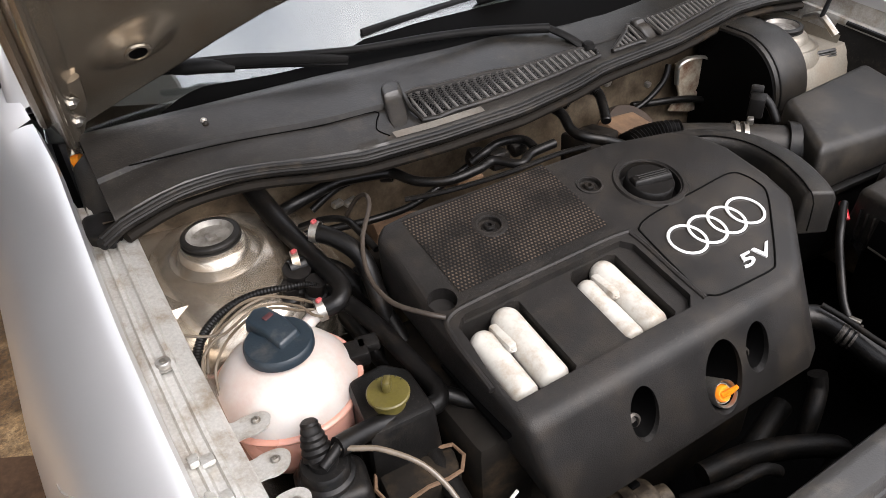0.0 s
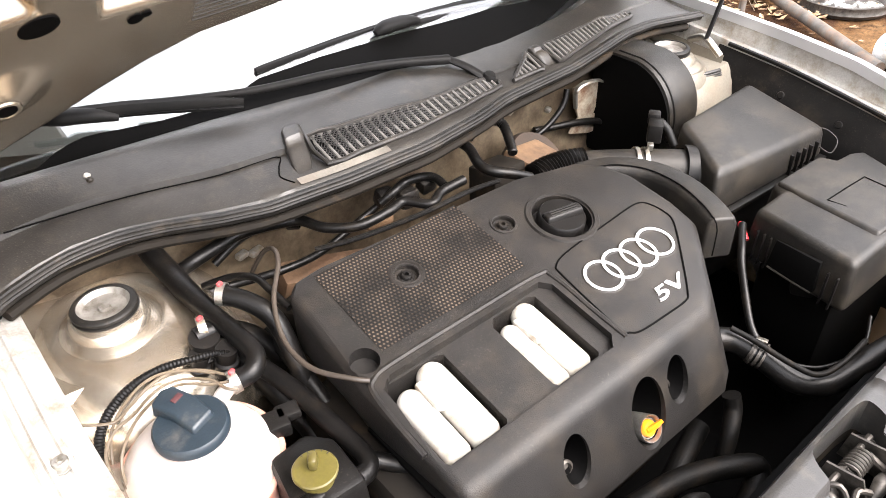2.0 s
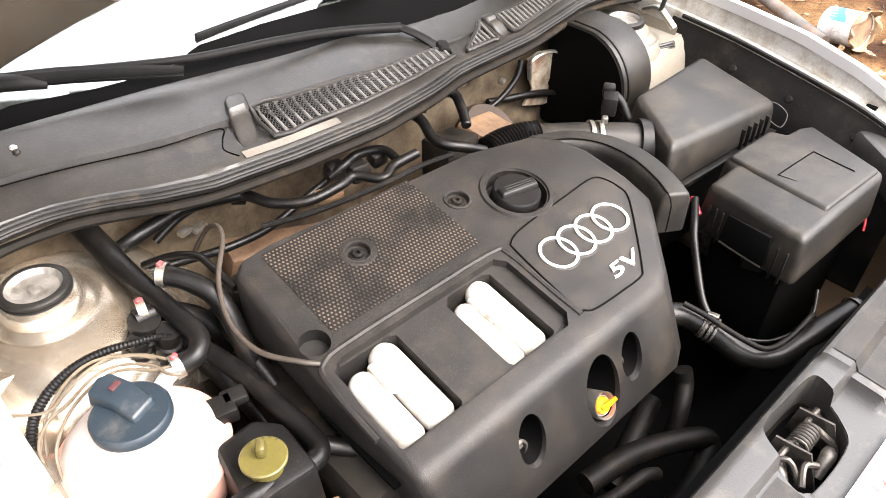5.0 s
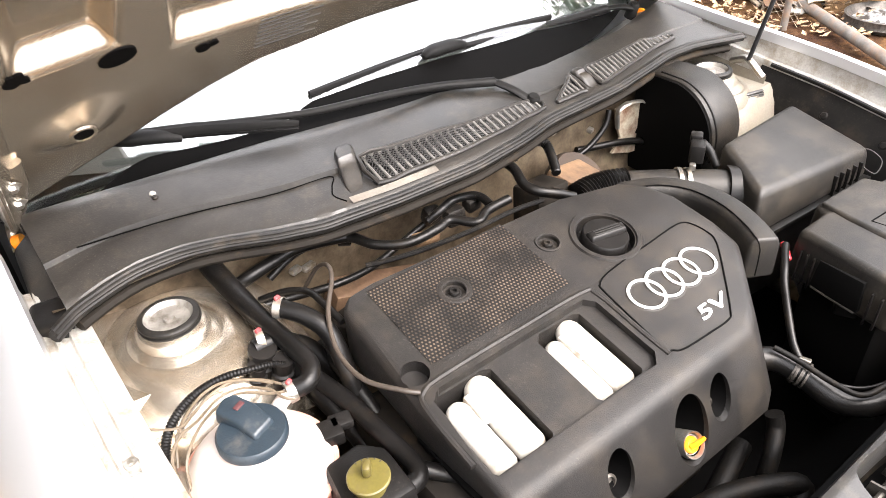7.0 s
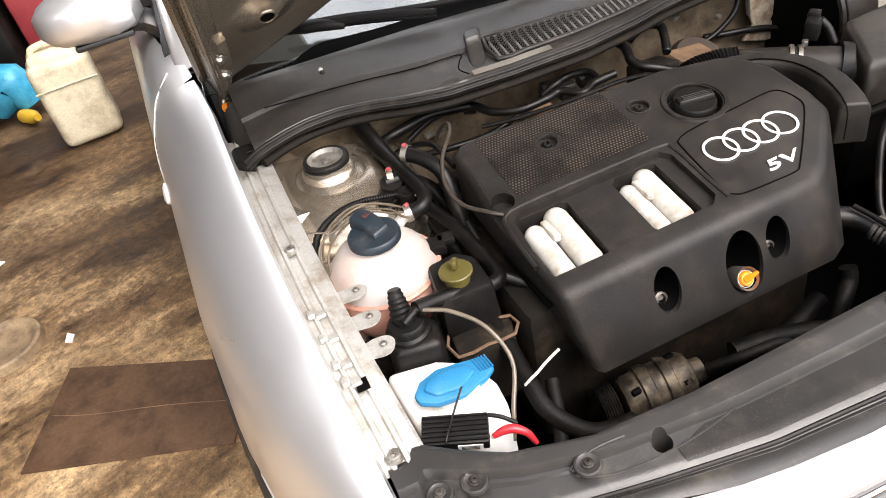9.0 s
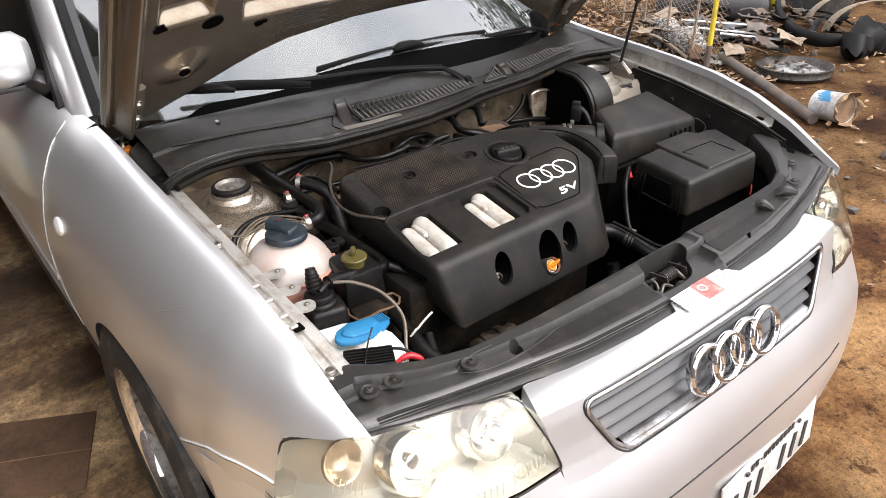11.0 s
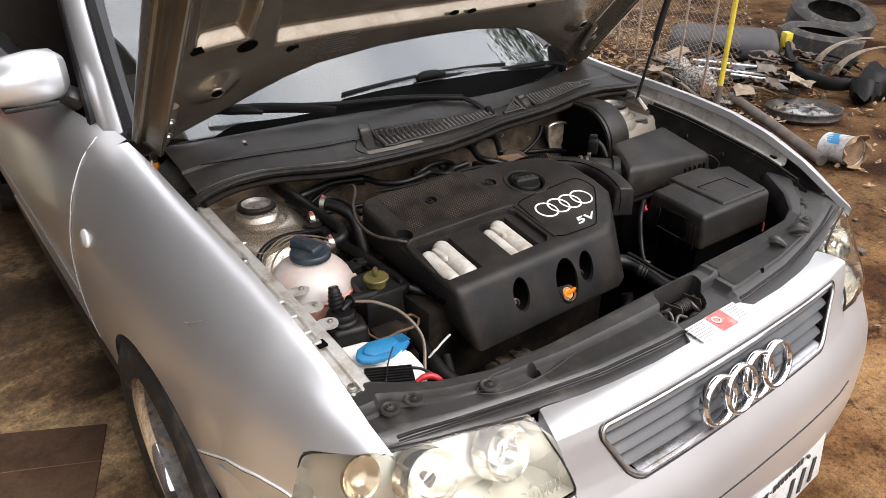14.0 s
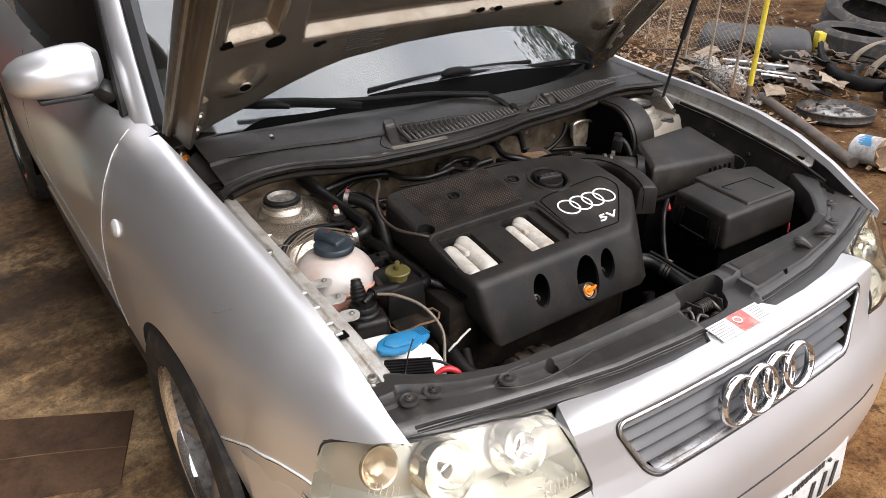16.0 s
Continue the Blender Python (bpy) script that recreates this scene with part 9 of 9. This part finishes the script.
for k in range(120):
    t = rng.random()
    x = 3.1 + 1.5 * rng.random() + 0.35 * t
    y = 1.95 + 1.15 * rng.random() - 0.25 * (x - 3.6)
    z = 0.02 + 0.10 * rng.random()
    bm = bmesh.new()
    if k % 4 == 0:
        ln = rng.uniform(0.2, 0.6)
        a = rng.uniform(0, math.pi)
        tube(bm, [(x - ln / 2 * math.cos(a), y - ln / 2 * math.sin(a), 0.02), (x, y, z + 0.015), (x + ln / 2 * math.cos(a), y + ln / 2 * math.sin(a), z)], rng.uniform(0.004, 0.011), 8, 4)
        mono("scrap_rod", bm, rng.choice((RUST, SCRAP, BLACK, BLACK, SCRAP, PALER)), "bent scrap rod on the ground", "scrap rod", "scrap rods")
    elif k % 4 != 3:
        w, h = rng.uniform(0.08, 0.30), rng.uniform(0.05, 0.16)
        rows = [[Vector((w * (i / 5 - 0.5), h * (j / 4 - 0.5), 0.03 * noise.noise((i * 0.9 + k, j * 0.9, k)))) for i in range(6)] for j in range(5)]
        grid(bm, rows)
        solid_sheet(bm, 0.004)
        bm.transform(Matrix.Translation((x, y, z + 0.02)) @ pose(0, 0, 0, rng.uniform(-24, 24), rng.uniform(-24, 24), rng.uniform(0, 180)))
        mono("scrap_sheet", bm, rng.choice((SCRAP, SCRAP, BLACK, BLACK, DARKPLANK, PALER, SCRAP, STEEL)), "crumpled scrap sheet on the heap", "scrap sheet", "scrap sheets")
    else:
        r = rng.uniform(0.03, 0.09)
        ring_flat(bm, (x, y, z + 0.005), (rng.uniform(-0.4, 0.4), rng.uniform(-0.4, 0.4), 1), r * 0.7, r * 0.22, r * 0.25, 24)
        mono("scrap_ring", bm, rng.choice((SCRAP, RUST, BLACK, BLACK, SCRAP)), "scrap metal ring on the heap", "scrap ring", "scrap rings")
# leaves and stones
bm = bmesh.new()
for k in range(900):
    x, y = rng.uniform(1.4, 6.5), rng.uniform(-1.5, 4.5)
    a, s_ = rng.uniform(0, 6.28), rng.uniform(0.012, 0.04)
    vs = [bm.verts.new((x + s_ * c * math.cos(a) - s_ * d * math.sin(a), y + s_ * c * math.sin(a) + s_ * d * math.cos(a), 0.012 + rng.uniform(0, 0.02))) for c, d in ((-1, 0), (0, -0.45), (1, 0), (0, 0.45))]
    bm.faces.new(vs)
for k in range(6500):
    t_, d_ = rng.random() * 1.15 - 0.05, abs(rng.gauss(0, 1.3)) + 0.05
    p = FA.lerp(FB, t_) + Vector((0.88, -0.47, 0)) * (-d_ if k % 5 else 0.4 * d_)
    a, s_ = rng.uniform(0, 6.28), rng.uniform(0.012, 0.035)
    tl = rng.uniform(-0.02, 0.02)
    bm.faces.new([bm.verts.new((p.x + s_ * (c * math.cos(a) - d * math.sin(a)), p.y + s_ * (c * math.sin(a) + d * math.cos(a)), 0.02 + tl * (c + d) * 0.6 + rng.uniform(0, 0.015))) for c, d in ((-1, 0), (0, -0.5), (1, 0), (0, 0.5))])
mono("dead_leaves", bm, surface("dead_leaf", (0.07, 0.035, 0.016), (0.36, 0.23, 0.12), 0.7, 0, 40, 100, 0.1, spread=0.10), "scattered dead leaves on the earth", "leaves", kind="stuff")
bm = bmesh.new()
for k in range(260):
    x, y, r = rng.uniform(1.4, 6.0), rng.uniform(-1.5, 4.5), rng.uniform(0.008, 0.03)
    t = bmesh.new()
    bmesh.ops.create_icosphere(t, subdivisions=1, radius=r)
    for v in t.verts:
        v.co *= rng.uniform(0.7, 1.2)
    merge(bm, t, Matrix.Translation((x, y, r * 0.4)))
mono("stones", bm, SCRAP, "small loose stones on the earth", "stones", kind="stuff")
# leaf on the cowl and debris
bm = bmesh.new()
p = cowl_at(0.10, 0.80, 0.006)
rows = [[p + Vector((0.022 * (i / 4 - 0.5), 0.010 * (j - 0.5) * (1 - abs(i / 2 - 1)), 0.003 * math.sin(i + j))) for i in range(5)] for j in range(2)]
grid(bm, rows)
solid_sheet(bm, 0.0008)
mono("dry_leaf", bm, surface("dry_leaf", (0.28, 0.10, 0.04), (0.40, 0.18, 0.07), 0.7), "small dry brown leaf on the cowl", "leaf")

# ---- trees beyond, mirrored in the windscreen ----
BARK = surface("bark", (0.07, 0.05, 0.035), (0.13, 0.10, 0.07), 0.9, 0, 6, 50, 0.6)
LEAF = surface("tree_leaf", (0.030, 0.060, 0.018), (0.065, 0.11, 0.030), 0.6, 0, 0.8, 30, 0.1)


def tree(at, h, spread_r, seed):
    g = random.Random(seed)
    tr = thing("tree", at, "broad green tree beyond the yard", "tree", "trees")
    bm = bmesh.new()
    x, y, z = at
    tube(bm, [(x, y, z), (x + 0.1, y, h * 0.3), (x - 0.1, y + 0.1, h * 0.6), (x, y, h * 0.85)], [0.22, 0.17, 0.11, 0.04], 10)
    for k in range(7):
        a = k * 0.9 + g.random()
        z0 = h * (0.35 + 0.07 * k)
        tube(bm, [(x, y, z0), (x + 0.4 * spread_r * math.cos(a), y + 0.4 * spread_r * math.sin(a), z0 + 0.5), (x + 0.8 * spread_r * math.cos(a), y + 0.8 * spread_r * math.sin(a), z0 + 0.9)], [0.07, 0.05, 0.02], 7)
    part("trunk", bm, BARK, tr)
    bm = bmesh.new()
    lumps = [(x + spread_r * 0.75 * g.gauss(0, 0.6), y + spread_r * 0.75 * g.gauss(0, 0.6), h * g.uniform(0.5, 1.0), g.uniform(0.5, 1.1)) for _ in range(26)]
    for k in range(5200):
        lx, ly, lz, lr = lumps[k % 26]
        p = Vector((lx + lr * g.gauss(0, 0.45), ly + lr * g.gauss(0, 0.45), lz + lr * g.gauss(0, 0.4)))
        s_ = g.uniform(0.05, 0.12)
        u = Vector((g.gauss(0, 1), g.gauss(0, 1), g.gauss(0, 1))).normalized()
        v = u.orthogonal().normalized()
        w = u.cross(v)
        bm.faces.new([bm.verts.new(p + v * s_), bm.verts.new(p + w * s_ * 0.5), bm.verts.new(p - v * s_), bm.verts.new(p - w * s_ * 0.5)])
    cr = part("crown", bm, LEAF, tr)
    cr["kind"] = "stuff"


tree((6.0, 7.5, 0), 6.5, 2.2, 1)
tree((8.5, 6.0, 0), 6.0, 2.2, 2)
tree((9.5, 2.5, 0), 5.5, 2.0, 3)
